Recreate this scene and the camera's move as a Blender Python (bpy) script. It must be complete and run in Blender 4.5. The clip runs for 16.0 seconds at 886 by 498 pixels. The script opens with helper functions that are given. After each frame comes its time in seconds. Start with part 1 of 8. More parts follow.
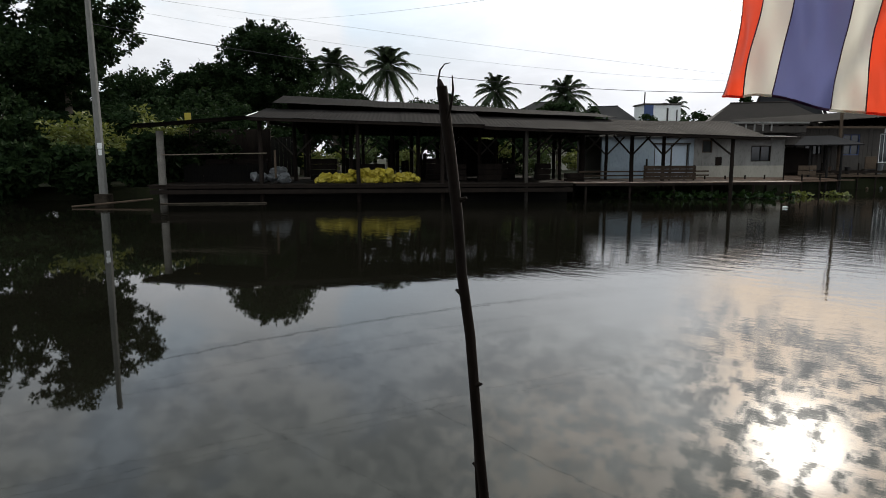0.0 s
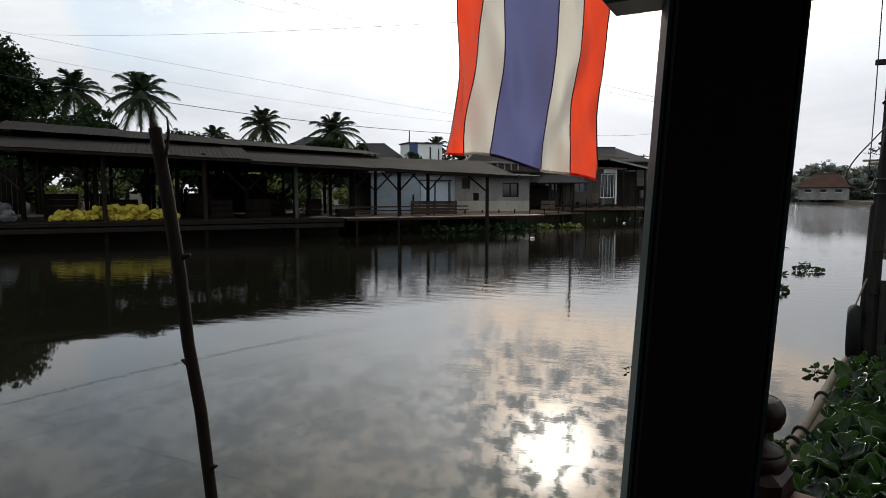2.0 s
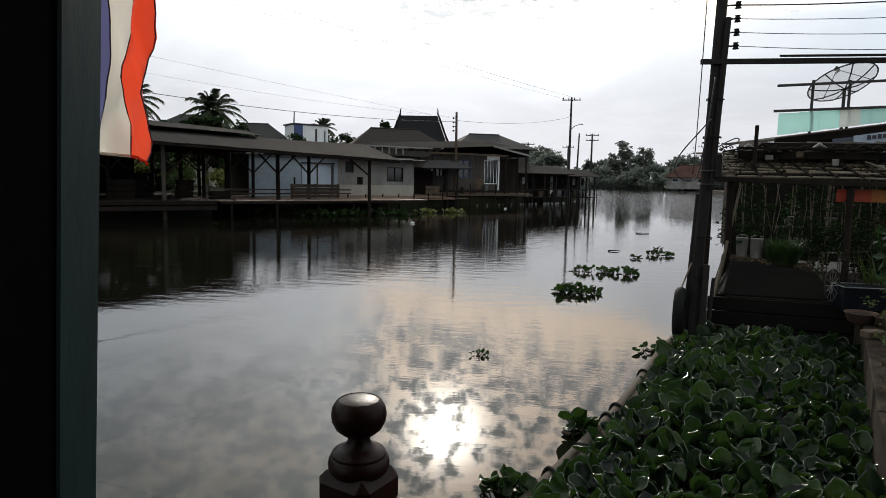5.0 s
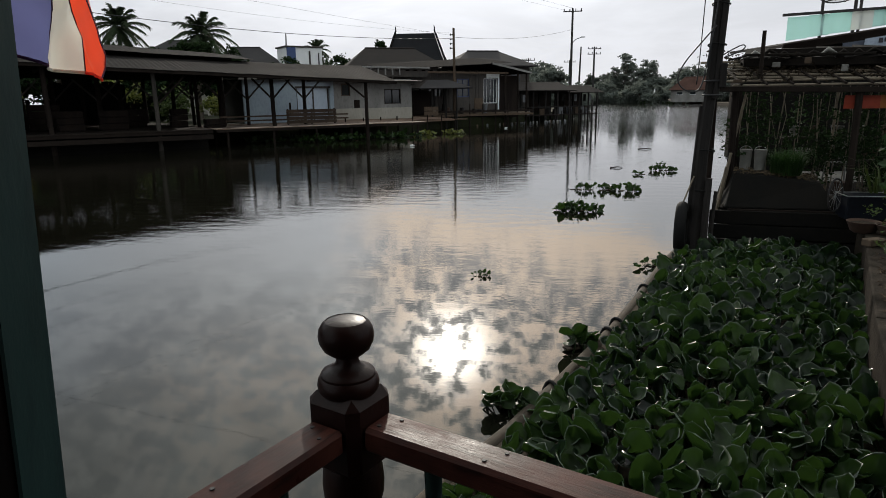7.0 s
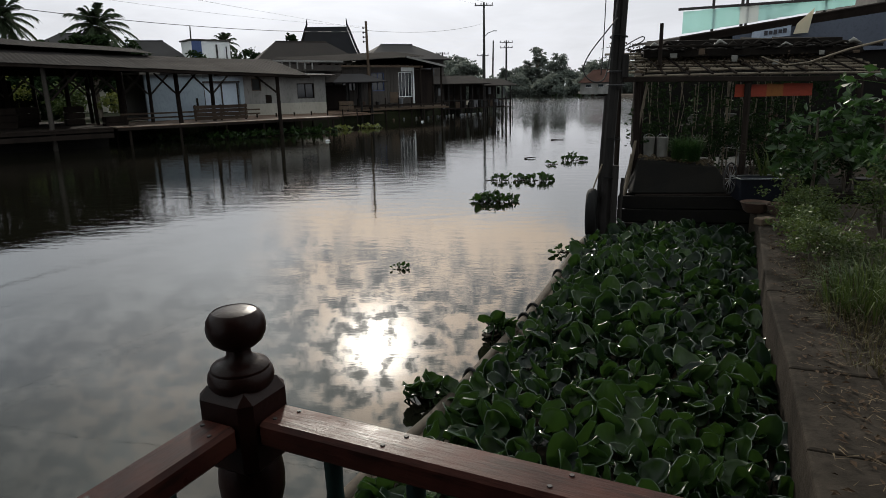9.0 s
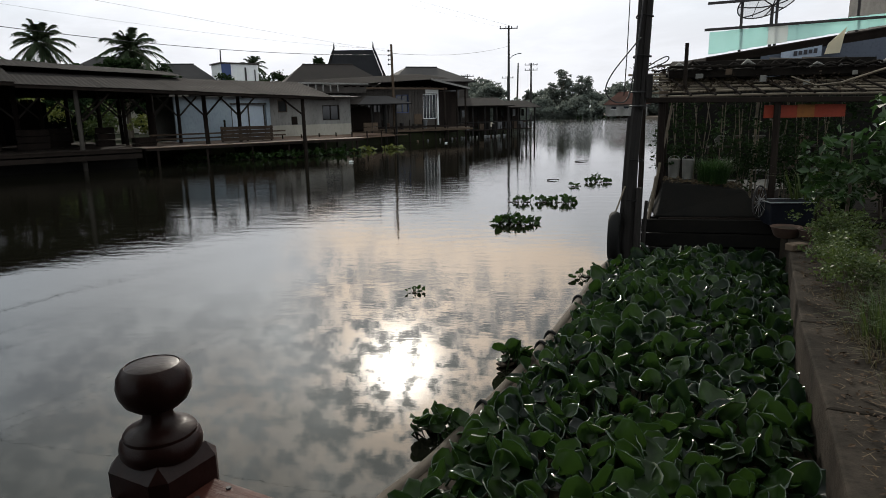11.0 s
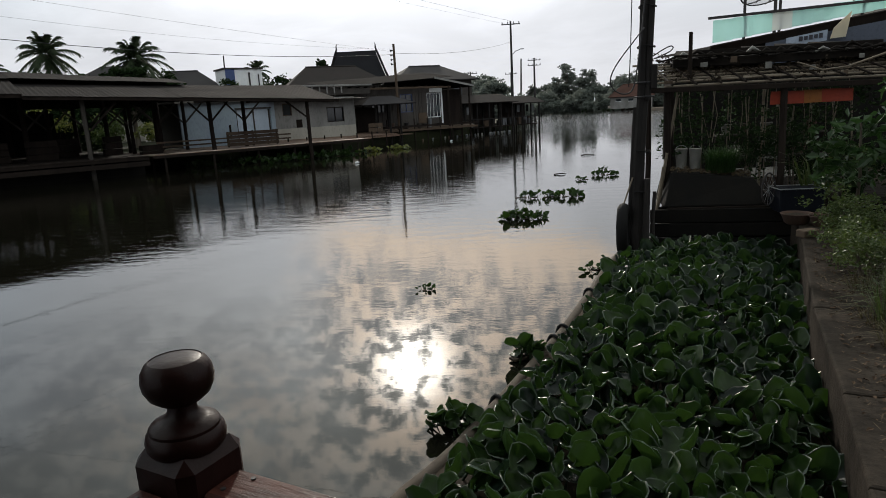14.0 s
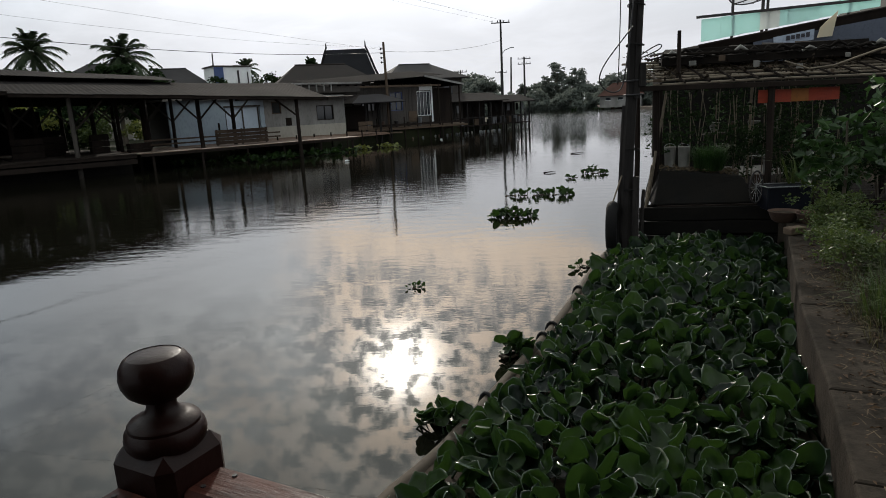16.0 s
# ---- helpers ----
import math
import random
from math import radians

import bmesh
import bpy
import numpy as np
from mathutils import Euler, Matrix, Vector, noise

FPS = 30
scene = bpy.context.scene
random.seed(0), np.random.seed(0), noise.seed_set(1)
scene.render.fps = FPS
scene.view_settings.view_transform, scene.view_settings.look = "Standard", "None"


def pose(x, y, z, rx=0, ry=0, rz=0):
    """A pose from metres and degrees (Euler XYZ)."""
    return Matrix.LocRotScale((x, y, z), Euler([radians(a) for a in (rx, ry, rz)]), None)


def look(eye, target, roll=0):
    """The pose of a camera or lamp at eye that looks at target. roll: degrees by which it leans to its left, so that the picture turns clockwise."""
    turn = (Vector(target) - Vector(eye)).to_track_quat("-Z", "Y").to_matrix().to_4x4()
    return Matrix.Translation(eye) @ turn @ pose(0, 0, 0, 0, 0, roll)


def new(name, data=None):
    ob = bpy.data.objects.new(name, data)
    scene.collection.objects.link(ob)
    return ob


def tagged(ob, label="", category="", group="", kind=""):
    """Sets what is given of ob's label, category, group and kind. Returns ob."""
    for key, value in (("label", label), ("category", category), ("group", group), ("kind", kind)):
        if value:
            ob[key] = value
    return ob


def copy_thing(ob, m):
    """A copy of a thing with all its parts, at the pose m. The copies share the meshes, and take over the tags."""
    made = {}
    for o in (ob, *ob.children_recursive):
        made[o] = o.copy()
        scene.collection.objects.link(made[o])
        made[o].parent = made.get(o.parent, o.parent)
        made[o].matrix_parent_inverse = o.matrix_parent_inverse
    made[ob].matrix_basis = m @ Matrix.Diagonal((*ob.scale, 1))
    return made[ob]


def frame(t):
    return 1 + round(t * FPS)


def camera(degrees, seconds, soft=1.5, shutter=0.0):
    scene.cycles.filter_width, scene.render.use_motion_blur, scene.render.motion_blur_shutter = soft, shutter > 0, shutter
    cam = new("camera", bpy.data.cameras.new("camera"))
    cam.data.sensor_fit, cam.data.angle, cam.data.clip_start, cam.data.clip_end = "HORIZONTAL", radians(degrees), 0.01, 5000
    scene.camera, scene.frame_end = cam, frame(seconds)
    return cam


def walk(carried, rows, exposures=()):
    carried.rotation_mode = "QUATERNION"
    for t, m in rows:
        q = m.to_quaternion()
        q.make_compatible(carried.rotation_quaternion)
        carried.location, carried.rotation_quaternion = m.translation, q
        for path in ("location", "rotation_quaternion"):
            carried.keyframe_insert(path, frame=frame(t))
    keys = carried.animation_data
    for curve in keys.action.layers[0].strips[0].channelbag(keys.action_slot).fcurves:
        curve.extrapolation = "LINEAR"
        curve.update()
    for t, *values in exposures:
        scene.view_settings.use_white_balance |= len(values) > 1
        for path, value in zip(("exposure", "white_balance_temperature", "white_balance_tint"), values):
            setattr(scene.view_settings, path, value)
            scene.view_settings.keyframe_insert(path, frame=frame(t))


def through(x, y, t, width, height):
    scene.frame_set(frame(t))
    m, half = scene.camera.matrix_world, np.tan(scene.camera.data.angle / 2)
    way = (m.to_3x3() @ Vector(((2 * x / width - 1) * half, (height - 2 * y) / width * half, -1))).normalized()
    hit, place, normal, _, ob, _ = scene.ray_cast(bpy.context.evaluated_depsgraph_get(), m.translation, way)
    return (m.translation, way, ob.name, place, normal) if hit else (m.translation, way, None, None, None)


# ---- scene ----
cam = camera(70.2, 16.0, soft=0.9)
PATH = [
    (0, (-0.016, 0.707, 2.328), (-1.681, 2.669, 1.955), -0.2),
    (0.5, (-0.064, 0.842, 2.348), (-1.639, 2.883, 2.010), 0.5),
    (1, (-0.060, 0.876, 2.345), (-1.524, 2.998, 2.007), 0.9),
    (1.5, (-0.048, 0.901, 2.361), (-1.290, 3.169, 2.103), 0.7),
    (2, (0.001, 0.882, 2.374), (-0.883, 3.316, 2.140), 0.0),
    (2.5, (0.105, 0.892, 2.382), (-0.526, 3.407, 2.188), 0.06),
    (3, (0.264, 0.885, 2.392), (-0.270, 3.422, 2.188), 0.07),
    (5.3, (0.616, 1.188, 2.379), (0.163, 3.726, 2.042), 1.0),
    (5.5, (0.651, 1.195, 2.365), (0.135, 3.699, 1.892), -0.4),
    (6, (0.622, 1.216, 2.354), (0.134, 3.699, 1.755), -0.4),
    (6.5, (0.603, 1.203, 2.370), (0.126, 3.687, 1.767), -0.8),
    (7, (0.581, 1.214, 2.362), (0.126, 3.701, 1.756), -0.8),
    (7.5, (0.573, 1.214, 2.361), (0.216, 3.726, 1.789), -1.1),
    (8, (0.579, 1.205, 2.361), (0.260, 3.721, 1.785), -0.8),
    (8.5, (0.601, 1.197, 2.360), (0.399, 3.728, 1.800), -0.6),
    (8.7, (0.615, 1.206, 2.348), (0.484, 3.728, 1.728), -1.2),
    (10.8, (0.703, 1.479, 2.300), (0.460, 3.985, 1.646), -2.9),
    (11, (0.715, 1.459, 2.310), (0.481, 3.990, 1.762), -1.3),
    (11.5, (0.707, 1.460, 2.301), (0.481, 3.970, 1.663), -1.7),
    (12, (0.701, 1.456, 2.301), (0.458, 3.966, 1.669), -2.5),
    (12.5, (0.699, 1.446, 2.305), (0.465, 3.955, 1.663), -2.0),
    (13, (0.702, 1.439, 2.297), (0.382, 3.965, 1.768), -2.5),
    (13.5, (0.705, 1.450, 2.292), (0.424, 3.965, 1.698), -2.6),
    (14, (0.705, 1.446, 2.296), (0.437, 3.972, 1.743), -3.2),
    (14.5, (0.709, 1.450, 2.288), (0.478, 3.991, 1.788), -3.2),
    (15, (0.714, 1.457, 2.291), (0.432, 3.994, 1.793), -3.3),
    (15.5, (0.707, 1.466, 2.280), (0.438, 3.992, 1.726), -2.3),
    (16, (0.714, 1.456, 2.285), (0.485, 3.985, 1.724), -3.1),
]
EXPOSURES = [(0, 0.2), (1.0, 0.2), (1.5, 0.0), (2.0, 0.08), (2.5, 0.2), (3.0, 0.48), (5.3, -0.2), (5.5, -0.38), (6.0, 0.0), (8.5, 0.0), (11.0, 0.2), (11.5, 0.05), (12.0, 0.12), (13.0, 0.08), (14.5, -0.05), (16.0, 0.0)]
walk(cam, [(t, look(eye, target, roll)) for t, eye, target, roll in PATH], EXPOSURES)

# ---- light ----
SUN_DIR = Vector((-0.155, 0.909, 0.386)).normalized()
SUN_EL = math.asin(SUN_DIR.z)
SUN_AZ = math.atan2(SUN_DIR.x, SUN_DIR.y)

world = bpy.data.worlds.new("sky")
scene.world = world
world.use_nodes = True
wn = world.node_tree.nodes
wl = world.node_tree.links
wn.clear()


def wmath(op, a, b=None, clamp=False):
    nd = wn.new("ShaderNodeMath")
    nd.operation, nd.use_clamp = op, clamp
    for i, x in enumerate((a, b)):
        if x is None:
            continue
        if isinstance(x, (int, float)):
            nd.inputs[i].default_value = x
        else:
            wl.new(x, nd.inputs[i])
    return nd.outputs[0]


def wramp(x, a, b, lo=0.0, hi=1.0, smooth=True):
    nd = wn.new("ShaderNodeMapRange")
    nd.interpolation_type = "SMOOTHSTEP" if smooth else "LINEAR"
    wl.new(x, nd.inputs[0])
    for i, v in enumerate((a, b, lo, hi)):
        nd.inputs[1 + i].default_value = v
    return nd.outputs[0]


def wmix(f, a, b):
    nd = wn.new("ShaderNodeMix")
    nd.data_type = "RGBA"
    for i, x in ((0, f), (6, a), (7, b)):
        if isinstance(x, (int, float)):
            nd.inputs[i].default_value = x
        elif isinstance(x, tuple):
            nd.inputs[i].default_value = (*x, 1)
        else:
            wl.new(x, nd.inputs[i])
    return nd.outputs[2]


sky = wn.new("ShaderNodeTexSky")
sky.sky_type = "NISHITA"
sky.sun_disc = False
sky.sun_elevation = SUN_EL
sky.sun_rotation = SUN_AZ
sky.air_density, sky.dust_density, sky.ozone_density = 1.0, 0.6, 1.5
tc = wn.new("ShaderNodeTexCoord")
sep = wn.new("ShaderNodeSeparateXYZ")
wl.new(tc.outputs["Generated"], sep.inputs[0])
# clouds lie on a flat layer overhead, so that they crowd together towards the horizon
deck_z = wmath("MAXIMUM", sep.outputs[2], 0.06)
layer_x = wmath("DIVIDE", sep.outputs[0], deck_z)
layer_y = wmath("DIVIDE", sep.outputs[1], deck_z)
layer = wn.new("ShaderNodeCombineXYZ")
spread = wmath("POWER", wmath("ADD", wmath("ADD", wmath("MULTIPLY", layer_x, layer_x), wmath("MULTIPLY", layer_y, layer_y)), 0.05), -0.2)
wl.new(wmath("MULTIPLY", layer_x, spread), layer.inputs[0])
wl.new(wmath("MULTIPLY", layer_y, spread), layer.inputs[1])


def wnoise(scale, detail, rough, off, src, warp=0.0):
    mp = wn.new("ShaderNodeMapping")
    mp.inputs["Location"].default_value = off
    wl.new(src, mp.inputs[0])
    nd = wn.new("ShaderNodeTexNoise")
    nd.inputs["Scale"].default_value, nd.inputs["Detail"].default_value, nd.inputs["Roughness"].default_value = scale, detail, rough
    nd.inputs["Distortion"].default_value = warp
    wl.new(mp.outputs[0], nd.inputs["Vector"])
    return nd.outputs[0]


stretched = wn.new("ShaderNodeMapping")
stretched.inputs["Scale"].default_value = (1.0, 1.0, 3.2)
wl.new(tc.outputs["Generated"], stretched.inputs[0])
soft = wnoise(2.6, 4, 0.55, (3.1, 7.2, 0.4), tc.outputs["Generated"])
drift = wnoise(1.9, 4, 0.6, (1.4, 2.7, 0.9), layer.outputs[0])
cells = wnoise(15.0, 9, 0.64, (5.3, 1.1, 0.2), layer.outputs[0], 0.2)
billow = wramp(wnoise(5.5, 5, 0.52, (2.3, 8.1, 0.5), layer.outputs[0], 0.3), 0.36, 0.66)
streak = wnoise(4.0, 6, 0.58, (0.7, 3.3, 1.9), stretched.outputs[0], 0.4)
wander = wmath("MULTIPLY", wmath("SUBTRACT", drift, 0.5), 1.6)
ahead = wmath("SUBTRACT", wmath("SUBTRACT", 5.0, wmath("MULTIPLY", layer_x, 0.55)), layer_y)
rim = wramp(ahead, 1.7, 0.1, 0.0, 0.12)
mass = wmath("ADD", wmath("MULTIPLY", cells, 0.78), wmath("MULTIPLY", drift, 0.27))
puff = wramp(wmath("ADD", mass, rim), 0.445, 0.590)
bank_far = wramp(wmath("ADD", ahead, wander), -0.15, 0.25)
bank_side = wramp(wmath("ADD", wmath("ADD", layer_x, wmath("MULTIPLY", layer_y, 0.30)), wmath("MULTIPLY", wander, 0.6)), -0.35, 0.25)
bank = wmath("MULTIPLY", bank_far, bank_side)
bank = wmath("MULTIPLY", bank, wramp(layer_y, 1.2, 2.0, 0.35, 1.0))
dotn = wn.new("ShaderNodeVectorMath")
dotn.operation = "DOT_PRODUCT"
wl.new(tc.outputs["Generated"], dotn.inputs[0])
dotn.inputs[1].default_value = SUN_DIR
near = wmath("MAXIMUM", dotn.outputs["Value"], 0.0)
wide = wmath("POWER", near, 15.0)
halo = wmath("POWER", near, 150.0)
core = wmath("POWER", near, 950.0)
lift = wramp(sep.outputs[2], 0.04, 0.42, 0.16, 1.0)
glow = wmath("MULTIPLY", wmath("ADD", wmath("MULTIPLY", wide, 2.3), wmath("MULTIPLY", halo, 1.5)), lift)


def wlerp(f, a, b):
    return wmath("ADD", wmath("MULTIPLY", wmath("SUBTRACT", 1.0, f), a), wmath("MULTIPLY", f, b))


faint = wlerp(wmath("MULTIPLY", wramp(sep.outputs[2], 0.22, 0.40), wramp(near, 0.72, 0.93, 0.25, 1.0)), 1.0, wlerp(wlerp(0.45, billow, puff), 0.90, 1.16))
veil = wmath("MULTIPLY", wramp(sep.outputs[2], 0.32, 0.60, 0.92, 1.12), wlerp(bank, faint, wlerp(puff, 0.80, 1.14)))
shine = wmath("MULTIPLY", glow, wlerp(bank, 0.80, wlerp(puff, 0.14, 1.0)))
bright = wmath("MULTIPLY", wmath("ADD", veil, shine), wramp(sep.outputs[2], 0.08, 0.30, 0.82, 1.0))
bright = wmath("MULTIPLY", bright, wlerp(wramp(sep.outputs[2], 0.30, 0.20), 1.0, wramp(streak, 0.36, 0.64, 0.93, 1.05)))
cool = wmix(wramp(sep.outputs[2], 0.05, 0.55), (0.965, 0.985, 1.045), (0.94, 1.0, 0.96))
blue = wmath("MULTIPLY", wramp(soft, 0.50, 0.62), wramp(near, 0.95, 0.75))
cool = wmix(wmath("MULTIPLY", blue, wramp(sep.outputs[2], 0.08, 0.2)), cool, (0.82, 0.94, 1.05))
warm_part = wmath("MULTIPLY", wmath("MULTIPLY", wmath("MAXIMUM", bank, wramp(sep.outputs[2], 0.28, 0.42, 0.0, 0.4)), puff), wramp(near, 0.84, 0.96))
tint = wmix(warm_part, cool, (1.16, 0.96, 0.77))
thick = wlerp(wramp(bank, 0.0, 1.0, 0.45, 1.0), billow, puff)
lit = wn.new("ShaderNodeVectorMath")
lit.operation = "SCALE"
wl.new(tint, lit.inputs[0])
wl.new(bright, lit.inputs["Scale"])
clear = wn.new("ShaderNodeVectorMath")
clear.operation = "SCALE"
wl.new(sky.outputs[0], clear.inputs[0])
clear.inputs["Scale"].default_value = 0.05
mixed = wmix(wmath("MAXIMUM", wramp(thick, 0.0, 1.0, 0.70, 1.0), wramp(sep.outputs[2], 0.22, 0.40, 0.97, 0.0)), clear.outputs[0], lit.outputs[0])
disc = wn.new("ShaderNodeVectorMath")
disc.operation = "SCALE"
disc.inputs[0].default_value = (1.0, 0.94, 0.84)
wl.new(wmath("MULTIPLY", wmath("MULTIPLY", core, 20.0), wramp(puff, 0.0, 0.8, 0.12, 1.0)), disc.inputs["Scale"])
total = wn.new("ShaderNodeVectorMath")
total.operation = "ADD"
wl.new(mixed, total.inputs[0])
wl.new(disc.outputs[0], total.inputs[1])
bg = wn.new("ShaderNodeBackground")
bg.inputs["Strength"].default_value = 1.0
wl.new(total.outputs[0], bg.inputs[0])
wout = wn.new("ShaderNodeOutputWorld")
wl.new(bg.outputs[0], wout.inputs[0])

sun = new("sun", bpy.data.lights.new("sun", "SUN"))
sun.data.energy = 2.2
sun.data.angle = radians(1.6)
sun.data.color = (1.0, 0.93, 0.82)
sun.matrix_world = look((0, 0, 60), Vector((0, 0, 60)) - SUN_DIR)

# ---- materials ----


class Mat:
    """A small builder for node materials."""

    def __init__(self, name, rough=0.7, metal=0.0, spec=0.5):
        self.m = bpy.data.materials.new(name)
        self.m.use_nodes = True
        self.t = self.m.node_tree
        self.b = self.t.nodes["Principled BSDF"]
        self.b.inputs["Roughness"].default_value = rough
        self.b.inputs["Metallic"].default_value = metal
        self.b.inputs["Specular IOR Level"].default_value = spec
        self.tc = self.t.nodes.new("ShaderNodeTexCoord")

    def noise(self, scale, detail=4, rough=0.6, stretch=(1, 1, 1), coord="Object"):
        mp = self.t.nodes.new("ShaderNodeMapping")
        mp.inputs["Scale"].default_value = stretch
        self.t.links.new(self.tc.outputs[coord], mp.inputs[0])
        nd = self.t.nodes.new("ShaderNodeTexNoise")
        nd.inputs["Scale"].default_value, nd.inputs["Detail"].default_value, nd.inputs["Roughness"].default_value = scale, detail, rough
        self.t.links.new(mp.outputs[0], nd.inputs["Vector"])
        return nd.outputs[0]

    def ramp(self, x, a=0.3, b=0.7, lo=0.0, hi=1.0):
        nd = self.t.nodes.new("ShaderNodeMapRange")
        self.t.links.new(x, nd.inputs[0])
        for i, v in enumerate((a, b, lo, hi)):
            nd.inputs[1 + i].default_value = v
        return nd.outputs[0]

    def mix(self, f, a, b):
        nd = self.t.nodes.new("ShaderNodeMix")
        nd.data_type = "RGBA"
        for i, x in ((0, f), (6, a), (7, b)):
            if isinstance(x, (int, float)):
                nd.inputs[i].default_value = x
            elif isinstance(x, tuple):
                nd.inputs[i].default_value = (*x, 1)
            else:
                self.t.links.new(x, nd.inputs[i])
        return nd.outputs[2]

    def color(self, c):
        if isinstance(c, tuple):
            self.b.inputs["Base Color"].default_value = (*c, 1)
        else:
            self.t.links.new(c, self.b.inputs["Base Color"])
        return self

    def bump(self, h, strength=0.3, dist=0.01):
        nd = self.t.nodes.new("ShaderNodeBump")
        nd.inputs["Strength"].default_value, nd.inputs["Distance"].default_value = strength, dist
        self.t.links.new(h, nd.inputs["Height"])
        self.t.links.new(nd.outputs[0], self.b.inputs["Normal"])
        return self

    def roughness(self, x):
        self.t.links.new(x, self.b.inputs["Roughness"])
        return self

    def random(self):
        return self.t.nodes.new("ShaderNodeObjectInfo").outputs["Random"]

    def island(self):
        return self.t.nodes.new("ShaderNodeNewGeometry").outputs["Random Per Island"]


def worn(name, a, b, c=None, scale=2.0, fine=18.0, rough=0.75, stretch=(1, 1, 1), bump=0.3, dist=0.01, metal=0.0, vary=False, spec=0.4):
    """A surface of two tones with stains and grain."""
    k = Mat(name, rough, metal, spec)
    n1 = k.noise(scale, 5, 0.6, stretch)
    n2 = k.noise(fine, 5, 0.65, stretch)
    col = k.mix(k.ramp(n1, 0.35, 0.66), a, b)
    col = k.mix(k.ramp(n2, 0.5, 0.75, 0.0, 0.55), col, c or tuple(x * 0.5 for x in a))
    if vary:
        col = k.mix(k.ramp(k.random(), 0, 1, 0.0, 0.45), col, tuple(x * 0.45 for x in b))
    k.color(col).bump(n2, bump, dist)
    k.roughness(k.ramp(n1, 0.2, 0.8, max(rough - 0.15, 0.05), min(rough + 0.15, 1.0)))
    return k.m


def leafy(name, dark, light, rough=0.45, through=0.35, spec=0.3, few=0.0):
    """Leaves: light shines through them a little."""
    k = Mat(name, rough, 0.0, spec)
    rnd = k.ramp(k.island(), few, 1.0)
    col = k.mix(rnd, dark, light)
    n = k.noise(9.0, 3)
    col = k.mix(k.ramp(n, 0.4, 0.7, 0, 0.5), col, tuple(x * 0.55 for x in dark))
    k.color(col)
    tr = k.t.nodes.new("ShaderNodeBsdfTranslucent")
    k.t.links.new(k.mix(0.5, col, tuple(min(1.0, x * 1.7) for x in light)), tr.inputs[0])
    ms = k.t.nodes.new("ShaderNodeMixShader")
    ms.inputs[0].default_value = through
    out = k.t.nodes["Material Output"]
    k.t.links.new(k.b.outputs[0], ms.inputs[1])
    k.t.links.new(tr.outputs[0], ms.inputs[2])
    k.t.links.new(ms.outputs[0], out.inputs[0])
    return k.m


def rail_wood(name, grain_way):
    """Red-brown varnish worn through along the grain, with cracks and tool marks; grain_way squeezes the axis along the rail."""
    k = Mat(name, 0.5, 0.0, 0.09)
    turn = k.t.nodes.new("ShaderNodeMapping")
    turn.inputs["Rotation"].default_value = (0, 0, math.atan2(0.38, 0.925))
    k.t.links.new(k.tc.outputs["Object"], turn.inputs[0])

    def along(scale, detail, rough):
        sq = k.t.nodes.new("ShaderNodeMapping")
        sq.inputs["Scale"].default_value = grain_way
        k.t.links.new(turn.outputs[0], sq.inputs[0])
        nd = k.t.nodes.new("ShaderNodeTexNoise")
        nd.inputs["Scale"].default_value, nd.inputs["Detail"].default_value, nd.inputs["Roughness"].default_value = scale, detail, rough
        k.t.links.new(sq.outputs[0], nd.inputs["Vector"])
        return nd.outputs[0]

    grain = along(55, 6, 0.7)
    patch = k.noise(7, 4, 0.6)
    crack = along(130, 3, 0.6)
    col = k.mix(k.ramp(patch, 0.38, 0.62), (0.026, 0.0078, 0.006), (0.064, 0.0205, 0.0145))
    col = k.mix(k.ramp(grain, 0.52, 0.68, 0.0, 0.8), col, (0.006, 0.0025, 0.002))
    k.color(col)
    both = k.t.nodes.new("ShaderNodeMath")
    both.operation = "MULTIPLY_ADD"
    k.t.links.new(crack, both.inputs[0])
    both.inputs[1].default_value = 0.35
    k.t.links.new(grain, both.inputs[2])
    k.bump(both.outputs[0], 0.55, 0.003)
    k.roughness(k.ramp(patch, 0.3, 0.7, 0.26, 0.58))
    return k.m


M_TEAL = worn("teal_paint", (0.009, 0.025, 0.024), (0.018, 0.040, 0.038), (0.006, 0.014, 0.014), 3, 40, 0.55, (1, 1, 0.3), 0.4, 0.002, spec=0.2)
M_POSTDARK = worn("near_black_post_wood", (0.0075, 0.0056, 0.0052), (0.012, 0.0088, 0.008), (0.0045, 0.0035, 0.0033), 4, 40, 0.7, (1, 1, 0.2), 0.4, 0.002, spec=0.08)
M_VARNISH = worn("varnished_dark_wood", (0.010, 0.0038, 0.003), (0.018, 0.0062, 0.005), (0.005, 0.0025, 0.002), 5, 30, 0.36, (1, 1, 1), 0.5, 0.003, spec=0.12)
M_RAILWOOD = rail_wood("worn_red_brown_wood", (0.12, 1, 1))
M_RAILWOOD_SIDE = rail_wood("worn_red_brown_side_wood", (1, 0.12, 1))
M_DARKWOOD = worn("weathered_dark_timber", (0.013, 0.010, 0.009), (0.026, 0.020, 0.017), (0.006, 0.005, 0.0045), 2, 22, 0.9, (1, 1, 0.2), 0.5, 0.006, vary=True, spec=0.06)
M_OLDPLANK = worn("grey_brown_planks", (0.065, 0.046, 0.034), (0.12, 0.088, 0.064), (0.026, 0.019, 0.015), 1.5, 14, 0.88, (1, 1, 1), 0.5, 0.006, vary=True, spec=0.12)
M_ORANGEPLANK = worn("red_brown_dock_planks", (0.10, 0.062, 0.044), (0.17, 0.108, 0.076), (0.05, 0.028, 0.02), 1.2, 12, 0.85, (1, 1, 1), 0.4, 0.006, vary=True)
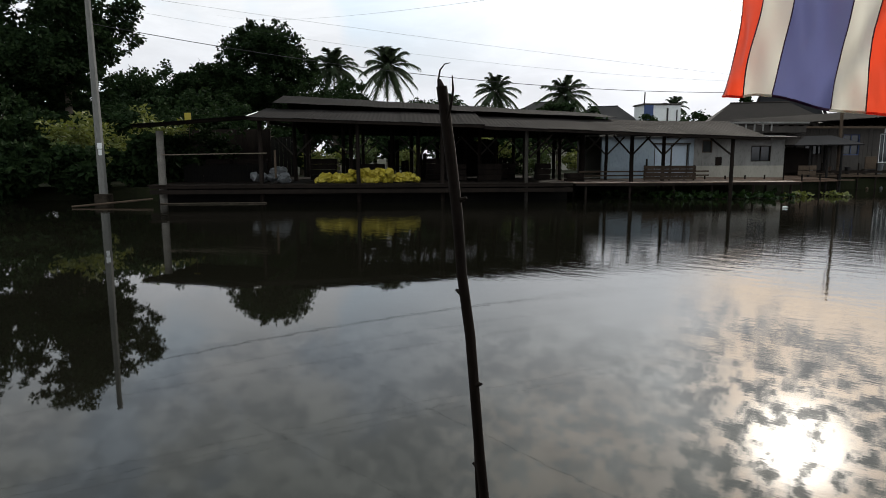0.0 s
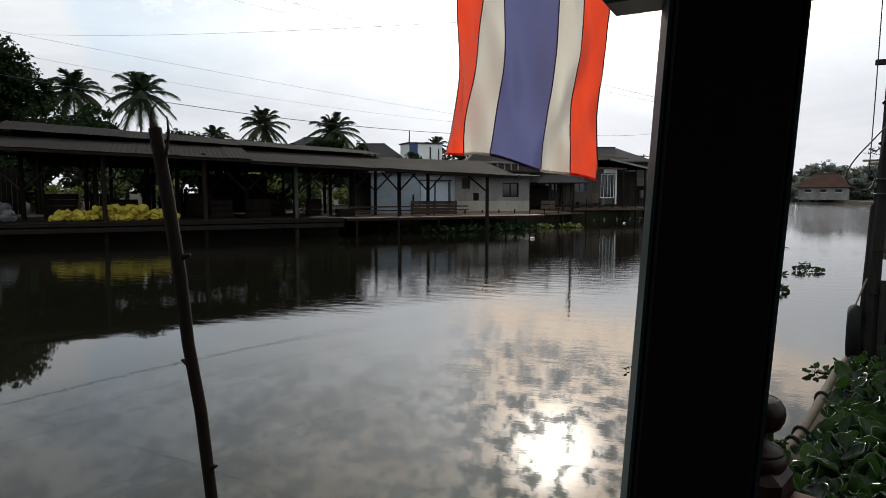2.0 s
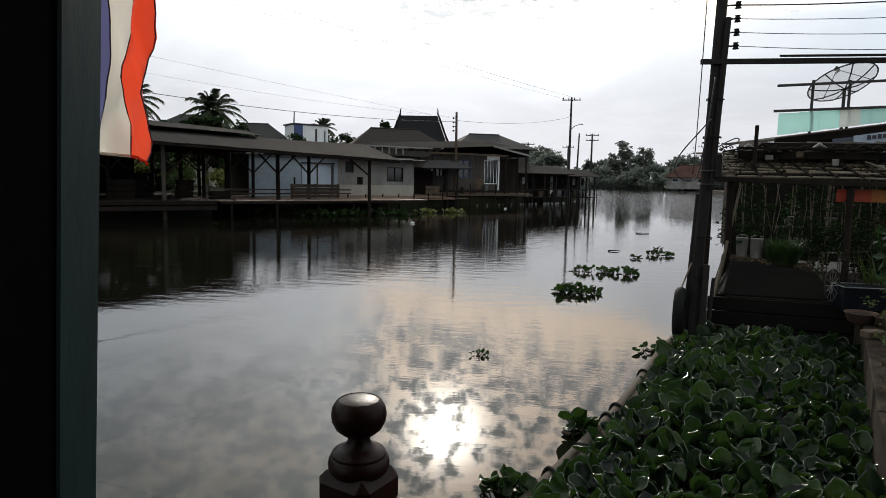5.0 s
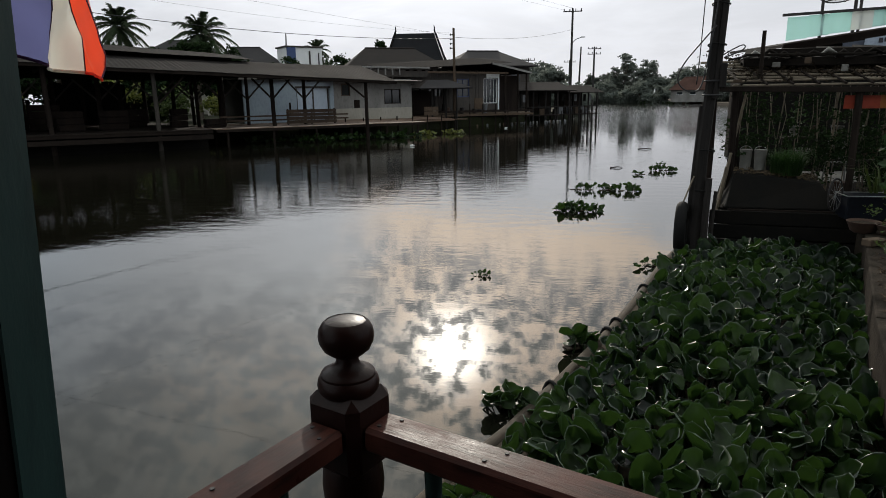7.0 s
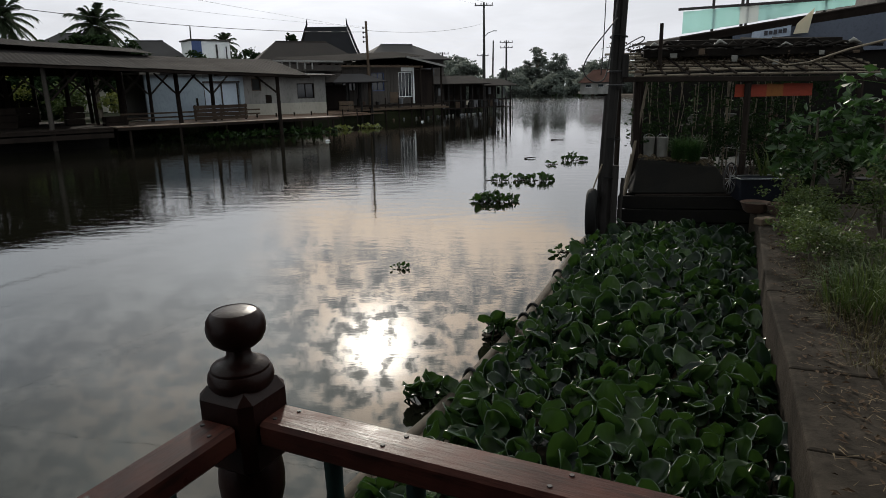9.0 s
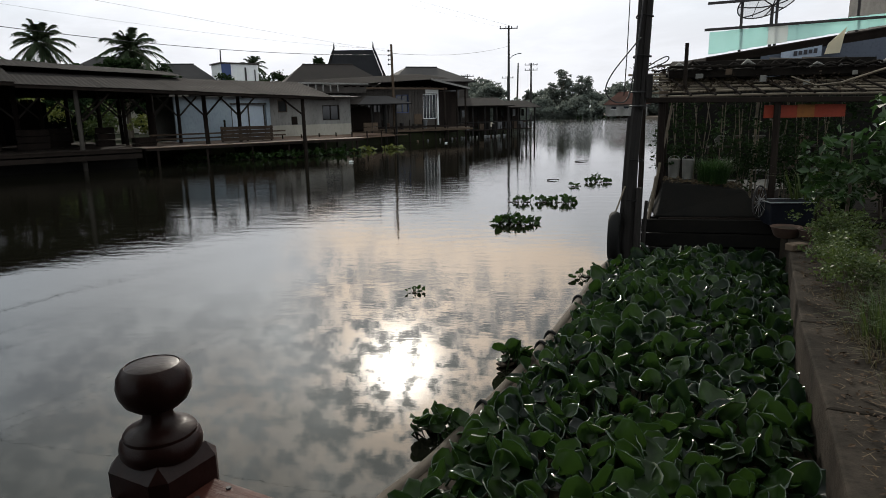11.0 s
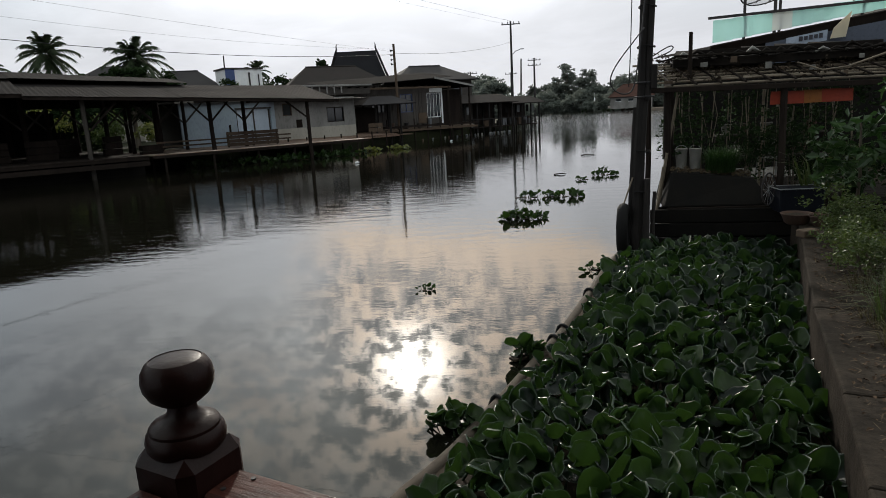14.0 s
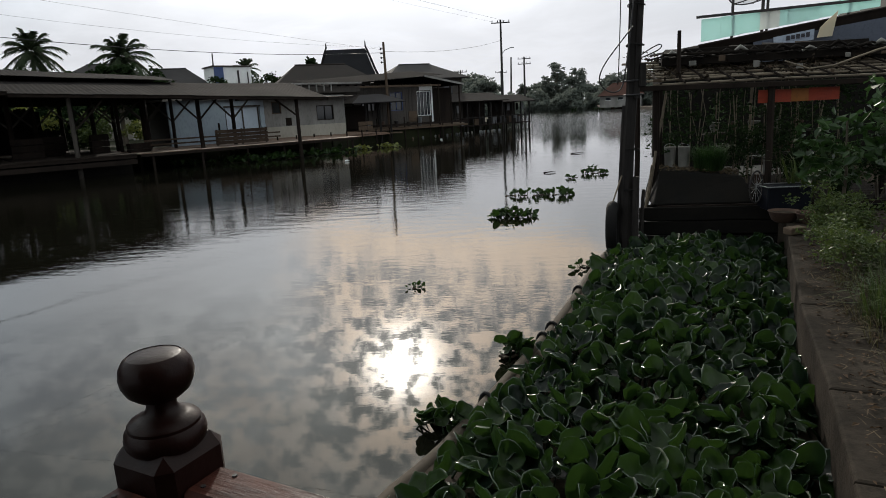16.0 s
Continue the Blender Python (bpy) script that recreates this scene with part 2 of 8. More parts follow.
M_STICK = worn("dark_branch_bark", (0.009, 0.006, 0.005), (0.020, 0.014, 0.011), (0.005, 0.003, 0.003), 8, 60, 0.75, (1, 1, 0.25), 0.8, 0.004, spec=0.1)
M_CONCRETE = worn("stained_concrete", (0.13, 0.12, 0.11), (0.21, 0.195, 0.175), (0.06, 0.052, 0.044), 1.6, 20, 0.9, (1, 1, 1), 0.5, 0.006)
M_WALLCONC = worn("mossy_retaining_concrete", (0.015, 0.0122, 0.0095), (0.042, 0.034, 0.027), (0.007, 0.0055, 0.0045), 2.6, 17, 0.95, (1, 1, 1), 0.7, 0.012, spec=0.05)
M_POLECONC = worn("grey_cast_concrete", (0.13, 0.13, 0.125), (0.19, 0.185, 0.175), (0.075, 0.072, 0.07), 0.8, 10, 0.9, (1, 1, 0.3), 0.3, 0.005)
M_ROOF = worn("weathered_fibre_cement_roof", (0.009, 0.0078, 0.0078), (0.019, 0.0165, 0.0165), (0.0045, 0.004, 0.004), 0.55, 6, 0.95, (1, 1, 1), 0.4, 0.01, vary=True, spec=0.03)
M_ROOFDARK = worn("dark_clay_tile_roof", (0.019, 0.016, 0.015), (0.036, 0.030, 0.028), (0.013, 0.011, 0.010), 0.6, 7, 0.88, (1, 1, 1), 0.5, 0.02, vary=True, spec=0.12)
M_ROOFGREY = worn("grey_tile_roof", (0.030, 0.028, 0.030), (0.052, 0.049, 0.051), (0.034, 0.033, 0.034), 0.5, 7, 0.88, (1, 1, 1), 0.4, 0.02, vary=True, spec=0.12)
M_BLUEWALL = worn("pale_blue_painted_wall", (0.25, 0.305, 0.365), (0.32, 0.38, 0.44), (0.16, 0.19, 0.22), 0.7, 9, 0.85, (1, 1, 0.5), 0.2, 0.004)
M_BLUEDOOR = worn("light_blue_door_paint", (0.40, 0.48, 0.58), (0.48, 0.55, 0.64), (0.30, 0.35, 0.42), 0.9, 10, 0.7, (1, 1, 0.5), 0.2, 0.004)
M_WHITEWALL = worn("stained_white_wall", (0.15, 0.146, 0.140), (0.25, 0.246, 0.240), (0.06, 0.056, 0.052), 0.6, 8, 0.88, (1, 1, 0.5), 0.2, 0.004)
M_GREYWALL = worn("dull_grey_weathered_boards", (0.036, 0.031, 0.028), (0.064, 0.056, 0.051), (0.015, 0.013, 0.012), 0.7, 9, 0.88, (1, 1, 0.4), 0.2, 0.004)
M_CREAM = worn("cream_plaster", (0.28, 0.265, 0.23), (0.36, 0.34, 0.30), (0.18, 0.165, 0.14), 0.6, 8, 0.88, (1, 1, 0.5), 0.2, 0.004)
M_WHITE = worn("white_paint", (0.66, 0.68, 0.70), (0.76, 0.77, 0.78), (0.45, 0.45, 0.45), 1.5, 14, 0.6, (1, 1, 1), 0.15, 0.003)
M_NAVY = worn("navy_blue_paint", (0.035, 0.06, 0.16), (0.05, 0.08, 0.20), (0.02, 0.03, 0.08), 1.2, 12, 0.6)
M_IRON = worn("dark_iron", (0.03, 0.03, 0.032), (0.055, 0.05, 0.05), (0.06, 0.03, 0.02), 3, 25, 0.6, (1, 1, 1), 0.3, 0.003, metal=0.6)
M_STEEL = worn("galvanised_steel", (0.30, 0.31, 0.32), (0.40, 0.41, 0.42), (0.2, 0.19, 0.18), 3, 25, 0.45, (1, 1, 1), 0.2, 0.002, metal=0.8)
M_RUBBER = worn("black_rubber", (0.006, 0.006, 0.0065), (0.011, 0.011, 0.011), (0.016, 0.015, 0.014), 4, 30, 0.85, spec=0.15)
M_CABLE = worn("black_cable", (0.015, 0.015, 0.017), (0.025, 0.025, 0.028), None, 2, 20, 0.6)
M_PIPE = worn("dirty_beige_pipe", (0.050, 0.040, 0.031), (0.092, 0.075, 0.060), (0.022, 0.017, 0.013), 2.4, 18, 0.85, (1, 1, 1), 0.4, 0.004, spec=0.12)
M_EARTH = worn("dry_earth_and_litter", (0.024, 0.018, 0.013), (0.045, 0.034, 0.024), (0.024, 0.018, 0.012), 0.9, 11, 0.95, (1, 1, 1), 0.8, 0.03, spec=0.12)
M_GROUND = worn("grassy_ground", (0.010, 0.012, 0.006), (0.018, 0.021, 0.010), (0.026, 0.021, 0.014), 0.35, 5, 0.95, (1, 1, 1), 0.8, 0.05, spec=0.06)
M_YELLOW = worn("yellow_plastic_sacks", (0.34, 0.27, 0.02), (0.44, 0.36, 0.04), (0.20, 0.15, 0.02), 2, 12, 0.5, vary=True)
M_SACK = worn("pale_grey_plastic_sacking", (0.075, 0.08, 0.088), (0.13, 0.135, 0.145), (0.08, 0.085, 0.09), 2.5, 14, 0.5)
M_ORANGE = worn("orange_red_banner_cloth", (0.17, 0.019, 0.006), (0.23, 0.028, 0.008), None, 1.5, 20, 0.75)
M_AMBER = worn("amber_banner_cloth", (0.17, 0.058, 0.008), (0.22, 0.08, 0.011), None, 1.5, 20, 0.75)
M_TERRA = worn("grimy_terracotta", (0.050, 0.028, 0.020), (0.085, 0.050, 0.036), (0.025, 0.015, 0.011), 4, 25, 0.85)
M_BUCKET = worn("dirty_white_plastic", (0.11, 0.108, 0.10), (0.18, 0.178, 0.165), (0.11, 0.10, 0.09), 5, 25, 0.5)
M_CRATE = worn("blue_plastic_crate", (0.005, 0.006, 0.010), (0.008, 0.010, 0.015), None, 3, 20, 0.7, spec=0.1)
# Netting black; boards and panels wear it where shade is put into colour.
M_NETSHADE = worn("black_netting_and_shade", (0.005, 0.005, 0.005), (0.010, 0.009, 0.008), (0.014, 0.012, 0.010), 2, 30, 0.9, spec=0.08)
M_BAMBOO = worn("dry_bamboo", (0.115, 0.092, 0.068), (0.20, 0.163, 0.12), (0.032, 0.023, 0.015), 3, 26, 0.75, (1, 1, 1), 0.4, 0.003, vary=True)
M_THATCH = worn("dry_vines_and_straw", (0.022, 0.016, 0.012), (0.050, 0.038, 0.027), (0.010, 0.008, 0.006), 5, 30, 0.95, spec=0.1)
M_COLUMN = worn("greyed_column_timber", (0.035, 0.032, 0.029), (0.062, 0.056, 0.050), (0.016, 0.014, 0.012), 1.5, 14, 0.9, (1, 1, 0.2), 0.5, 0.006, spec=0.08)
# Concrete darkened so the far poles' backlit silhouette sits in its colour.
M_FARPOLE = worn("silhouette_concrete", (0.030, 0.029, 0.029), (0.050, 0.048, 0.047), (0.02, 0.019, 0.018), 0.8, 10, 0.9, (1, 1, 0.3), 0.3, 0.005, spec=0.1)
M_STEEPROOF = worn("blue_black_roof_tiles", (0.012, 0.0125, 0.015), (0.022, 0.0225, 0.026), (0.008, 0.008, 0.010), 0.6, 7, 0.85, (1, 1, 1), 0.5, 0.02, vary=True, spec=0.1)
M_STRAW = worn("dull_dry_straw", (0.06, 0.045, 0.030), (0.13, 0.10, 0.066), (0.025, 0.018, 0.012), 6, 30, 0.95, spec=0.05)
M_LITTER = worn("brown_fallen_leaves", (0.030, 0.018, 0.011), (0.070, 0.045, 0.027), (0.012, 0.008, 0.006), 14, 60, 0.9, spec=0.1)
M_BARK = worn("tree_bark", (0.075, 0.06, 0.047), (0.12, 0.10, 0.08), (0.035, 0.028, 0.022), 2, 16, 0.95, (1, 1, 0.2), 0.8, 0.02)
M_SIGN = worn("blue_grey_sign_board", (0.26, 0.31, 0.40), (0.34, 0.39, 0.48), None, 1, 15, 0.6)
M_BANNER = worn("faded_blue_banner", (0.045, 0.055, 0.082), (0.07, 0.083, 0.115), None, 1, 15, 0.7)
M_INK = worn("dark_sign_lettering", (0.02, 0.02, 0.03), (0.03, 0.03, 0.04), None, 3, 20, 0.6)
M_LEAF = leafy("hyacinth_leaf", (0.0032, 0.0098, 0.0055), (0.023, 0.050, 0.008), 0.40, 0.28, spec=0.20, few=0.55)
# Rim paler than the blade: light caught on its curl is in the colour.
M_LEAFRIM = leafy("hyacinth_rim_highlight", (0.008, 0.021, 0.010), (0.034, 0.062, 0.030), 0.22, 0.30, spec=0.8)
M_REDROOF = worn("old_red_tile_roof", (0.050, 0.027, 0.022), (0.078, 0.042, 0.034), (0.03, 0.018, 0.015), 0.5, 6, 0.9, spec=0.1)
M_OLDSHEET = worn("blackened_roof_sheet", (0.008, 0.007, 0.0065), (0.018, 0.015, 0.013), (0.004, 0.0035, 0.0035), 2, 14, 0.95, spec=0.06)
M_STEM = leafy("hyacinth_stalk", (0.04, 0.085, 0.02), (0.07, 0.13, 0.03), 0.5, 0.15)
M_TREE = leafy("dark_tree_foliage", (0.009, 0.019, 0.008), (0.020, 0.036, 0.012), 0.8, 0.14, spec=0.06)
M_POLE = worn("weathered_grey_timber", (0.011, 0.010, 0.010), (0.028, 0.025, 0.024), (0.006, 0.005, 0.005), 4, 40, 0.85, (1, 1, 0.12), 0.6, 0.006, spec=0.15)
# Paler than the near trees: distance haze is put into the leaf colour.
M_HAZETREE = leafy("hazed_far_foliage", (0.092, 0.108, 0.100), (0.145, 0.162, 0.142), 0.8, 0.48, spec=0.1)
# Fronds dulled towards grey, with the haze over them in the colour.
M_PALM = leafy("hazed_palm_frond", (0.024, 0.036, 0.020), (0.042, 0.056, 0.030), 0.85, 0.18, spec=0.06)
M_BUSH = leafy("bush_leaves", (0.024, 0.046, 0.011), (0.070, 0.095, 0.022), 0.5, 0.3)
M_GRASS = leafy("grass_blades", (0.024, 0.044, 0.012), (0.072, 0.088, 0.030), 0.6, 0.3)
M_DRYGRASS = leafy("dry_grass_blades", (0.040, 0.034, 0.016), (0.095, 0.082, 0.038), 0.7, 0.2)
M_BRIGHTLEAF = leafy("bright_garden_leaves", (0.010, 0.028, 0.008), (0.034, 0.075, 0.018), 0.4, 0.3)
M_YELLOWLEAF = leafy("yellow_green_shrub", (0.055, 0.075, 0.014), (0.13, 0.14, 0.026), 0.5, 0.25)


def glass_mat(name, tint, rough=0.1):
    k = Mat(name, rough)
    k.color(k.mix(k.ramp(k.noise(1.5), 0.3, 0.7), tint, tuple(x * 0.6 for x in tint)))
    return k.m


M_PANE = glass_mat("dark_window_glass", (0.02, 0.025, 0.03), 0.06)


def sheer(name, tint, alpha):
    """A thin translucent sheet: plastic or netting."""
    k = Mat(name, 0.35)
    n = k.noise(1.2, 4, 0.6, (1, 1, 0.3))
    k.color(k.mix(k.ramp(n, 0.35, 0.65), tint, tuple(min(1, x * 1.35) for x in tint)))
    tr = k.t.nodes.new("ShaderNodeBsdfTranslucent")
    tr.inputs[0].default_value = (*tint, 1)
    ms = k.t.nodes.new("ShaderNodeMixShader")
    ms.inputs[0].default_value = alpha
    k.t.links.new(k.b.outputs[0], ms.inputs[1])
    k.t.links.new(tr.outputs[0], ms.inputs[2])
    k.t.links.new(ms.outputs[0], k.t.nodes["Material Output"].inputs[0])
    return k.m


M_TARP = sheer("sea_green_plastic_sheet", (0.60, 0.82, 0.79), 0.62)
M_PALETARP = sheer("white_plastic_sheet", (0.75, 0.78, 0.75), 0.5)
M_CLOTH = sheer("cream_cloth", (0.66, 0.60, 0.46), 0.45)
M_FLAGRED = sheer("flag_red_cloth", (0.78, 0.075, 0.03), 0.65)
M_FLAGWHITE = sheer("flag_white_cloth", (0.72, 0.69, 0.62), 0.5)
M_FLAGBLUE = sheer("flag_blue_cloth", (0.13, 0.14, 0.30), 0.5)
M_HEM = worn("dark_flag_hem", (0.06, 0.012, 0.03), (0.04, 0.015, 0.08), None, 8, 40, 0.8)
M_DISH = sheer("satellite_dish_mesh", (0.30, 0.31, 0.33), 0.4)
see = M_DISH.node_tree.nodes.new("ShaderNodeBsdfTransparent")
thin = M_DISH.node_tree.nodes.new("ShaderNodeMixShader")
thin.inputs[0].default_value = 0.62
dout = M_DISH.node_tree.nodes["Material Output"]
M_DISH.node_tree.links.new(dout.inputs[0].links[0].from_socket, thin.inputs[1])
M_DISH.node_tree.links.new(see.outputs[0], thin.inputs[2])
M_DISH.node_tree.links.new(thin.outputs[0], dout.inputs[0])


def water_material():
    k = Mat("canal_water", 0.02)
    k.b.inputs["IOR"].default_value = 1.333
    murk = k.noise(0.25, 4, 0.6)
    k.color(k.mix(k.ramp(murk, 0.3, 0.7), (0.0042, 0.004, 0.0027), (0.0075, 0.0073, 0.005)))
    axes = k.t.nodes.new("ShaderNodeSeparateXYZ")
    k.t.links.new(k.tc.outputs["Object"], axes.inputs[0])
    drift = k.t.nodes.new("ShaderNodeMath")
    drift.operation = "MULTIPLY_ADD"
    k.t.links.new(k.noise(0.16, 3, 0.55), drift.inputs[0])
    drift.inputs[1].default_value = 14.0
    k.t.links.new(axes.outputs[1], drift.inputs[2])
    calm = k.t.nodes.new("ShaderNodeMath")
    calm.operation = "MULTIPLY"
    k.t.links.new(k.ramp(drift.outputs[0], 14.5, 24.0, 0.14, 1.9), calm.inputs[0])
    k.t.links.new(k.ramp(drift.outputs[0], 30.0, 42.0, 1.0, 0.45), calm.inputs[1])
    breeze = k.t.nodes.new("ShaderNodeMath")
    k.t.links.new(calm.outputs[0], breeze.inputs[0])
    k.t.links.new(k.ramp(axes.outputs[1], 45.0, 100.0, 0.0, 8.0), breeze.inputs[1])
    gust = breeze.outputs[0]
    h1 = k.noise(1.5, 2, 0.5, (0.9, 2.2, 1))
    h2 = k.noise(9.0, 2, 0.5, (1.0, 2.2, 1))
    add = k.t.nodes.new("ShaderNodeMath")
    add.operation = "MULTIPLY_ADD"
    k.t.links.new(h2, add.inputs[0])
    add.inputs[1].default_value = 0.24
    k.t.links.new(h1, add.inputs[2])
    mul = k.t.nodes.new("ShaderNodeMath")
    mul.operation = "MULTIPLY"
    k.t.links.new(add.outputs[0], mul.inputs[0])
    k.t.links.new(gust, mul.inputs[1])
    k.bump(mul.outputs[0], 1.0, 0.0030)
    return k.m


M_WATER = water_material()

# ---- building helpers ----


def thing(name, place=(0, 0, 0), label="", category="", group="", kind="", turn=0.0):
    ob = new(name)
    ob.empty_display_size = 0.2
    ob.matrix_basis = pose(*place, 0, 0, turn)
    return tagged(ob, label, category, group, kind)


def mesh_of(name, bm, material, smooth=None):
    me = bpy.data.meshes.new(name)
    bmesh.ops.recalc_face_normals(bm, faces=bm.faces[:])
    bm.to_mesh(me)
    bm.free()
    me.materials.append(material)
    if smooth is not None:
        me.shade_smooth() if smooth is True else me.set_sharp_from_angle(angle=radians(smooth))
        if smooth is not True:
            me.shade_smooth()
            me.set_sharp_from_angle(angle=radians(smooth))
    return me


def part(name, bm, material, parent=None, label="", smooth=None):
    """Links a bmesh as one mesh object under a thing or a part."""
    me = bm if isinstance(bm, bpy.types.Mesh) else mesh_of(name, bm, material, smooth)
    ob = new(name, me)
    if parent is not None:
        ob.parent = parent
    return tagged(ob, label)


def solid(name, bm, material, label="", category="", kind="", group="", smooth=None):
    return tagged(part(name, bm, material, None, label, smooth), "", category, group, kind)


def box(bm, c, size, m=None, bevel=0.0):
    """A block round c; m turns it about c."""
    mm = Matrix.Translation(c) @ (m if m is not None else Matrix()) @ Matrix.Diagonal((*size, 1))
    vs = bmesh.ops.create_cube(bm, size=1, matrix=mm)["verts"]
    if bevel:
        es = list({e for v in vs for e in v.link_edges})
        bmesh.ops.bevel(bm, geom=es, offset=bevel, segments=1, affect="EDGES", profile=0.5)
    return bm


def rz(a):
    return Matrix.Rotation(a, 4, "Z")


def rod(bm, p, q, r1, r2=None, seg=8, cap=True):
    p, q = Vector(p), Vector(q)
    d = q - p
    m = Matrix.Translation((p + q) / 2) @ d.to_track_quat("Z", "Y").to_matrix().to_4x4()
    bmesh.ops.create_cone(bm, cap_ends=cap, segments=seg, radius1=r1, radius2=r1 if r2 is None else r2, depth=d.length, matrix=m)
    return bm


def beam(bm, p, q, w, h, bevel=0.0):
    """A squared timber from p to q, w wide and h high."""
    p, q = Vector(p), Vector(q)
    d = q - p
    m = d.to_track_quat("Y", "Z").to_matrix().to_4x4()
    return box(bm, (p + q) / 2, (w, d.length, h), m, bevel)


def tube(bm, pts, radii, seg=8, cap=True):
    """A bent tube through pts."""
    pts = [Vector(p) for p in pts]
    if isinstance(radii, (int, float)):
        radii = [radii] * len(pts)
    rings = []
    side = None
    for i, p in enumerate(pts):
        d = (pts[min(i + 1, len(pts) - 1)] - pts[max(i - 1, 0)]).normalized()
        if side is None:
            side = d.orthogonal().normalized()
        side = (side - d * side.dot(d)).normalized()
        other = d.cross(side)
        rings.append([bm.verts.new(p + (side * math.cos(a) + other * math.sin(a)) * radii[i]) for a in (2 * math.pi * k / seg for k in range(seg))])
    for a, b in zip(rings, rings[1:]):
        for k in range(seg):
            bm.faces.new((a[k], a[(k + 1) % seg], b[(k + 1) % seg], b[k]))
    if cap:
        bm.faces.new(rings[0][::-1])
        bm.faces.new(rings[-1])
    return bm


def lathe(bm, profile, seg=32, m=None, square=None):
    """Turns (radius, height) pairs about z; heights in rising order."""
    m = m or Matrix()
    rings = [[bm.verts.new(m @ Vector((r * math.cos(2 * math.pi * k / seg), r * math.sin(2 * math.pi * k / seg), z))) for k in range(seg)] for r, z in profile]
    for a, b in zip(rings, rings[1:]):
        for k in range(seg):
            bm.faces.new((a[k], a[(k + 1) % seg], b[(k + 1) % seg], b[k]))
    bm.faces.new(rings[0][::-1])
    bm.faces.new(rings[-1])
    return bm


def prism(bm, outline, z0, z1):
    """An upright block over a flat outline."""
    lo = [bm.verts.new((x, y, z0)) for x, y in outline]
    hi = [bm.verts.new((x, y, z1)) for x, y in outline]
    k = len(outline)
    for i in range(k):
        bm.faces.new((lo[i], lo[(i + 1) % k], hi[(i + 1) % k], hi[i]))
    bm.faces.new(hi)
    bm.faces.new(lo[::-1])
    return bm


def slab(bm, quad, thick):
    """A sheet with thickness under four corners."""
    q = [Vector(p) for p in quad]
    nrm = (q[1] - q[0]).cross(q[3] - q[0]).normalized()
    if nrm.z < 0:
        nrm = -nrm
    top = [bm.verts.new(p) for p in q]
    low = [bm.verts.new(p - nrm * thick) for p in q]
    bm.faces.new(top)
    bm.faces.new(low[::-1])
    for i in range(4):
        bm.faces.new((top[i], low[i], low[(i + 1) % 4], top[(i + 1) % 4]))
    return bm


def corrugated(bm, a, b, c, d, pitch=0.18, height=0.045, thick=0.012):
    """A wavy roof sheet: eave from a to b, upper edge from d to c; waves run up the slope."""
    a, b, c, d = (Vector(p) for p in (a, b, c, d))
    count = max(4, int((b - a).length / pitch) * 2)
    nrm = (b - a).cross(d - a).normalized()
    if nrm.z < 0:
        nrm = -nrm
    rows = []
    for i in range(count + 1):
        f = i / count
        off = nrm * (height * (0.5 if i % 2 else -0.5))
        p, q = a.lerp(b, f) + off, d.lerp(c, f) + off
        rows.append([bm.verts.new(v) for v in (p, q, p - nrm * thick, q - nrm * thick)])
    for r, s in zip(rows, rows[1:]):
        bm.faces.new((r[0], s[0], s[1], r[1]))
        bm.faces.new((r[2], r[3], s[3], s[2]))
        bm.faces.new((r[0], r[2], s[2], s[0]))
        bm.faces.new((r[1], s[1], s[3], r[3]))
    return bm


def cloud_mesh(name, verts, faces, material, smooth=False):
    me = bpy.data.meshes.new(name)
    me.from_pydata([tuple(v) for v in verts], [], faces)
    me.materials.append(material)
    if smooth:
        me.shade_smooth()
    me.update()
    return me


def leaf_cards(rng, centers, count, spread, size, droop=0.0, aspect=0.5):
    """Small bent leaves of two triangles each, scattered round the centres."""
    c = np.repeat(np.array([tuple(q) for q in centers], float), count, axis=0)
    n = len(c)

    def unit(x):
        return x / (np.linalg.norm(x, axis=1, keepdims=True) + 1e-6)

    p = c + unit(rng.normal(0, 1, (n, 3))) * spread * rng.uniform(0.25, 1.0, (n, 1)) * np.array((1, 1, 0.75))
    ax = rng.normal(0, 1, (n, 3))
    ax[:, 2] = ax[:, 2] * 0.6 - droop
    ax = unit(ax)
    sd = unit(np.cross(ax, rng.normal(0, 1, (n, 3))))
    nn = np.cross(ax, sd)
    s = size * rng.uniform(0.6, 1.3, (n, 1))
    mid = p + ax * s * 0.5 + nn * s * 0.1
    verts = np.stack((p, mid + sd * s * aspect * 0.5, p + ax * s, mid - sd * s * aspect * 0.5), axis=1).reshape(-1, 3)
    b = np.arange(n)[:, None] * 4
    faces = np.concatenate((b + np.array((0, 1, 2)), b + np.array((0, 2, 3))), axis=1).reshape(-1, 3)
    return verts.tolist(), [tuple(q) for q in faces.tolist()]


# ---- water and land ----
bm = bmesh.new()
bmesh.ops.create_grid(bm, x_segments=2, y_segments=2, size=1500)
solid("water", bm, M_WATER, "still brown-green canal water mirroring clouds and sun", "water", "structure")

PO = Vector((-10.56, 37.79, 0))
PU = Vector((-0.722, -0.692, 0))
PN = Vector((-0.692, 0.722, 0))


def P(s, d, z=0.0):
    """The left bank's own frame: s along the bank, d inland."""
    return PO + PU * s + PN * d + Vector((0, 0, z))


def P2(s, d):
    p = P(s, d)
    return (p.x, p.y)


LEFT = [P2(140, 6), P2(36, 3.0), P2(31.5, 1.5), P2(2, 7.5), (-10.6, 45.5), (-8.2, 53), (-4.5, 57.5), (-1.6, 68), (1.8, 76), (4.0, 100), (7.5, 150), (2, 240), (-1500, 1400), (-1500, -900)]
solid("ground_left_bank", prism(bmesh.new(), LEFT, -2, 0.75), M_GROUND, "grassy earth bank on the far side of the canal", "ground", "structure")
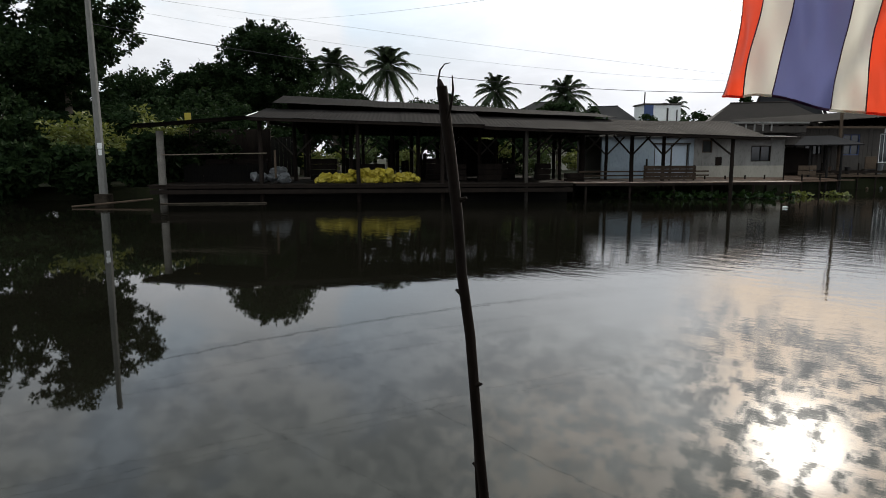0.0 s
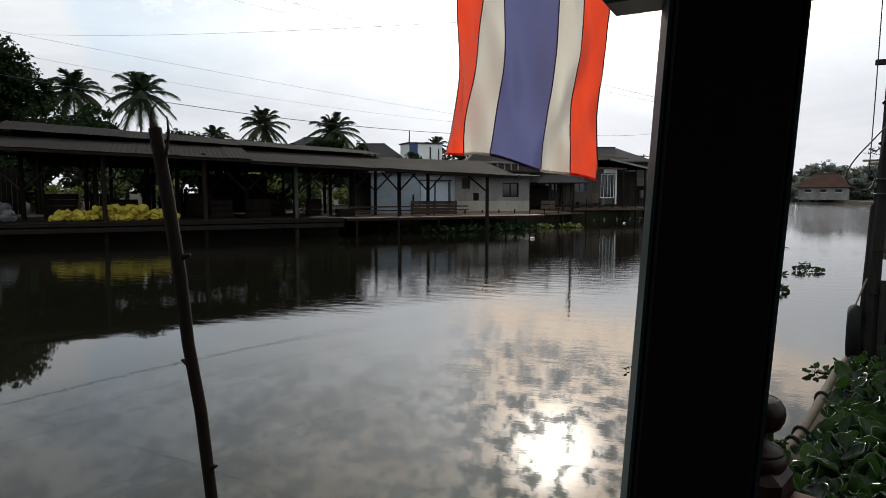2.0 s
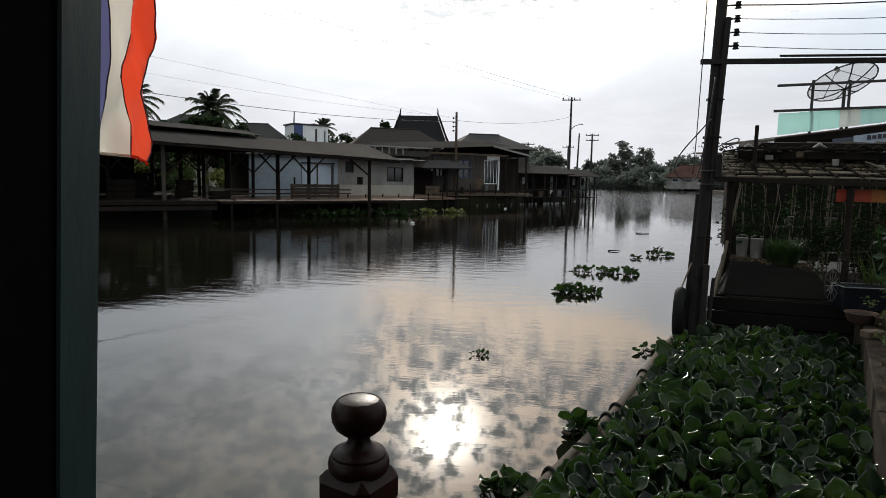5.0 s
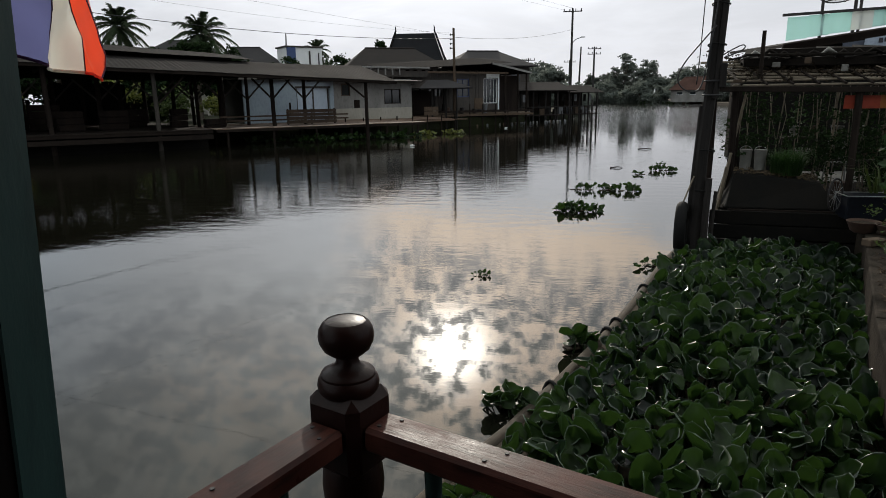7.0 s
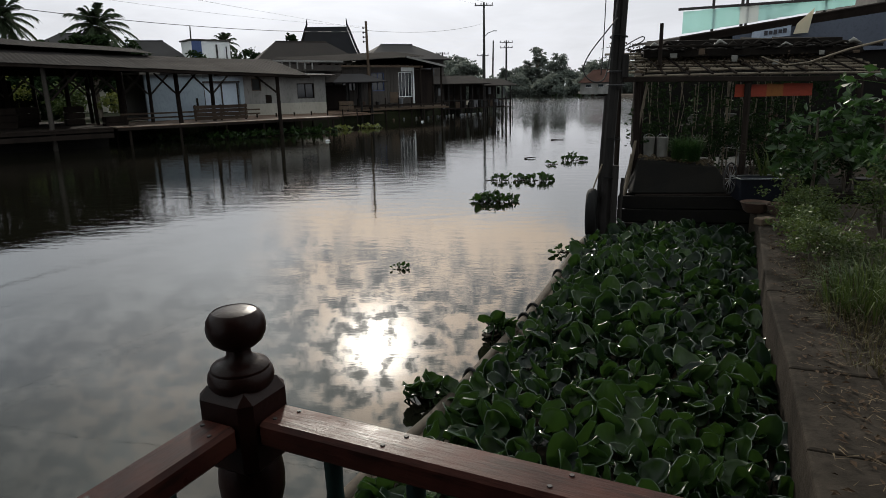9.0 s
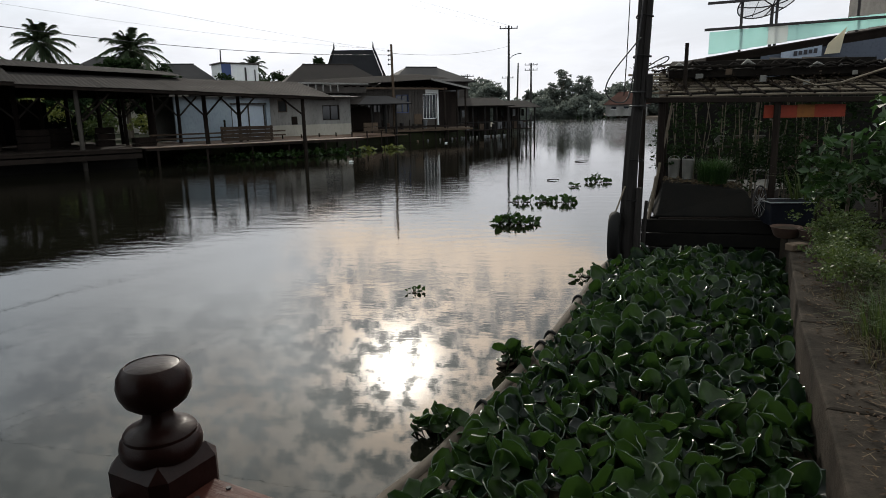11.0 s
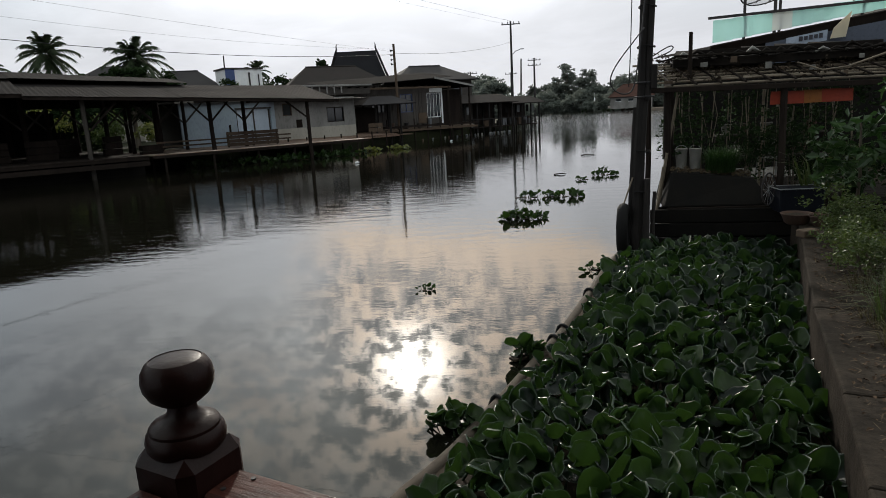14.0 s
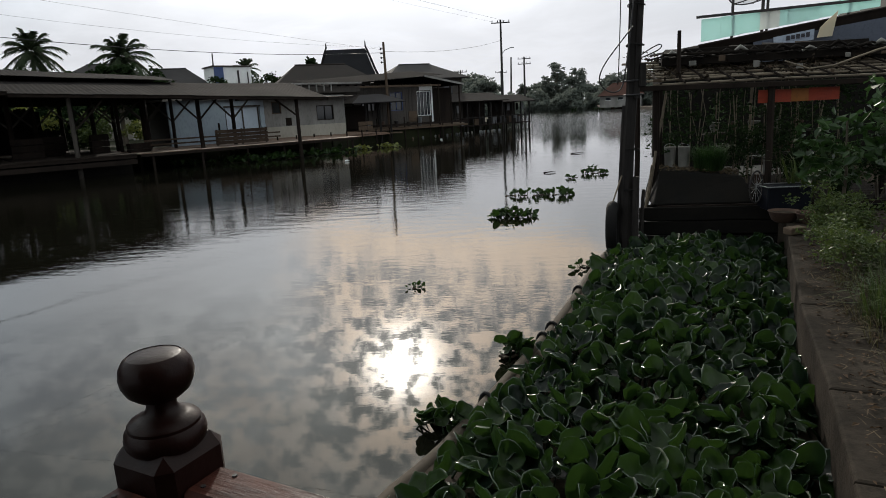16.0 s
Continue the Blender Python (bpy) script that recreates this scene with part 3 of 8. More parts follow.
RIGHT = [(5.0, 10.5), (6.2, 14.9), (8.0, 22), (15, 60), (34, 128), (36, 175), (16, 228), (2, 244), (-700, 1400), (1500, 1400), (1500, -900), (60, -900), (2.5, 0.2), (1.95, 1.9), (2.7, 4.2), (3.6, 6.7)]
solid("ground_right_bank", prism(bmesh.new(), RIGHT, -2, 0.50), M_EARTH, "dry earth bank with leaf litter beside the canal", "ground", "structure")

# ---- the terrace the camera stands on ----
AX = Vector((0.925, -0.38, 0)).normalized()
AY = Vector((0.38, 0.925, 0)).normalized()
NEWEL = Vector((0.182, 2.325, 0))
TURN = math.atan2(AX.y, AX.x)
DECK = 0.85


def A(x, y, z=0.0):
    """The terrace's own frame, from the corner newel."""
    return NEWEL + AX * x + AY * y + Vector((0, 0, z))


deck = thing("terrace_floor", (0, 0, 0), "dark timber plank floor of a canal-side terrace", "floor", kind="structure")
rnd = random.Random(3)
for i in range(22):
    x = 0.04 + i * 0.15
    m = rz(TURN)
    part("plank", box(bmesh.new(), A(x, -2.4, DECK - 0.02), (0.142, 4.7, 0.04), m, 0.004), M_DARKWOOD, deck)
for x in (0.1, 1.6, 3.0):
    for y in (0.0, -2.2, -4.4):
        part("stilt", rod(bmesh.new(), A(x, y, -1.5), A(x, y, DECK - 0.04), 0.07, 0.07, 10), M_DARKWOOD, deck)
# Unseen walls and roof, added to close the terrace and darken near faces.
bm = bmesh.new()
box(bm, A(1.6, -4.85, 2.0), (3.4, 0.1, 2.6), rz(TURN))
solid("wall_back", bm, M_DARKWOOD, "unseen dark wall added to close the terrace's back", "wall", "structure")
bm = bmesh.new()
box(bm, A(3.25, -2.6, 2.0), (0.1, 4.4, 2.6), rz(TURN))
solid("wall_side", bm, M_DARKWOOD, "unseen dark wall added to close the terrace's side", "wall", "structure")
bm = bmesh.new()
slab(bm, [A(-0.05, -0.62, 2.80), A(3.4, -0.75, 2.80), A(3.4, -5.0, 3.2), A(-0.05, -5.0, 3.2)], 0.05)
solid("ceiling", bm, M_DARKWOOD, "unseen dark roof added over the terrace", "ceiling", "structure")

# Unseen blocks, added only to shut out sky behind the camera.
bm = bmesh.new()
box(bm, A(4.2, -5.4, 5.2), (9.2, 9.2, 4.0), rz(TURN))
solid("upper_storey", bm, M_DARKWOOD, "unseen block added above the terrace to cut skylight", "wall", "structure")
bm = bmesh.new()
box(bm, A(6.1, -5.4, 1.85), (5.4, 9.2, 2.7), rz(TURN))
solid("lower_storey", bm, M_DARKWOOD, "unseen block added beside the terrace to cut skylight", "wall", "structure")

# Painted post and the lintel over it
q = Vector((0.9877, 0.1564, 0))
w = Vector((-0.1564, 0.9877, 0))
c = Vector((-0.0143, 1.6315, 0)) + q * 0.0676 + w * 0.032
post = thing("post", (c.x, c.y, DECK), "dark teal painted timber post of the terrace", "post", kind="structure")
m = rz(math.atan2(q.y, q.x))
bm = bmesh.new()
top_c, low_c = q * 0.020 + Vector((0, 0, 1.92)), q * -0.085
lean = Matrix.Identity(4)
lean[0][2], lean[1][2] = (top_c - low_c).x / 1.92, (top_c - low_c).y / 1.92
box(bm, (0, 0, 0.96), (0.135, 0.064, 1.92), m, 0.006)
bmesh.ops.transform(bm, matrix=Matrix.Translation(low_c) @ lean, verts=bm.verts[:])
part("shaft", bm, M_POSTDARK, post, "near-black brown face of the post")
for sg in (1, -1):
    bm = bmesh.new()
    box(bm, m @ Vector((sg * 0.0695, 0, 0.96)), (0.004, 0.060, 1.91), m)
    bmesh.ops.transform(bm, matrix=Matrix.Translation(low_c) @ lean, verts=bm.verts[:])
    part("painted_edge", bm, M_TEAL, post, "worn teal paint on the post's side")
for dx in (-0.02, 0.03):
    bm = bmesh.new()
    rod(bm, m @ Vector((dx, -0.032, 1.75)), m @ Vector((dx, -0.036, 1.75)), 0.005, 0.004, 8)
    part("nail_head", bm, M_IRON, post)
lint = thing("lintel", (c.x, c.y, 0), "dark green painted beam over the terrace opening", "beam", kind="structure")
bm = bmesh.new()
d1 = Vector((0.99, -0.125, 0)).normalized()
beam(bm, -d1 * 0.13 + Vector((0, 0, 2.678)), d1 * 2.6 + Vector((0, 0, 2.678)), 0.07, 0.17, 0.006)
part("timber", bm, M_TEAL, lint)

# Railing with a turned corner newel
rail = thing("railing", NEWEL, "dark varnished wooden railing with a turned corner newel", "railing")
m = rz(TURN)
newel = part("newel", box(bmesh.new(), (0, 0, 1.716), (0.130, 0.130, 0.173), m, 0.020), M_VARNISH, rail, "turned dark brown wooden newel post", 30)
prof = [(0.050, 0.86), (0.052, 1.30), (0.040, 1.34), (0.048, 1.40), (0.036, 1.47), (0.040, 1.51), (0.054, 1.535), (0.062, 1.565), (0.064, 1.595), (0.062, 1.62), (0.057, 1.64)]
part("turned_shaft", lathe(bmesh.new(), prof, 28), M_VARNISH, newel, smooth=50)
prof = [(0.056, 1.796), (0.0605, 1.803), (0.062, 1.813), (0.0595, 1.824), (0.0545, 1.829), (0.0545, 1.834), (0.0515, 1.838), (0.037, 1.844), (0.026, 1.852), (0.0225, 1.860), (0.0225, 1.876)]
part("collar", lathe(bmesh.new(), prof, 36), M_VARNISH, newel, smooth=35)
prof = [(0.023, 1.872), (0.034, 1.875), (0.046, 1.885), (0.0535, 1.900), (0.0553, 1.913), (0.053, 1.927), (0.0465, 1.938), (0.040, 1.943), (0.0395, 1.9415), (0.032, 1.9440), (0.018, 1.9460), (0.004, 1.9465)]
part("finial_ball", lathe(bmesh.new(), prof, 40), M_VARNISH, newel, "flat-topped ball finial of dark varnished wood", 28)
for way, length, nm in ((AX, 2.2, "right"), (-AY, 0.66, "left")):
    bm = bmesh.new()
    beam(bm, way * 0.064 + Vector((0, 0, 1.723)), way * length + Vector((0, 0, 1.723)), 0.082, 0.052, 0.008)
    handrail = part("handrail", bm, M_RAILWOOD if way == AX else M_RAILWOOD_SIDE, rail, "worn red-brown wooden handrail with nail heads")
    for f in (0.10, 0.33, 0.62, 1.3):
        if f < length - 0.05:
            for sd in (0.022, -0.018):
                bm = bmesh.new()
                side = Vector((-way.y, way.x, 0))
                o = way * (f + sd * 0.6) + side * sd + Vector((0, 0, 1.7485))
                rod(bm, o, o + Vector((0, 0, 0.0025)), 0.0045, 0.004, 8)
                part("nail_head", bm, M_IRON, handrail)
    bm = bmesh.new()
    beam(bm, way * 0.06 + Vector((0, 0, 1.02)), way * length + Vector((0, 0, 1.02)), 0.06, 0.06, 0.006)
    part("bottom_rail", bm, M_VARNISH, rail)
    k = 0
    f = 0.20
    while f < length - 0.05:
        o = way * f
        bm = bmesh.new()
        prof = [(0.016, 1.05), (0.018, 1.12), (0.024, 1.20), (0.017, 1.30), (0.015, 1.42), (0.021, 1.55), (0.016, 1.62), (0.018, 1.697)]
        lathe(bm, prof, 12, Matrix.Translation(o))
        part("baluster", bm, M_TEAL, rail, "teal painted baluster", 50)
        f += 0.17

# A rough stick standing in the water
stick = thing("mooring_stick", (-1.22, 2.32, 0), "dark rough branch stuck upright in the canal bed", "stick")
pts = []
prng = random.Random(5)
tip, low = Vector((-1.31, 2.225, 2.545)), Vector((-1.03, 2.47, -1.0))
for i in range(19):
    f = i / 18
    p = tip.lerp(low, f)
    wob = Vector((math.sin(f * 9) * 0.008 + prng.uniform(-0.004, 0.004), prng.uniform(-0.004, 0.004), 0))
    pts.append(p + wob - Vector((-1.22, 2.32, 0)))
bm = bmesh.new()
tube(bm, pts, [0.0165 + 0.0035 * f / 18 + prng.uniform(-0.0012, 0.0012) for f in range(19)], 12)
shaft = part("branch", bm, M_STICK, stick, smooth=60)
for k in range(9):
    f = 0.10 + k * 0.085
    i = int(f * 18)
    p = pts[i].lerp(pts[i + 1], f * 18 - i)
    a = prng.uniform(0, 6.28) if k not in (1, 3) else math.pi
    dr = Vector((math.cos(a), math.sin(a), 0.35))
    bm = bmesh.new()
    rod(bm, p - dr * 0.004, p + dr * 0.036, 0.015, 0.004, 7)
    part("twig_stub", bm, M_STICK, shaft)
bm = bmesh.new()
tube(bm, [Vector((-0.026, 0.0, 1.42)), Vector((-0.020, 0.01, 1.2)), Vector((-0.004, 0.02, 0.6)), Vector((0.02, 0.05, -0.6))], [0.006, 0.008, 0.009, 0.010], 8)
part("thin_stick", bm, M_STICK, stick, "thin short stick beside the branch")
top = pts[0]
bm = bmesh.new()
rod(bm, top + Vector((0.004, 0, -0.01)), top + Vector((-0.010, 0.002, 0.022)), 0.012, 0.004, 7)
part("split_end", bm, M_STICK, shaft)
bm = bmesh.new()
tube(bm, [top + Vector(v) for v in ((-0.012, 0, -0.03), (-0.014, 0, 0.02), (-0.006, 0, 0.05), (0.012, 0, 0.066), (0.034, 0, 0.068))], [0.0035, 0.003, 0.0026, 0.002, 0.0012], 6)
part("curled_twig", bm, M_STICK, shaft)
bm = bmesh.new()
tube(bm, [top + Vector(v) for v in ((0.016, 0, -0.12), (0.040, 0, -0.05), (0.046, 0, -0.01), (0.042, 0, 0.03))], [0.006, 0.0045, 0.0036, 0.0015], 6)
part("side_twig", bm, M_STICK, shaft)

# The flag hangs from a thin staff under the eaves
flag = thing("flag", (-0.332, 2.145, 2.405), "red, white and blue striped cloth flag hanging from a staff", "flag")
FL, FR = -0.100, 0.200
STRIPES = [("red_stripe", 0, 1, M_FLAGRED), ("white_stripe", 1, 2, M_FLAGWHITE), ("blue_stripe", 2, 4, M_FLAGBLUE), ("white_stripe", 4, 5, M_FLAGWHITE), ("red_stripe", 5, 6, M_FLAGRED)]


def flag_point(a, b):
    """a across the stripes 0 to 6, b down the cloth 0 to 1."""
    f = a / 6
    x = FL + (FR - FL) * f
    drop = 0.530 + 0.060 * max(0.0, f - 0.25) / 0.75 + 0.004 * math.sin(f * 12)
    z = 0.58 - drop * b
    x += -0.006 * b ** 2 + 0.03 * b * (1 - b) * f * 2 + 0.018 * b * math.sin(b * 4 + f * 2)
    y = 0.02 * math.sin(f * 7 + b * 4) * (0.3 + b) + 0.012 * math.sin(f * 15 - b * 5) + 0.03 * b * f
    crease = math.sin(f * 19 + b * 11 + 1.3 * math.sin(b * 5)) * 0.5 + math.sin(f * 31 - b * 17 + 2 * math.sin(f * 6)) * 0.3
    fold = math.sin(f * 24 + b * 15 + 2.2 * math.sin(b * 3 + f * 4)) ** 3 * max(0.0, f - 0.3)
    y += 0.020 * crease * (0.35 + b) + 0.016 * fold
    x += 0.004 * math.sin(b * 9 + f * 5) * b
    return Vector((x, y, z))


for nm, a0, a1, mat in STRIPES:
    bm = bmesh.new()
    nu, nv = 6 * (a1 - a0), 30
    grid = [[bm.verts.new(flag_point(a0 + (a1 - a0) * i / nu, j / nv)) for j in range(nv + 1)] for i in range(nu + 1)]
    for i in range(nu):
        for j in range(nv):
            bm.faces.new((grid[i][j], grid[i + 1][j], grid[i + 1][j + 1], grid[i][j + 1]))
    part(nm, bm, mat, flag, nm.replace("_", " ") + " of thin cloth", True)
for a in (0.02, 1, 2, 4, 5, 5.98):
    bm = bmesh.new()
    tube(bm, [flag_point(a, j / 30) for j in range(31)], 0.0013, 5)
    part("seam", bm, M_HEM, flag)
for a0, a1, mat in ((0.0, 1.0, M_FLAGRED), (1.0, 2.0, M_FLAGWHITE), (2.0, 4.0, M_HEM), (4.0, 5.0, M_FLAGWHITE), (5.0, 6.0, M_FLAGRED)):
    bm = bmesh.new()
    tube(bm, [flag_point(a0 + (a1 - a0) * i / 8, 1.0) for i in range(9)], 0.0028, 6)
    part("hem", bm, mat, flag)
bm = bmesh.new()
tube(bm, [(-0.12, 0.004, 0.585), (0.05, 0.004, 0.588), (0.30, -0.02, 0.57), (0.38, -0.30, 0.39), (0.41, -0.475, 0.30)], 0.009, 10)
part("staff", bm, M_BAMBOO, flag, "thin bamboo staff")

# ---- water hyacinths behind a floating boom ----
BOOM = [(-0.78, 2.85), (-0.42, 3.75), (0.04, 4.82), (0.17, 5.04), (0.31, 5.32), (0.65, 6.14), (1.21, 7.53), (1.61, 8.71), (2.10, 10.25), (2.50, 11.25)]
WALL = [(1.15, 1.3), (1.72, 2.7), (2.28, 4.15), (2.64, 5.10), (3.20, 6.70), (4.58, 10.17), (4.74, 10.75)]


def at_y(line, y):
    for (x0, y0), (x1, y1) in zip(line, line[1:]):
        if y0 <= y <= y1:
            return x0 + (x1 - x0) * (y - y0) / (y1 - y0)
    return line[0][0] if y < line[0][1] else line[-1][0]


def leaf_mesh(name, seed, r=0.09):
    """One broad cupped leaf with a rolled rim, on its stalk; the blade tips towards +y."""
    g = random.Random(seed)
    bm = bmesh.new()
    n = 14
    cup = g.uniform(0.10, 0.55)
    wide = g.uniform(0.70, 0.95)
    tilt = Matrix.Rotation(radians(g.uniform(14, 76)), 4, "X")
    base = Vector((0, 0, 0))
    mid = bm.verts.new(tilt @ Vector((0, r * 0.9, -0.006)))
    rings = []
    for k, (f, zz) in enumerate(((0.5, 0.0), (0.86, 0.0), (0.985, 0.012), (1.03, 0.003))):
        ring = []
        for i in range(n):
            a = 2 * math.pi * i / n
            point = 1 + 0.26 * max(0, math.sin(a)) ** 8 - 0.14 * max(0, -math.sin(a)) ** 5 + 0.04 * math.sin(5 * a + seed * 1.7) * f
            x, y = r * f * point * math.cos(a) * wide, r * 0.9 + r * f * point * math.sin(a)
            rr = f * f
            z = cup * r * rr * (0.55 + 0.45 * math.cos(a) ** 2) + zz * g.uniform(-0.2, 1.3) + 0.016 * math.sin(2 * a + seed) * f + 0.008 * math.sin(5 * a + seed * 2) * f
            ring.append(bm.verts.new(tilt @ Vector((x, y, z))))
        rings.append(ring)
    for i in range(n):
        j = (i + 1) % n
        bm.faces.new((mid, rings[0][i], rings[0][j]))
        for lv, (p, q2) in enumerate(zip(rings, rings[1:])):
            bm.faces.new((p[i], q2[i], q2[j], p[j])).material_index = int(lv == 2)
    tube(bm, [(0, 0, -0.005), (0.004, -0.02, -0.06), (0, -0.035, -0.17)], [0.006, 0.009, 0.012], 5)
    me = mesh_of(name, bm, M_LEAF, True)
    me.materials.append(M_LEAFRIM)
    return me


LEAVES = [leaf_mesh("leaf_blade", i, 0.074 + 0.010 * (i % 4)) for i in range(14)]
bed = thing("water_hyacinth_bed", (1.6, 6.0, 0), "dense bed of glossy green water hyacinth leaves held by a boom", "water plants")
g = random.Random(11)
spots = []
y = 2.15
while y < 10.35:
    x0, x1 = at_y(BOOM, y) + (0.27 if y < 6.2 else 0.22), at_y(WALL, y) - 0.02
    if y < 2.6:
        x0 = max(x0, 0.6)
    x = x0
    while x < x1:
        px, py = x + g.uniform(-0.05, 0.05), y + g.uniform(-0.05, 0.05)
        rail_side = (Vector((px, py, 0)) - NEWEL).dot(AY)
        if rail_side > 0.22:
            spots.append((px, py))
        x += 0.098
    y += 0.094
g.shuffle(spots)
spots.sort(key=lambda p: 0 if 3.4 < p[1] < 5.6 else 1)
rest_v, rest_f = [], []
MV = [(np.array([v.co for v in me.vertices]), [tuple(f.vertices) for f in me.polygons], [f.material_index for f in me.polygons]) for me in LEAVES]
rest_m = []
for i, (px, py) in enumerate(spots):
    edge = min(px - at_y(BOOM, py), at_y(WALL, py) - px)
    z = 0.07 + g.uniform(0.0, 0.12) + 0.12 * min(1.0, max(0.0, edge - 0.25) / 0.6) + 0.04 * math.sin(px * 3.1) * math.cos(py * 2.3)
    k = g.randrange(len(LEAVES))
    sc = g.uniform(0.72, 1.22)
    m = pose(px, py, z, g.uniform(-24, 24), g.uniform(-24, 24), g.uniform(0, 360)) @ Matrix.Scale(sc, 4)
    if i < 300:
        ob = part("leaf", LEAVES[k], None, bed)
        ob.matrix_basis = Matrix.Translation((-1.6, -6.0, 0)) @ m
    else:
        vv, ff, fm = MV[k]
        mm = np.array(m)
        b = len(rest_v)
        rest_v += list(vv @ mm[:3, :3].T + mm[:3, 3] - np.array((1.6, 6.0, 0)))
        rest_f += [tuple(b + q2 for q2 in f) for f in ff]
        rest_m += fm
ob = part("leaf_mass", cloud_mesh("leaf_mass", rest_v, rest_f, M_LEAF, True), None, bed, "mass of overlapping hyacinth leaves")
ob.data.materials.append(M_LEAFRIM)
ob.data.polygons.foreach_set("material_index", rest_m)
tagged(ob, kind="stuff")
bm = bmesh.new()
ys = [2.6 + 0.6 * k for k in range(15)]
prism(bm, [(at_y(BOOM, q2) + 0.05 - 1.6, q2 - 6.0) for q2 in ys] + [(at_y(WALL, q2) + 0.01 - 1.6, q2 - 6.0) for q2 in reversed(ys)], 0.0, 0.07)
part("root_mat", bm, M_THATCH, bed, "dark tangled roots and dead leaves")


LIGHTER = []
for me in LEAVES[:6]:
    twin = me.copy()
    twin.materials[0] = M_YELLOWLEAF
    LIGHTER.append(twin)


def clump(place, leaves, spread, scale=0.8, seed=0, label="small floating clump of water hyacinth on the canal", kinds=None):
    """A drifting plant: a rosette of leaves over dark roots."""
    h = random.Random(seed)
    ob = thing("floating_hyacinth", place, label, "water plant", "drifting plants")
    for _ in range(int(leaves * 1.9)):
        r, a = spread * math.sqrt(h.random()), h.uniform(0, 6.283)
        o = part("leaf", (kinds or LEAVES)[h.randrange(len(kinds or LEAVES))], None, ob)
        o.matrix_basis = pose(r * math.cos(a) * 1.4, r * math.sin(a) * 0.8, (h.uniform(0.0, 0.05) + 0.14 * (1 - r / spread) * h.random()) * scale / 0.8, h.uniform(-40, 20), h.uniform(-35, 35), h.uniform(0, 360)) @ Matrix.Scale(scale * h.uniform(0.55, 1.05), 4)
    for _ in range(max(3, leaves // 5)):
        r, a = spread * math.sqrt(h.random()), h.uniform(0, 6.283)
        bm = box(bmesh.new(), (r * math.cos(a) * 1.3, r * math.sin(a) * 0.7, 0.004), (0.16 * scale, 0.10 * scale, 0.02), rz(a), 0.004)
        part("root_tangle", bm, M_THATCH, ob)
    return ob


clump((1.05, 14.7, 0), 34, 0.34, 0.9, 1, "large drifting clump of water hyacinth on open water")
clump((1.62, 17.85, 0), 15, 0.30, 0.85, 2, "loose drifting raft of water hyacinth")
clump((2.30, 17.75, 0), 16, 0.30, 0.85, 7, "loose drifting tuft of water hyacinth")
clump((1.15, 17.9, 0), 5, 0.16, 0.7, 9, "small stray sprig of water hyacinth")
clump((3.88, 22.3, 0), 14, 0.30, 0.9, 3)
clump((3.0, 21.3, 0), 5, 0.14, 0.7, 4)
clump((-0.40, 9.45, 0), 8, 0.11, 0.32, 5, "tiny drifting tuft of water hyacinth")
clump((0.84, 7.02, 0.02), 9, 0.10, 0.9, 6, "hyacinth growing outside the floating boom")
clump((0.27, 5.68, 0.02), 11, 0.13, 0.9, 8, "hyacinth growing outside the floating boom")
for px, py, n in ((4.1, 24.0, 5), (1.85, 10.2, 4)):
    clump((px, py, 0), n, 0.12, 0.6, n + int(px * 10))

boom = thing("floating_boom", (1.0, 6.0, 0), "dirty beige plastic pipe boom floating on the canal", "pipe")
for (x0, y0), (x1, y1) in zip(BOOM, BOOM[1:]):
    if (y1 - y0) < 0.35:
        continue
    p, q2 = Vector((x0 - 1, y0 - 6, 0.035)), Vector((x1 - 1, y1 - 6, 0.035))
    bm = bmesh.new()
    tube(bm, [p + (p - q2).normalized() * 0.02, p.lerp(q2, 0.33), p.lerp(q2, 0.66), q2], 0.060, 16)
    part("pipe_length", bm, M_PIPE, boom, smooth=50)
bm = bmesh.new()
tube(bm, [(BOOM[k][0] - 1, BOOM[k][1] - 6, 0.035) for k in (2, 3, 4)], 0.060, 16)
part("pipe_length", bm, M_PIPE, boom, smooth=50)
for yy in (6.0, 7.32, 7.62, 8.9, 10.2):
    xx = at_y(BOOM, yy)
    dr = Vector((at_y(BOOM, yy + 0.1) - xx, 0.1, 0)).normalized()
    bm = bmesh.new()
    pts = []
    sd = Vector((-dr.y, dr.x, 0))
    for k in range(13):
        a = 2 * math.pi * k / 12
        pts.append(Vector((xx - 1, yy - 6, 0.04)) + sd * 0.073 * math.cos(a) + Vector((0, 0, 1)) * 0.073 * math.sin(a) + dr * 0.03 * math.sin(2 * a))
    tube(bm, pts, 0.016, 7, False)
    part("rubber_tie", bm, M_RUBBER, boom, "black rubber tie round the pipe", True)

# ---- retaining wall on the right bank ----
wall = thing("retaining_wall", (3.0, 6.0, 0), "stained concrete retaining wall along the bank", "wall", kind="structure")
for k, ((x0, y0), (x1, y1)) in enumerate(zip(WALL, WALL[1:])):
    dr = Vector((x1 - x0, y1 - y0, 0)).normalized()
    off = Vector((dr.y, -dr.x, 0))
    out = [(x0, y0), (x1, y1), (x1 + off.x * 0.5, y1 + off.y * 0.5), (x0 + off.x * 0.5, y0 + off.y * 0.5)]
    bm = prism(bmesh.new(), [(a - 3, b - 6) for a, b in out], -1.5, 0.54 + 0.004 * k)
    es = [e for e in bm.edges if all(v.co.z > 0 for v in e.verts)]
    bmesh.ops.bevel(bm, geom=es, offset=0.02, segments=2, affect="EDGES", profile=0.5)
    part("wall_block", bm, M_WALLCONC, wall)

# ---- plants on the right bank ----
nprng = np.random.default_rng(4)


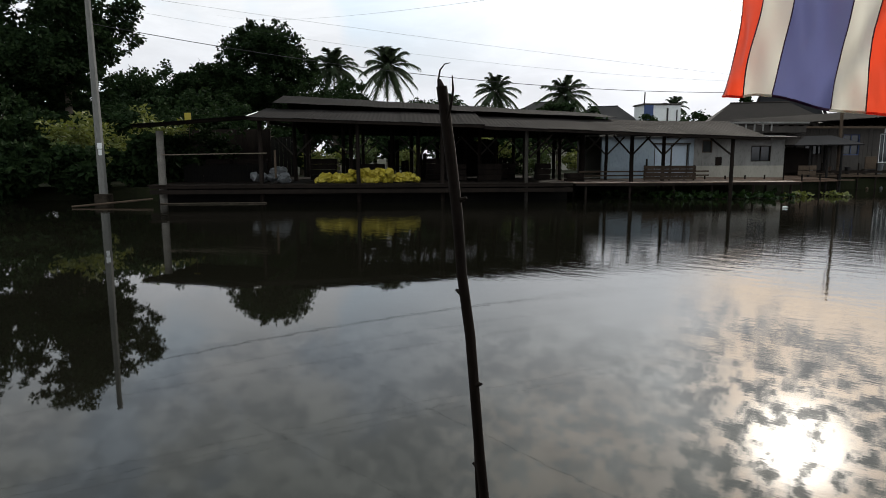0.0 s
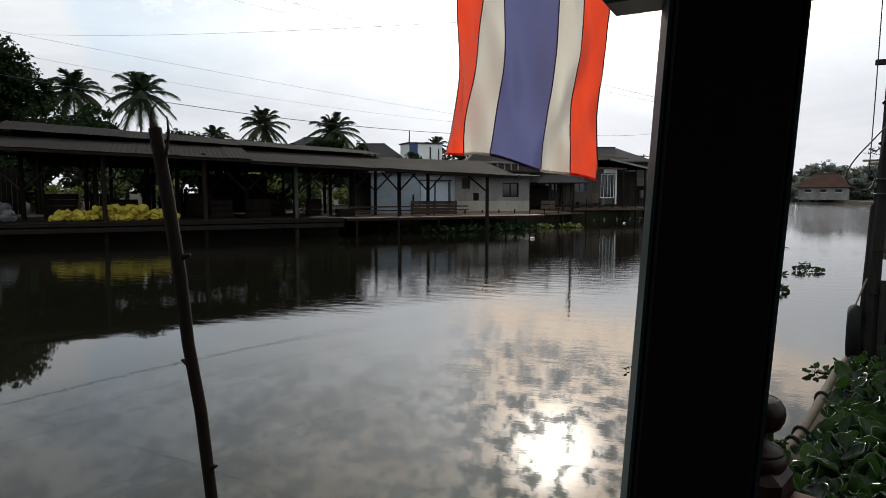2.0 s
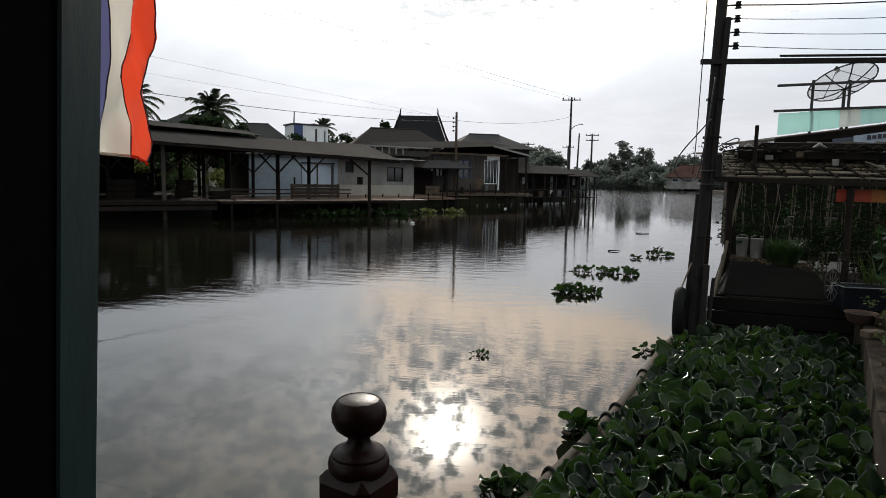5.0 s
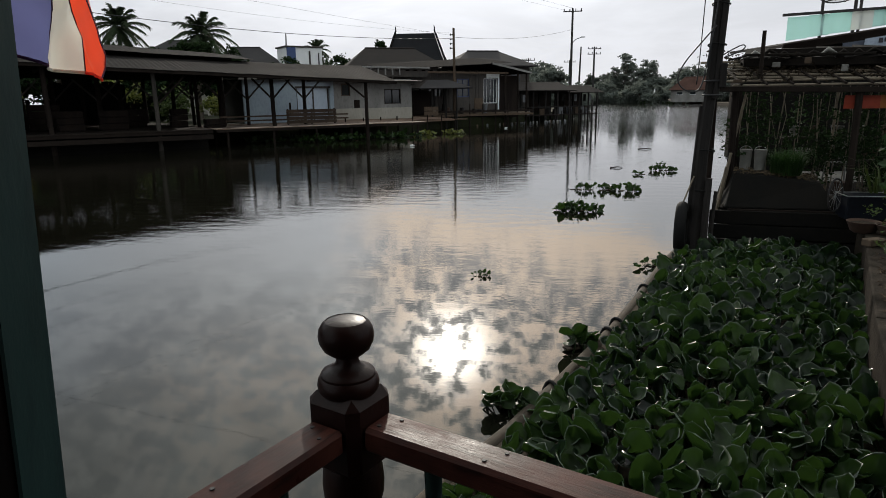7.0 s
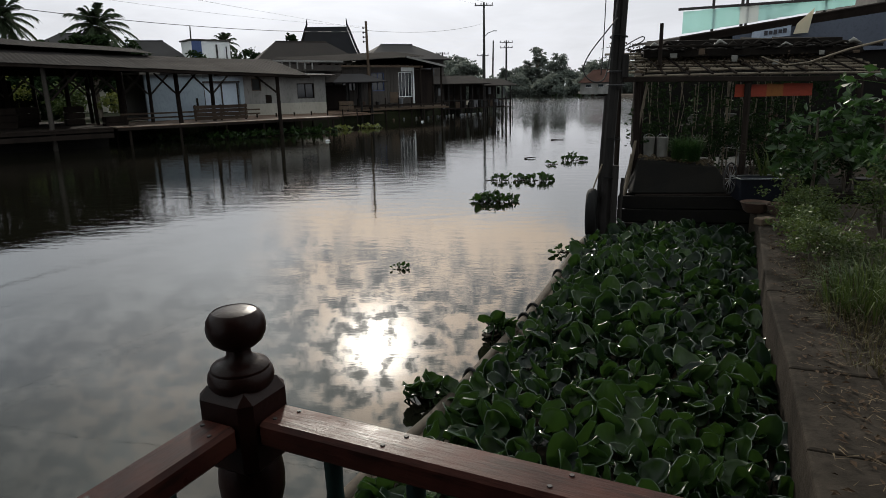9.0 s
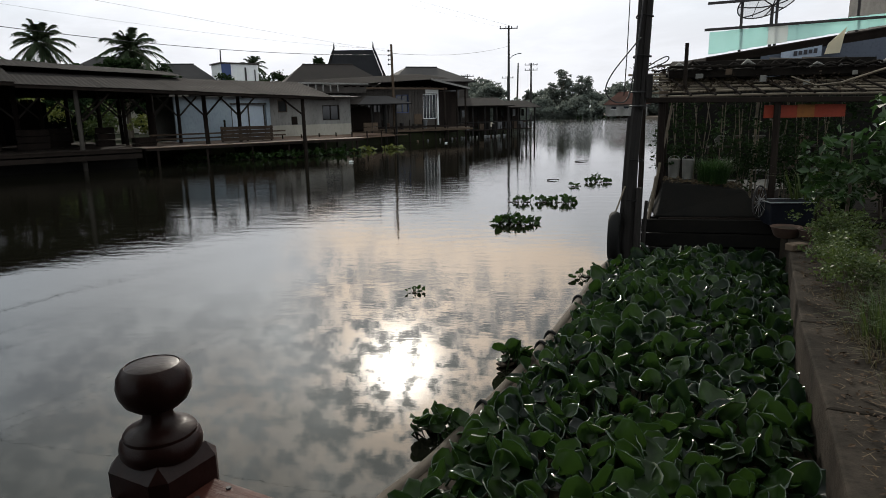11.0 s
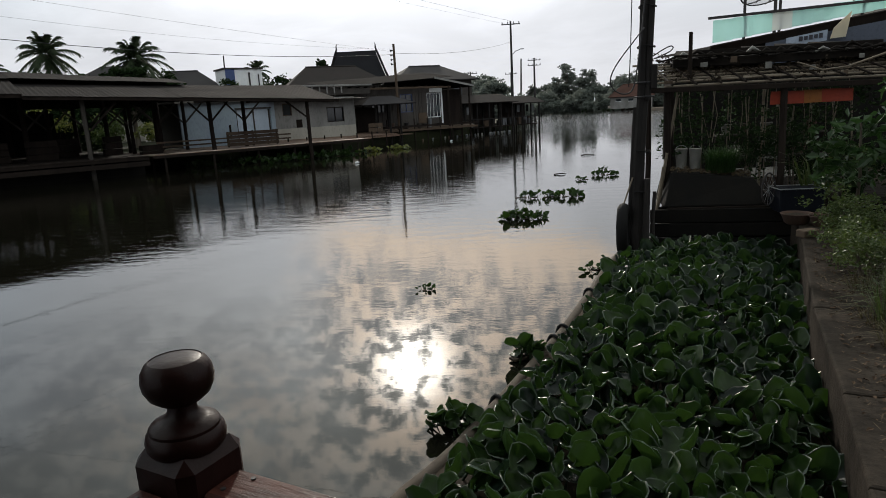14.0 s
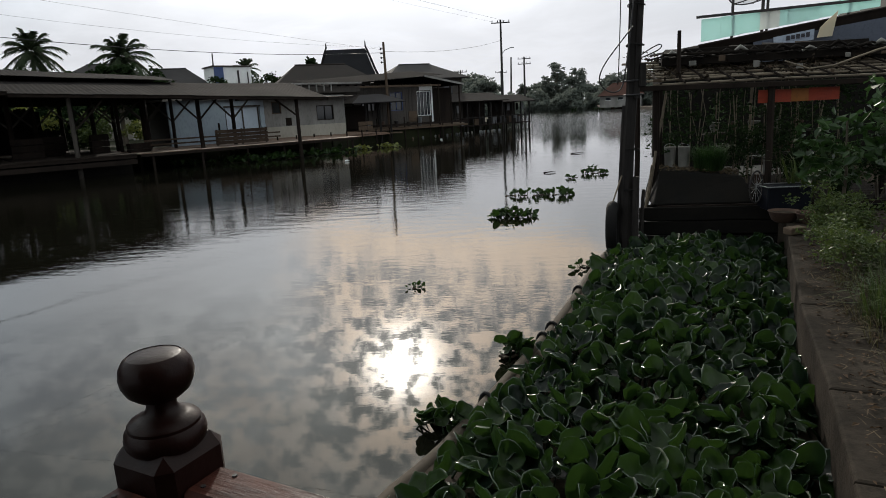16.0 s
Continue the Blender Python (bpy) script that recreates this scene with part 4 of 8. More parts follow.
def bush(name, place, size, mat, label, category, leaf=0.05, clumps=26, per=26, stems=7, seed=0, group="", aspect=0.5, droop=0.0):
    """A shrub: stems that fork from the ground and small leaves round them."""
    h = random.Random(seed)
    r = np.random.default_rng(seed + 50)
    ob = thing(name, place, label, category, group)
    tips = []
    for k in range(stems):
        a = h.uniform(0, 6.283)
        f = h.uniform(0.2, 0.95)
        tip = Vector((math.cos(a) * size[0] * f * 0.8, math.sin(a) * size[1] * f * 0.8, size[2] * h.uniform(0.5, 0.95)))
        mid = tip * 0.5 + Vector((0, 0, size[2] * 0.12))
        bm = bmesh.new()
        tube(bm, [(0.02 * math.cos(a), 0.02 * math.sin(a), -0.03), mid, tip], [0.010 + 0.006 * size[2], 0.007, 0.003], 5)
        part("stem", bm, M_BARK, ob)
        tips += [tip, mid.lerp(tip, 0.5), mid]
    cs = [tips[h.randrange(len(tips))] + Vector((h.gauss(0, size[0] * 0.25), h.gauss(0, size[1] * 0.25), h.gauss(0, size[2] * 0.12))) for _ in range(clumps)]
    cs = [(c.x, c.y, max(0.04, c.z)) for c in cs]
    v, f = leaf_cards(r, cs, per, max(size) * 0.16, leaf, droop, aspect)
    o = part("leaves", cloud_mesh("leaves", v, f, mat), None, ob)
    tagged(o, kind="stuff")
    return ob


def tuft(name, place, blades, height, spread, mat, label, category="grass", seed=0, width=0.012, lean=0.5):
    """Arching blades from one root; one joined mass."""
    r = np.random.default_rng(seed)
    verts, faces = [], []
    for _ in range(blades):
        a, rr = r.uniform(0, 6.283), spread * math.sqrt(r.uniform())
        p = np.array((rr * math.cos(a), rr * math.sin(a), 0.0))
        b2 = a + r.normal(0, 0.8)
        d = np.array((math.cos(b2), math.sin(b2), 0)) * r.uniform(0.1, 1) * lean
        hgt = height * r.uniform(0.5, 1.15)
        s = np.array((-d[1], d[0], 0)) / (np.linalg.norm(d) + 1e-6) * width * 0.5
        mid = p + d * hgt * 0.4 + np.array((0, 0, hgt * 0.65))
        tip = p + d * hgt * 1.2 + np.array((0, 0, hgt * (1.0 - 0.45 * np.linalg.norm(d))))
        b = len(verts)
        verts += [p - s, p + s, mid + s * 0.8, mid - s * 0.8, tip]
        faces += [(b, b + 1, b + 2, b + 3), (b + 3, b + 2, b + 4)]
    ob = new(name, cloud_mesh(name, verts, faces, mat))
    ob.location = place
    return tagged(ob, label, category, "", "stuff")


bush("garden_shrub", (4.55, 8.75, 0.5), (0.55, 0.75, 0.62), M_BUSH, "small-leaved green shrub on top of the retaining wall", "shrub", 0.045, 130, 30, 12, 21)
bush("garden_shrub", (4.02, 7.5, 0.53), (0.50, 0.65, 0.52), M_BUSH, "small-leaved green shrub beside long grass", "shrub", 0.045, 110, 30, 12, 22)
bush("garden_shrub", (5.35, 8.6, 0.5), (0.5, 0.6, 0.9), M_BUSH, "yellow-green shrub on the earth bank", "shrub", 0.05, 70, 26, 9, 23)
tuft("grass_tuft", (4.25, 6.75, 0.53), 420, 0.42, 0.40, M_GRASS, "long arching grass on the earth bank", seed=3, width=0.010, lean=0.9)
tuft("grass_tuft", (3.74, 6.15, 0.53), 340, 0.42, 0.30, M_BUSH, "bright green grass behind the wall top", seed=4, width=0.010, lean=1.0)
tuft("grass_tuft", (4.35, 5.6, 0.50), 380, 0.5, 0.5, M_GRASS, "tall grass on the earth bank", seed=6, width=0.010, lean=0.8)
for px, py, n2, hh, sd in ((3.62, 6.25, 200, 0.24, 31), (3.50, 5.75, 170, 0.22, 32), (3.95, 7.1, 200, 0.26, 33), (3.30, 5.2, 120, 0.20, 34), (4.35, 8.1, 160, 0.24, 35)):
    tuft("dry_grass", (px, py, 0.50), n2, hh, 0.26, M_DRYGRASS, "dry straggling grass behind the wall top", seed=sd, width=0.007, lean=1.3)
v, f = [], []
for k in range(620):
    a = nprng.uniform(0, 6.283)
    yy = nprng.uniform(3.2, 8.2)
    p = np.array((at_y(WALL, yy) + nprng.uniform(0.10, 0.8), yy, 0.566))
    d = np.array((math.cos(a), math.sin(a), 0)) * nprng.uniform(0.02, 0.11)
    s = np.array((-d[1], d[0], 0)) * 0.05
    b = len(v)
    v += [p - s, p + s, p + d + np.array((0, 0, nprng.uniform(0, 0.02)))]
    f += [(b, b + 1, b + 2)]
v2, f2 = [], []
for k in range(900):
    yy = nprng.uniform(3.0, 9.6)
    off = abs(nprng.normal(0.34, 0.22))
    p = np.array((at_y(WALL, yy) + 0.07 + off, yy, 0.562 if off < 0.42 else 0.520))
    a = nprng.uniform(0, 6.283)
    L = nprng.uniform(0.012, 0.035)
    d, e2 = np.array((math.cos(a), math.sin(a), 0)) * L, np.array((-math.sin(a), math.cos(a), 0)) * L * 0.4
    up = np.array((0, 0, nprng.uniform(0.002, 0.012)))
    b = len(v2)
    v2 += [p - d, p + e2 + up, p + d, p - e2 + up * 0.4]
    f2 += [(b, b + 1, b + 2), (b, b + 2, b + 3)]
tagged(new("leaf_litter", cloud_mesh("leaf_litter", v2, f2, M_LITTER)), "brown fallen leaves scattered along the wall", "litter", "", "stuff")
tagged(new("dead_straw", cloud_mesh("dead_straw", v, f, M_STRAW)), "dry straw and litter lying on the wall top", "litter", "", "stuff")


def papaya(place, height, label, seed):
    """A young tree with broad leaves on long stalks."""
    h = random.Random(seed)
    r = np.random.default_rng(seed)
    ob = thing("young_tree", place, label, "tree", "young trees by the shed")
    bm = bmesh.new()
    tube(bm, [(0, 0, -0.05), (0.03, 0.01, height * 0.5), (0.0, 0.03, height)], [0.03, 0.022, 0.014], 8)
    part("trunk", bm, M_BARK, ob)
    v, f = [], []
    for k in range(46):
        a = h.uniform(0, 6.283)
        rr = h.uniform(0.15, 0.62)
        tip = Vector((rr * math.cos(a), rr * math.sin(a), height * h.uniform(0.45, 1.10)))
        if k < 16:
            bm = bmesh.new()
            tube(bm, [(0.01, 0.01, tip.z - 0.10), tip], [0.006, 0.003], 5)
            part("stalk", bm, M_STEM, ob)
        vv, ff = leaf_cards(r, [tip], 9, 0.10, 0.15, 0.35, 0.6)
        b = len(v)
        v += vv
        f += [tuple(b + i for i in t) for t in ff]
    tagged(part("leaves", cloud_mesh("leaves", v, f, M_BRIGHTLEAF), None, ob), kind="stuff")
    return ob


papaya((5.35, 10.3, 0.5), 1.35, "young tree with broad bright green leaves by the shed", 1)
papaya((6.0, 9.9, 0.5), 1.75, "taller young tree with broad leaves by the shed", 2)
papaya((5.75, 9.0, 0.5), 1.05, "low leafy young tree among the shrubs", 3)
papaya((6.6, 9.2, 0.5), 2.0, "tall leafy young tree on the earth bank", 4)
tr = thing("bamboo_prop", (5.3, 9.0, 0.5), "thin leaning bamboo prop among the plants", "pole")
bm = bmesh.new()
tube(bm, [(0.0, 0.3, -0.05), (0.10, 0.0, 0.7), (0.28, -0.2, 1.5)], 0.014, 8)
part("cane", bm, M_BAMBOO, tr)

pot = thing("flower_pot", (4.86, 10.05, 0.545), "terracotta bowl on the end of the wall", "pot")
part("bowl", lathe(bmesh.new(), [(0.11, 0.0), (0.15, 0.03), (0.19, 0.13), (0.205, 0.15), (0.20, 0.155), (0.17, 0.12)], 24), M_TERRA, pot, smooth=40)
bm = bmesh.new()
rod(bm, (0, 0, 0.10), (0, 0, 0.125), 0.165, 0.168, 20)
part("soil", bm, M_EARTH, pot)
tagged(pot, group="pots on the wall")
copy_thing(pot, pose(4.60, 10.28, 0.545, 0, 0, 40))
solid("wood_block", box(bmesh.new(), (4.36, 9.42, 0.60), (0.24, 0.14, 0.09), rz(0.4), 0.012), M_OLDPLANK, "weathered wood offcut lying on the wall", "wood block")

# ---- tall timber pole at the waterside ----
pole = thing("mooring_pole", (2.70, 11.2, 0), "tall dark squared timber pole carrying cables at the waterside", "pole")
bm = bmesh.new()
tube(bm, [(-0.05, 0, -1.5), (-0.02, 0, 0.6), (0.0, 0.01, 1.5), (0.05, 0.02, 2.4), (0.085, 0.03, 4.2), (0.16, 0.05, 7.0)], [0.098, 0.094, 0.088, 0.084, 0.078, 0.072], 8)
part("shaft", bm, M_POLE, pole)
bm = bmesh.new()
tube(bm, [(-0.17, 0.0, -1.2), (-0.12, 0.02, 0.6), (-0.05, 0.06, 2.2)], [0.042, 0.040, 0.034], 8)
part("side_stake", bm, M_POLE, pole)
bm = bmesh.new()
tube(bm, [(0.10, -0.10, -1.0), (0.09, -0.10, 0.55), (0.10, -0.10, 1.15)], [0.055, 0.052, 0.048], 8)
part("side_stake", bm, M_POLE, pole)
bm = bmesh.new()
tube(bm, [(0.20, -0.06, -0.9), (0.20, -0.06, 0.5), (0.22, -0.06, 0.95)], [0.03, 0.03, 0.026], 8)
part("side_stake", bm, M_POLE, pole)
bm = bmesh.new()
tube(bm, [(0.10, -0.07, 2.3), (0.13, -0.06, 3.2), (0.19, -0.04, 4.75)], 0.042, 8)
part("side_stake", bm, M_POLE, pole)
for z, r in ((0.95, 0.125), (1.55, 0.115), (3.05, 0.125), (3.6, 0.12)):
    bm = bmesh.new()
    tube(bm, [(0.02 + 0.02 * z + r * math.cos(a * 0.5236), r * math.sin(a * 0.5236), z + 0.015 * math.sin(a)) for a in range(13)], 0.010, 6, False)
    part("rope_lashing", bm, M_RUBBER, pole)
part("meter_box", box(bmesh.new(), (0.17, -0.10, 2.62), (0.09, 0.09, 0.34), None, 0.012), M_POLE, pole, "small dark box fixed to the pole")
bm = bmesh.new()
beam(bm, (-0.16, -0.06, 4.13), (4.6, -0.10, 4.10), 0.05, 0.075, 0.006)
part("crossbar", bm, M_POLE, pole)
bm = bmesh.new()
beam(bm, (0.9, -0.10, 4.19), (4.6, -0.14, 4.165), 0.03, 0.03)
part("batten", bm, M_POLE, pole)
for k in range(4):
    z = 4.92 - 0.19 * k
    ins = part("insulator", lathe(bmesh.new(), [(0.02, -0.05), (0.045, -0.045), (0.028, -0.01), (0.048, 0.0), (0.028, 0.03), (0.04, 0.045), (0.02, 0.05)], 14, Matrix.Translation((0.31, -0.05, z))), M_RUBBER, pole, "dark ceramic insulator", 40)
    bm = bmesh.new()
    rod(bm, (0.14, -0.02, z), (0.31, -0.05, z), 0.012, 0.012, 7)
    part("pin", bm, M_IRON, ins)
for z in (2.55, 2.35):
    bm = bmesh.new()
    tube(bm, [(0.07 + 0.135 * math.cos(a * 0.5236), 0.02 + 0.135 * math.sin(a * 0.5236), z) for a in range(13)], 0.012, 6, False)
    part("wire_band", bm, M_CABLE, pole)
tyre = thing("fender_tyre", (2.44, 11.02, 0.42), "old black tyre hung as a fender on the pole", "tyre")
bm = bmesh.new()
mm = Matrix.Rotation(radians(90), 4, "X") @ Matrix.Rotation(radians(35), 4, "Y")
ring = []
for i in range(24):
    a = 2 * math.pi * i / 24
    ring.append([bm.verts.new(rz(radians(75)) @ Vector(((0.27 + 0.085 * math.cos(b)) * math.cos(a) * 0.9, 0.085 * math.sin(b), (0.31 + 0.085 * math.cos(b)) * math.sin(a)))) for b in (2 * math.pi * j / 10 for j in range(10))])
for i in range(24):
    for j in range(10):
        bm.faces.new((ring[i][j], ring[(i + 1) % 24][j], ring[(i + 1) % 24][(j + 1) % 10], ring[i][(j + 1) % 10]))
part("casing", bm, M_RUBBER, tyre, smooth=60)
bm = bmesh.new()
tube(bm, [(0.0, 0.0, 0.36), (0.08, 0.08, 0.55), (0.16, 0.14, 0.75)], 0.012, 6)
part("rope", bm, M_BAMBOO, tyre)


def eased(pts, n=6):
    """A smooth line through a few points."""
    p = [Vector(q3) for q3 in pts]
    p = [p[0] * 2 - p[1]] + p + [p[-1] * 2 - p[-2]]
    out = []
    for a, b, c, d in zip(p, p[1:], p[2:], p[3:]):
        for k in range(n):
            t = k / n
            out.append(0.5 * (2 * b + (c - a) * t + (2 * a - 5 * b + 4 * c - d) * t * t + (3 * b - a - 3 * c + d) * t ** 3))
    return out + [p[-2]]


def cable(name, pts, r, label, mat=None, group="", category="cable"):
    bm = bmesh.new()
    tube(bm, eased(pts) if len(pts) < 15 else pts, r, 6)
    return solid(name, bm, mat or M_CABLE, label, category, "", group, True)


def sag(p, q, drop, n=24):
    p, q = Vector(p), Vector(q)
    return [p.lerp(q, i / n) - Vector((0, 0, 4 * drop * (i / n) * (1 - i / n))) for i in range(n + 1)]


cable("hanging_cable", [(2.58, 11.1, 6.2), (2.56, 11.1, 4.2), (2.54, 11.1, 3.0), (2.52, 11.1, 2.5)], 0.007, "black cable hanging down the timber pole", group="cables on the pole")
cable("cable_loop", [(2.72, 11.05, 3.3), (2.55, 11.0, 3.1), (2.33, 10.98, 2.82), (2.24, 10.98, 2.62), (2.28, 10.98, 2.48), (2.42, 11.0, 2.40), (2.56, 11.05, 2.45), (2.62, 11.05, 2.7), (2.68, 11.05, 3.2), (2.74, 11.05, 3.9)], 0.010, "loose loop of black cable tied to the timber pole", group="cables on the pole")
cable("cable_loop", [(2.84, 11.0, 2.86), (2.95, 10.98, 2.90), (3.06, 10.97, 2.95), (3.10, 10.97, 3.0), (3.06, 10.98, 3.02), (2.95, 11.0, 2.97), (2.84, 11.05, 2.90)], 0.009, "small loop of black cable on the timber pole", group="cables on the pole")

# ---- garden shed on stilts ----
shed = thing("garden_shed", (4.6, 12.6, 0), "open timber garden shed on stilts with a bamboo lattice roof", "shed")


def S(x, y, z):
    return Vector((x - 4.6, y - 12.6, z))


rnd = random.Random(8)
n = 0
y = 11.45
while y < 15.0:
    bm = bmesh.new()
    box(bm, S(5.02 + 0.26 * (y - 11.45), y, 0.60), (3.6, 0.15, 0.05), rz(radians(rnd.uniform(-0.6, 0.6) - 4)), 0.004)
    part("floor_plank", bm, M_DARKWOOD, shed)
    y += 0.16
# Front boards near black: the shade below the floor is in their colour.
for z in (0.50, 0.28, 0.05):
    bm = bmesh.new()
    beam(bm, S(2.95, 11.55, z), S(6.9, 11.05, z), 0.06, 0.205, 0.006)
    part("front_board", bm, M_NETSHADE, shed)
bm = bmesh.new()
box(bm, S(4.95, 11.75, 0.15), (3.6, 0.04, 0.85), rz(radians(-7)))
part("floor_shade_panel", bm, M_NETSHADE, shed, "black panel standing for the shade below the shed floor")
for x, yy in ((3.30, 12.05), (3.42, 12.35), (5.05, 12.0), (6.75, 11.9), (3.6, 14.8), (6.8, 14.8)):
    bm = bmesh.new()
    tube(bm, [S(x, yy, -1.0), S(x + 0.02, yy, 1.2), S(x, yy, 2.46)], 0.055, 8)
    part("post", bm, M_DARKWOOD, shed)
for x0, z0, x1, z1, yy in ((3.14, 0.35, 3.30, 1.45, 12.0), (3.16, 0.2, 3.52, 2.35, 12.3), (3.05, 0.2, 3.20, 1.25, 11.8), (4.96, 0.5, 4.98, 2.4, 12.6)):
    bm = bmesh.new()
    tube(bm, [S(x0, yy, z0), S((x0 + x1) / 2 + 0.01, yy, (z0 + z1) / 2), S(x1, yy, z1)], 0.022, 7)
    part("pole", bm, M_BAMBOO, shed, "thin bamboo pole")
bm = bmesh.new()
beam(bm, S(2.90, 12.0, 2.44), S(7.2, 11.9, 2.36), 0.07, 0.08, 0.006)
part("eaves_beam", bm, M_DARKWOOD, shed)
for k in range(9):
    f = k / 8
    yy, z = 12.05 + 1.7 * f, 2.50 + 0.42 * f
    bm = bmesh.new()
    tube(bm, [S(3.15 + rnd.uniform(-0.1, 0.1), yy, z + rnd.uniform(-0.02, 0.02)), S(5.0, yy + rnd.uniform(-0.04, 0.04), z + rnd.uniform(-0.035, 0.02)), S(7.3, yy, z - 0.05 + rnd.uniform(-0.02, 0.02))], 0.019 + 0.006 * rnd.random(), 7)
    part("lattice_pole", bm, M_BAMBOO, shed)
for k in range(11):
    x = 3.35 + 0.37 * k
    bm = bmesh.new()
    tube(bm, [S(x, 11.95, 2.50), S(x + rnd.uniform(-0.04, 0.04), 13.8, 2.97)], 0.018, 7)
    part("rafter", bm, M_DARKWOOD, shed)
for k in range(6):
    x0, x1 = 3.55 + 0.62 * k, 4.15 + 0.62 * k
    bm = bmesh.new()
    slab(bm, [S(x0, 12.9, 2.86 + rnd.uniform(-0.02, 0.03)), S(x0 + 0.66, 12.9, 2.85), S(x1 + 0.66, 14.9, 3.20), S(x1, 14.9, 3.22 + rnd.uniform(-0.02, 0.03))], 0.05)
    part("roof_sheet", bm, M_OLDSHEET, shed, "dark weathered roof sheet")
for x0, x1, yy, z, hh in ((3.55, 7.2, 12.75, 2.88, 0.13), (4.2, 7.3, 13.6, 3.08, 0.10), (3.5, 5.4, 12.5, 2.97, 0.035)):
    bm = bmesh.new()
    beam(bm, S(x0, yy, z + rnd.uniform(-0.02, 0.02)), S(x1, yy, z - 0.02), 0.05, hh, 0.006)
    part("roof_edge_board", bm, M_OLDSHEET, shed, "blackened board along the roof's edge")
bm = bmesh.new()
rod(bm, S(3.72, 12.35, 2.45), S(3.72, 12.35, 3.32), 0.035, 0.03, 8)
part("post_end", bm, M_DARKWOOD, shed)
for k in range(26):
    x = 3.3 + 0.14 * k
    bm = bmesh.new()
    tube(bm, [S(x, 12.6 + rnd.uniform(-0.2, 0.3), 2.90), S(x + rnd.uniform(0.3, 0.5), 12.8 + rnd.uniform(-0.2, 0.5), 2.93 + rnd.uniform(-0.02, 0.07)), S(x + rnd.uniform(0.7, 1.1), 12.9 + rnd.uniform(-0.3, 0.3), 2.92 + rnd.uniform(-0.03, 0.05))], rnd.uniform(0.006, 0.018), 6)
    part("branch", bm, M_OLDSHEET, shed, "dry branch laid on the roof")
v, f = leaf_cards(np.random.default_rng(9), [(x - 4.6, yy - 12.6, zz) for x, yy, zz in [(nprng.uniform(3.2, 7.1), nprng.uniform(12.1, 14.2), 0) for _ in range(120)] for zz in (2.52 + 0.25 * (yy - 12.05) + nprng.uniform(-0.06, 0.10),)], 9, 0.16, 0.08, 0.4)
tagged(part("dry_vines", cloud_mesh("dry_vines", v, f, M_THATCH), None, shed, "dry vines tangled over the lattice roof"), kind="stuff")
v, f = leaf_cards(np.random.default_rng(10), [(nprng.uniform(3.45, 6.6) - 4.6, nprng.uniform(12.2, 13.2) - 12.6, nprng.uniform(1.3, 2.45)) for _ in range(300)], 12, 0.14, 0.075, 0.5)
tagged(part("hanging_vines", cloud_mesh("hanging_vines", v, f, M_TREE), None, shed, "dark creepers hanging inside the shed"), kind="stuff")
for k in range(16):
    x = 3.5 + 0.19 * k + rnd.uniform(-0.06, 0.06)
    bm = bmesh.new()
    zb = rnd.uniform(1.3, 1.7)
    tube(bm, [S(x, 12.6 + rnd.uniform(-0.2, 0.4), 2.5), S(x + rnd.uniform(-0.05, 0.05), 12.6, 2.0), S(x + rnd.uniform(-0.08, 0.08), 12.6, zb)], 0.006, 5)
    part("vine_stem", bm, M_BAMBOO, shed)
bm = bmesh.new()
tube(bm, [S(5.2, 11.95, 2.74), S(5.55, 11.9, 2.60), S(5.9, 11.88, 2.63), S(6.5, 11.85, 2.82), S(7.1, 11.8, 2.96), S(7.6, 11.8, 3.02)], [0.010, 0.013, 0.016, 0.018, 0.02, 0.02], 7)
part("bent_branch", bm, M_BAMBOO, shed, "pale bent branch along the roof's edge", True)
for k in range(9):
    bm = bmesh.new()
    x = 3.4 + 0.42 * k + rnd.uniform(-0.15, 0.15)
    box(bm, S(x, 12.0 + rnd.uniform(-0.05, 0.6), 2.60 + rnd.uniform(-0.06, 0.3)), (rnd.uniform(0.05, 0.16), 0.02, rnd.uniform(0.03, 0.10)), rz(rnd.uniform(-0.5, 0.5)), 0.004)
    part("scrap", bm, M_BUCKET if k % 2 else M_OLDPLANK, shed, "pale scrap caught in the lattice roof")
for k in range(16):
    x = 3.6 + 0.22 * k
    bm = bmesh.new()
    zz = 2.97 + 0.025 * math.sin(k * 1.7)
    tube(bm, [S(x, 12.72, zz - 0.03), S(x + 0.10, 12.70, zz + rnd.uniform(0.0, 0.06)), S(x + 0.24, 12.71, zz - 0.02)], [0.018, rnd.uniform(0.02, 0.045), 0.015], 7)
    part("bough_end", bm, M_OLDSHEET if k % 5 else M_BUCKET, shed, "" if k % 5 else "pale rag on the roof's edge", True)
# Black panel, added for the dim depth behind the shed.
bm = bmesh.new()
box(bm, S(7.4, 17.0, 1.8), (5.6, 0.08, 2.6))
part("back_shade_panel", bm, M_NETSHADE, shed, "added black panel for the dim depth behind the shed")

pad = thing("concrete_pad", (6.2, 15.6, 0.5), "pale concrete floor slab behind the shed", "floor", kind="structure")
for k in range(3):
    part("slab", box(bmesh.new(), (-0.75 + 0.86 * k, 0.0, 0.06), (0.84, 2.6, 0.12), rz(radians(-4)), 0.01), M_CONCRETE, pad)
planter = thing("covered_planter", (3.75, 12.05, 0.63), "long planter box covered with black netting", "planter")
bm = bmesh.new()
lo = [bm.verts.new(v) for v in ((-0.58, -0.50, 0), (1.03, -0.62, 0), (1.03, 0.45, 0), (-0.52, 0.45, 0))]
hi = [bm.verts.new(v) for v in ((-0.40, -0.20, 0.52), (0.82, -0.30, 0.38), (0.84, 0.40, 0.44), (-0.40, 0.40, 0.56))]
for k in range(4):
    bm.faces.new((lo[k], lo[(k + 1) % 4], hi[(k + 1) % 4], hi[k]))
bm.faces.new(hi)
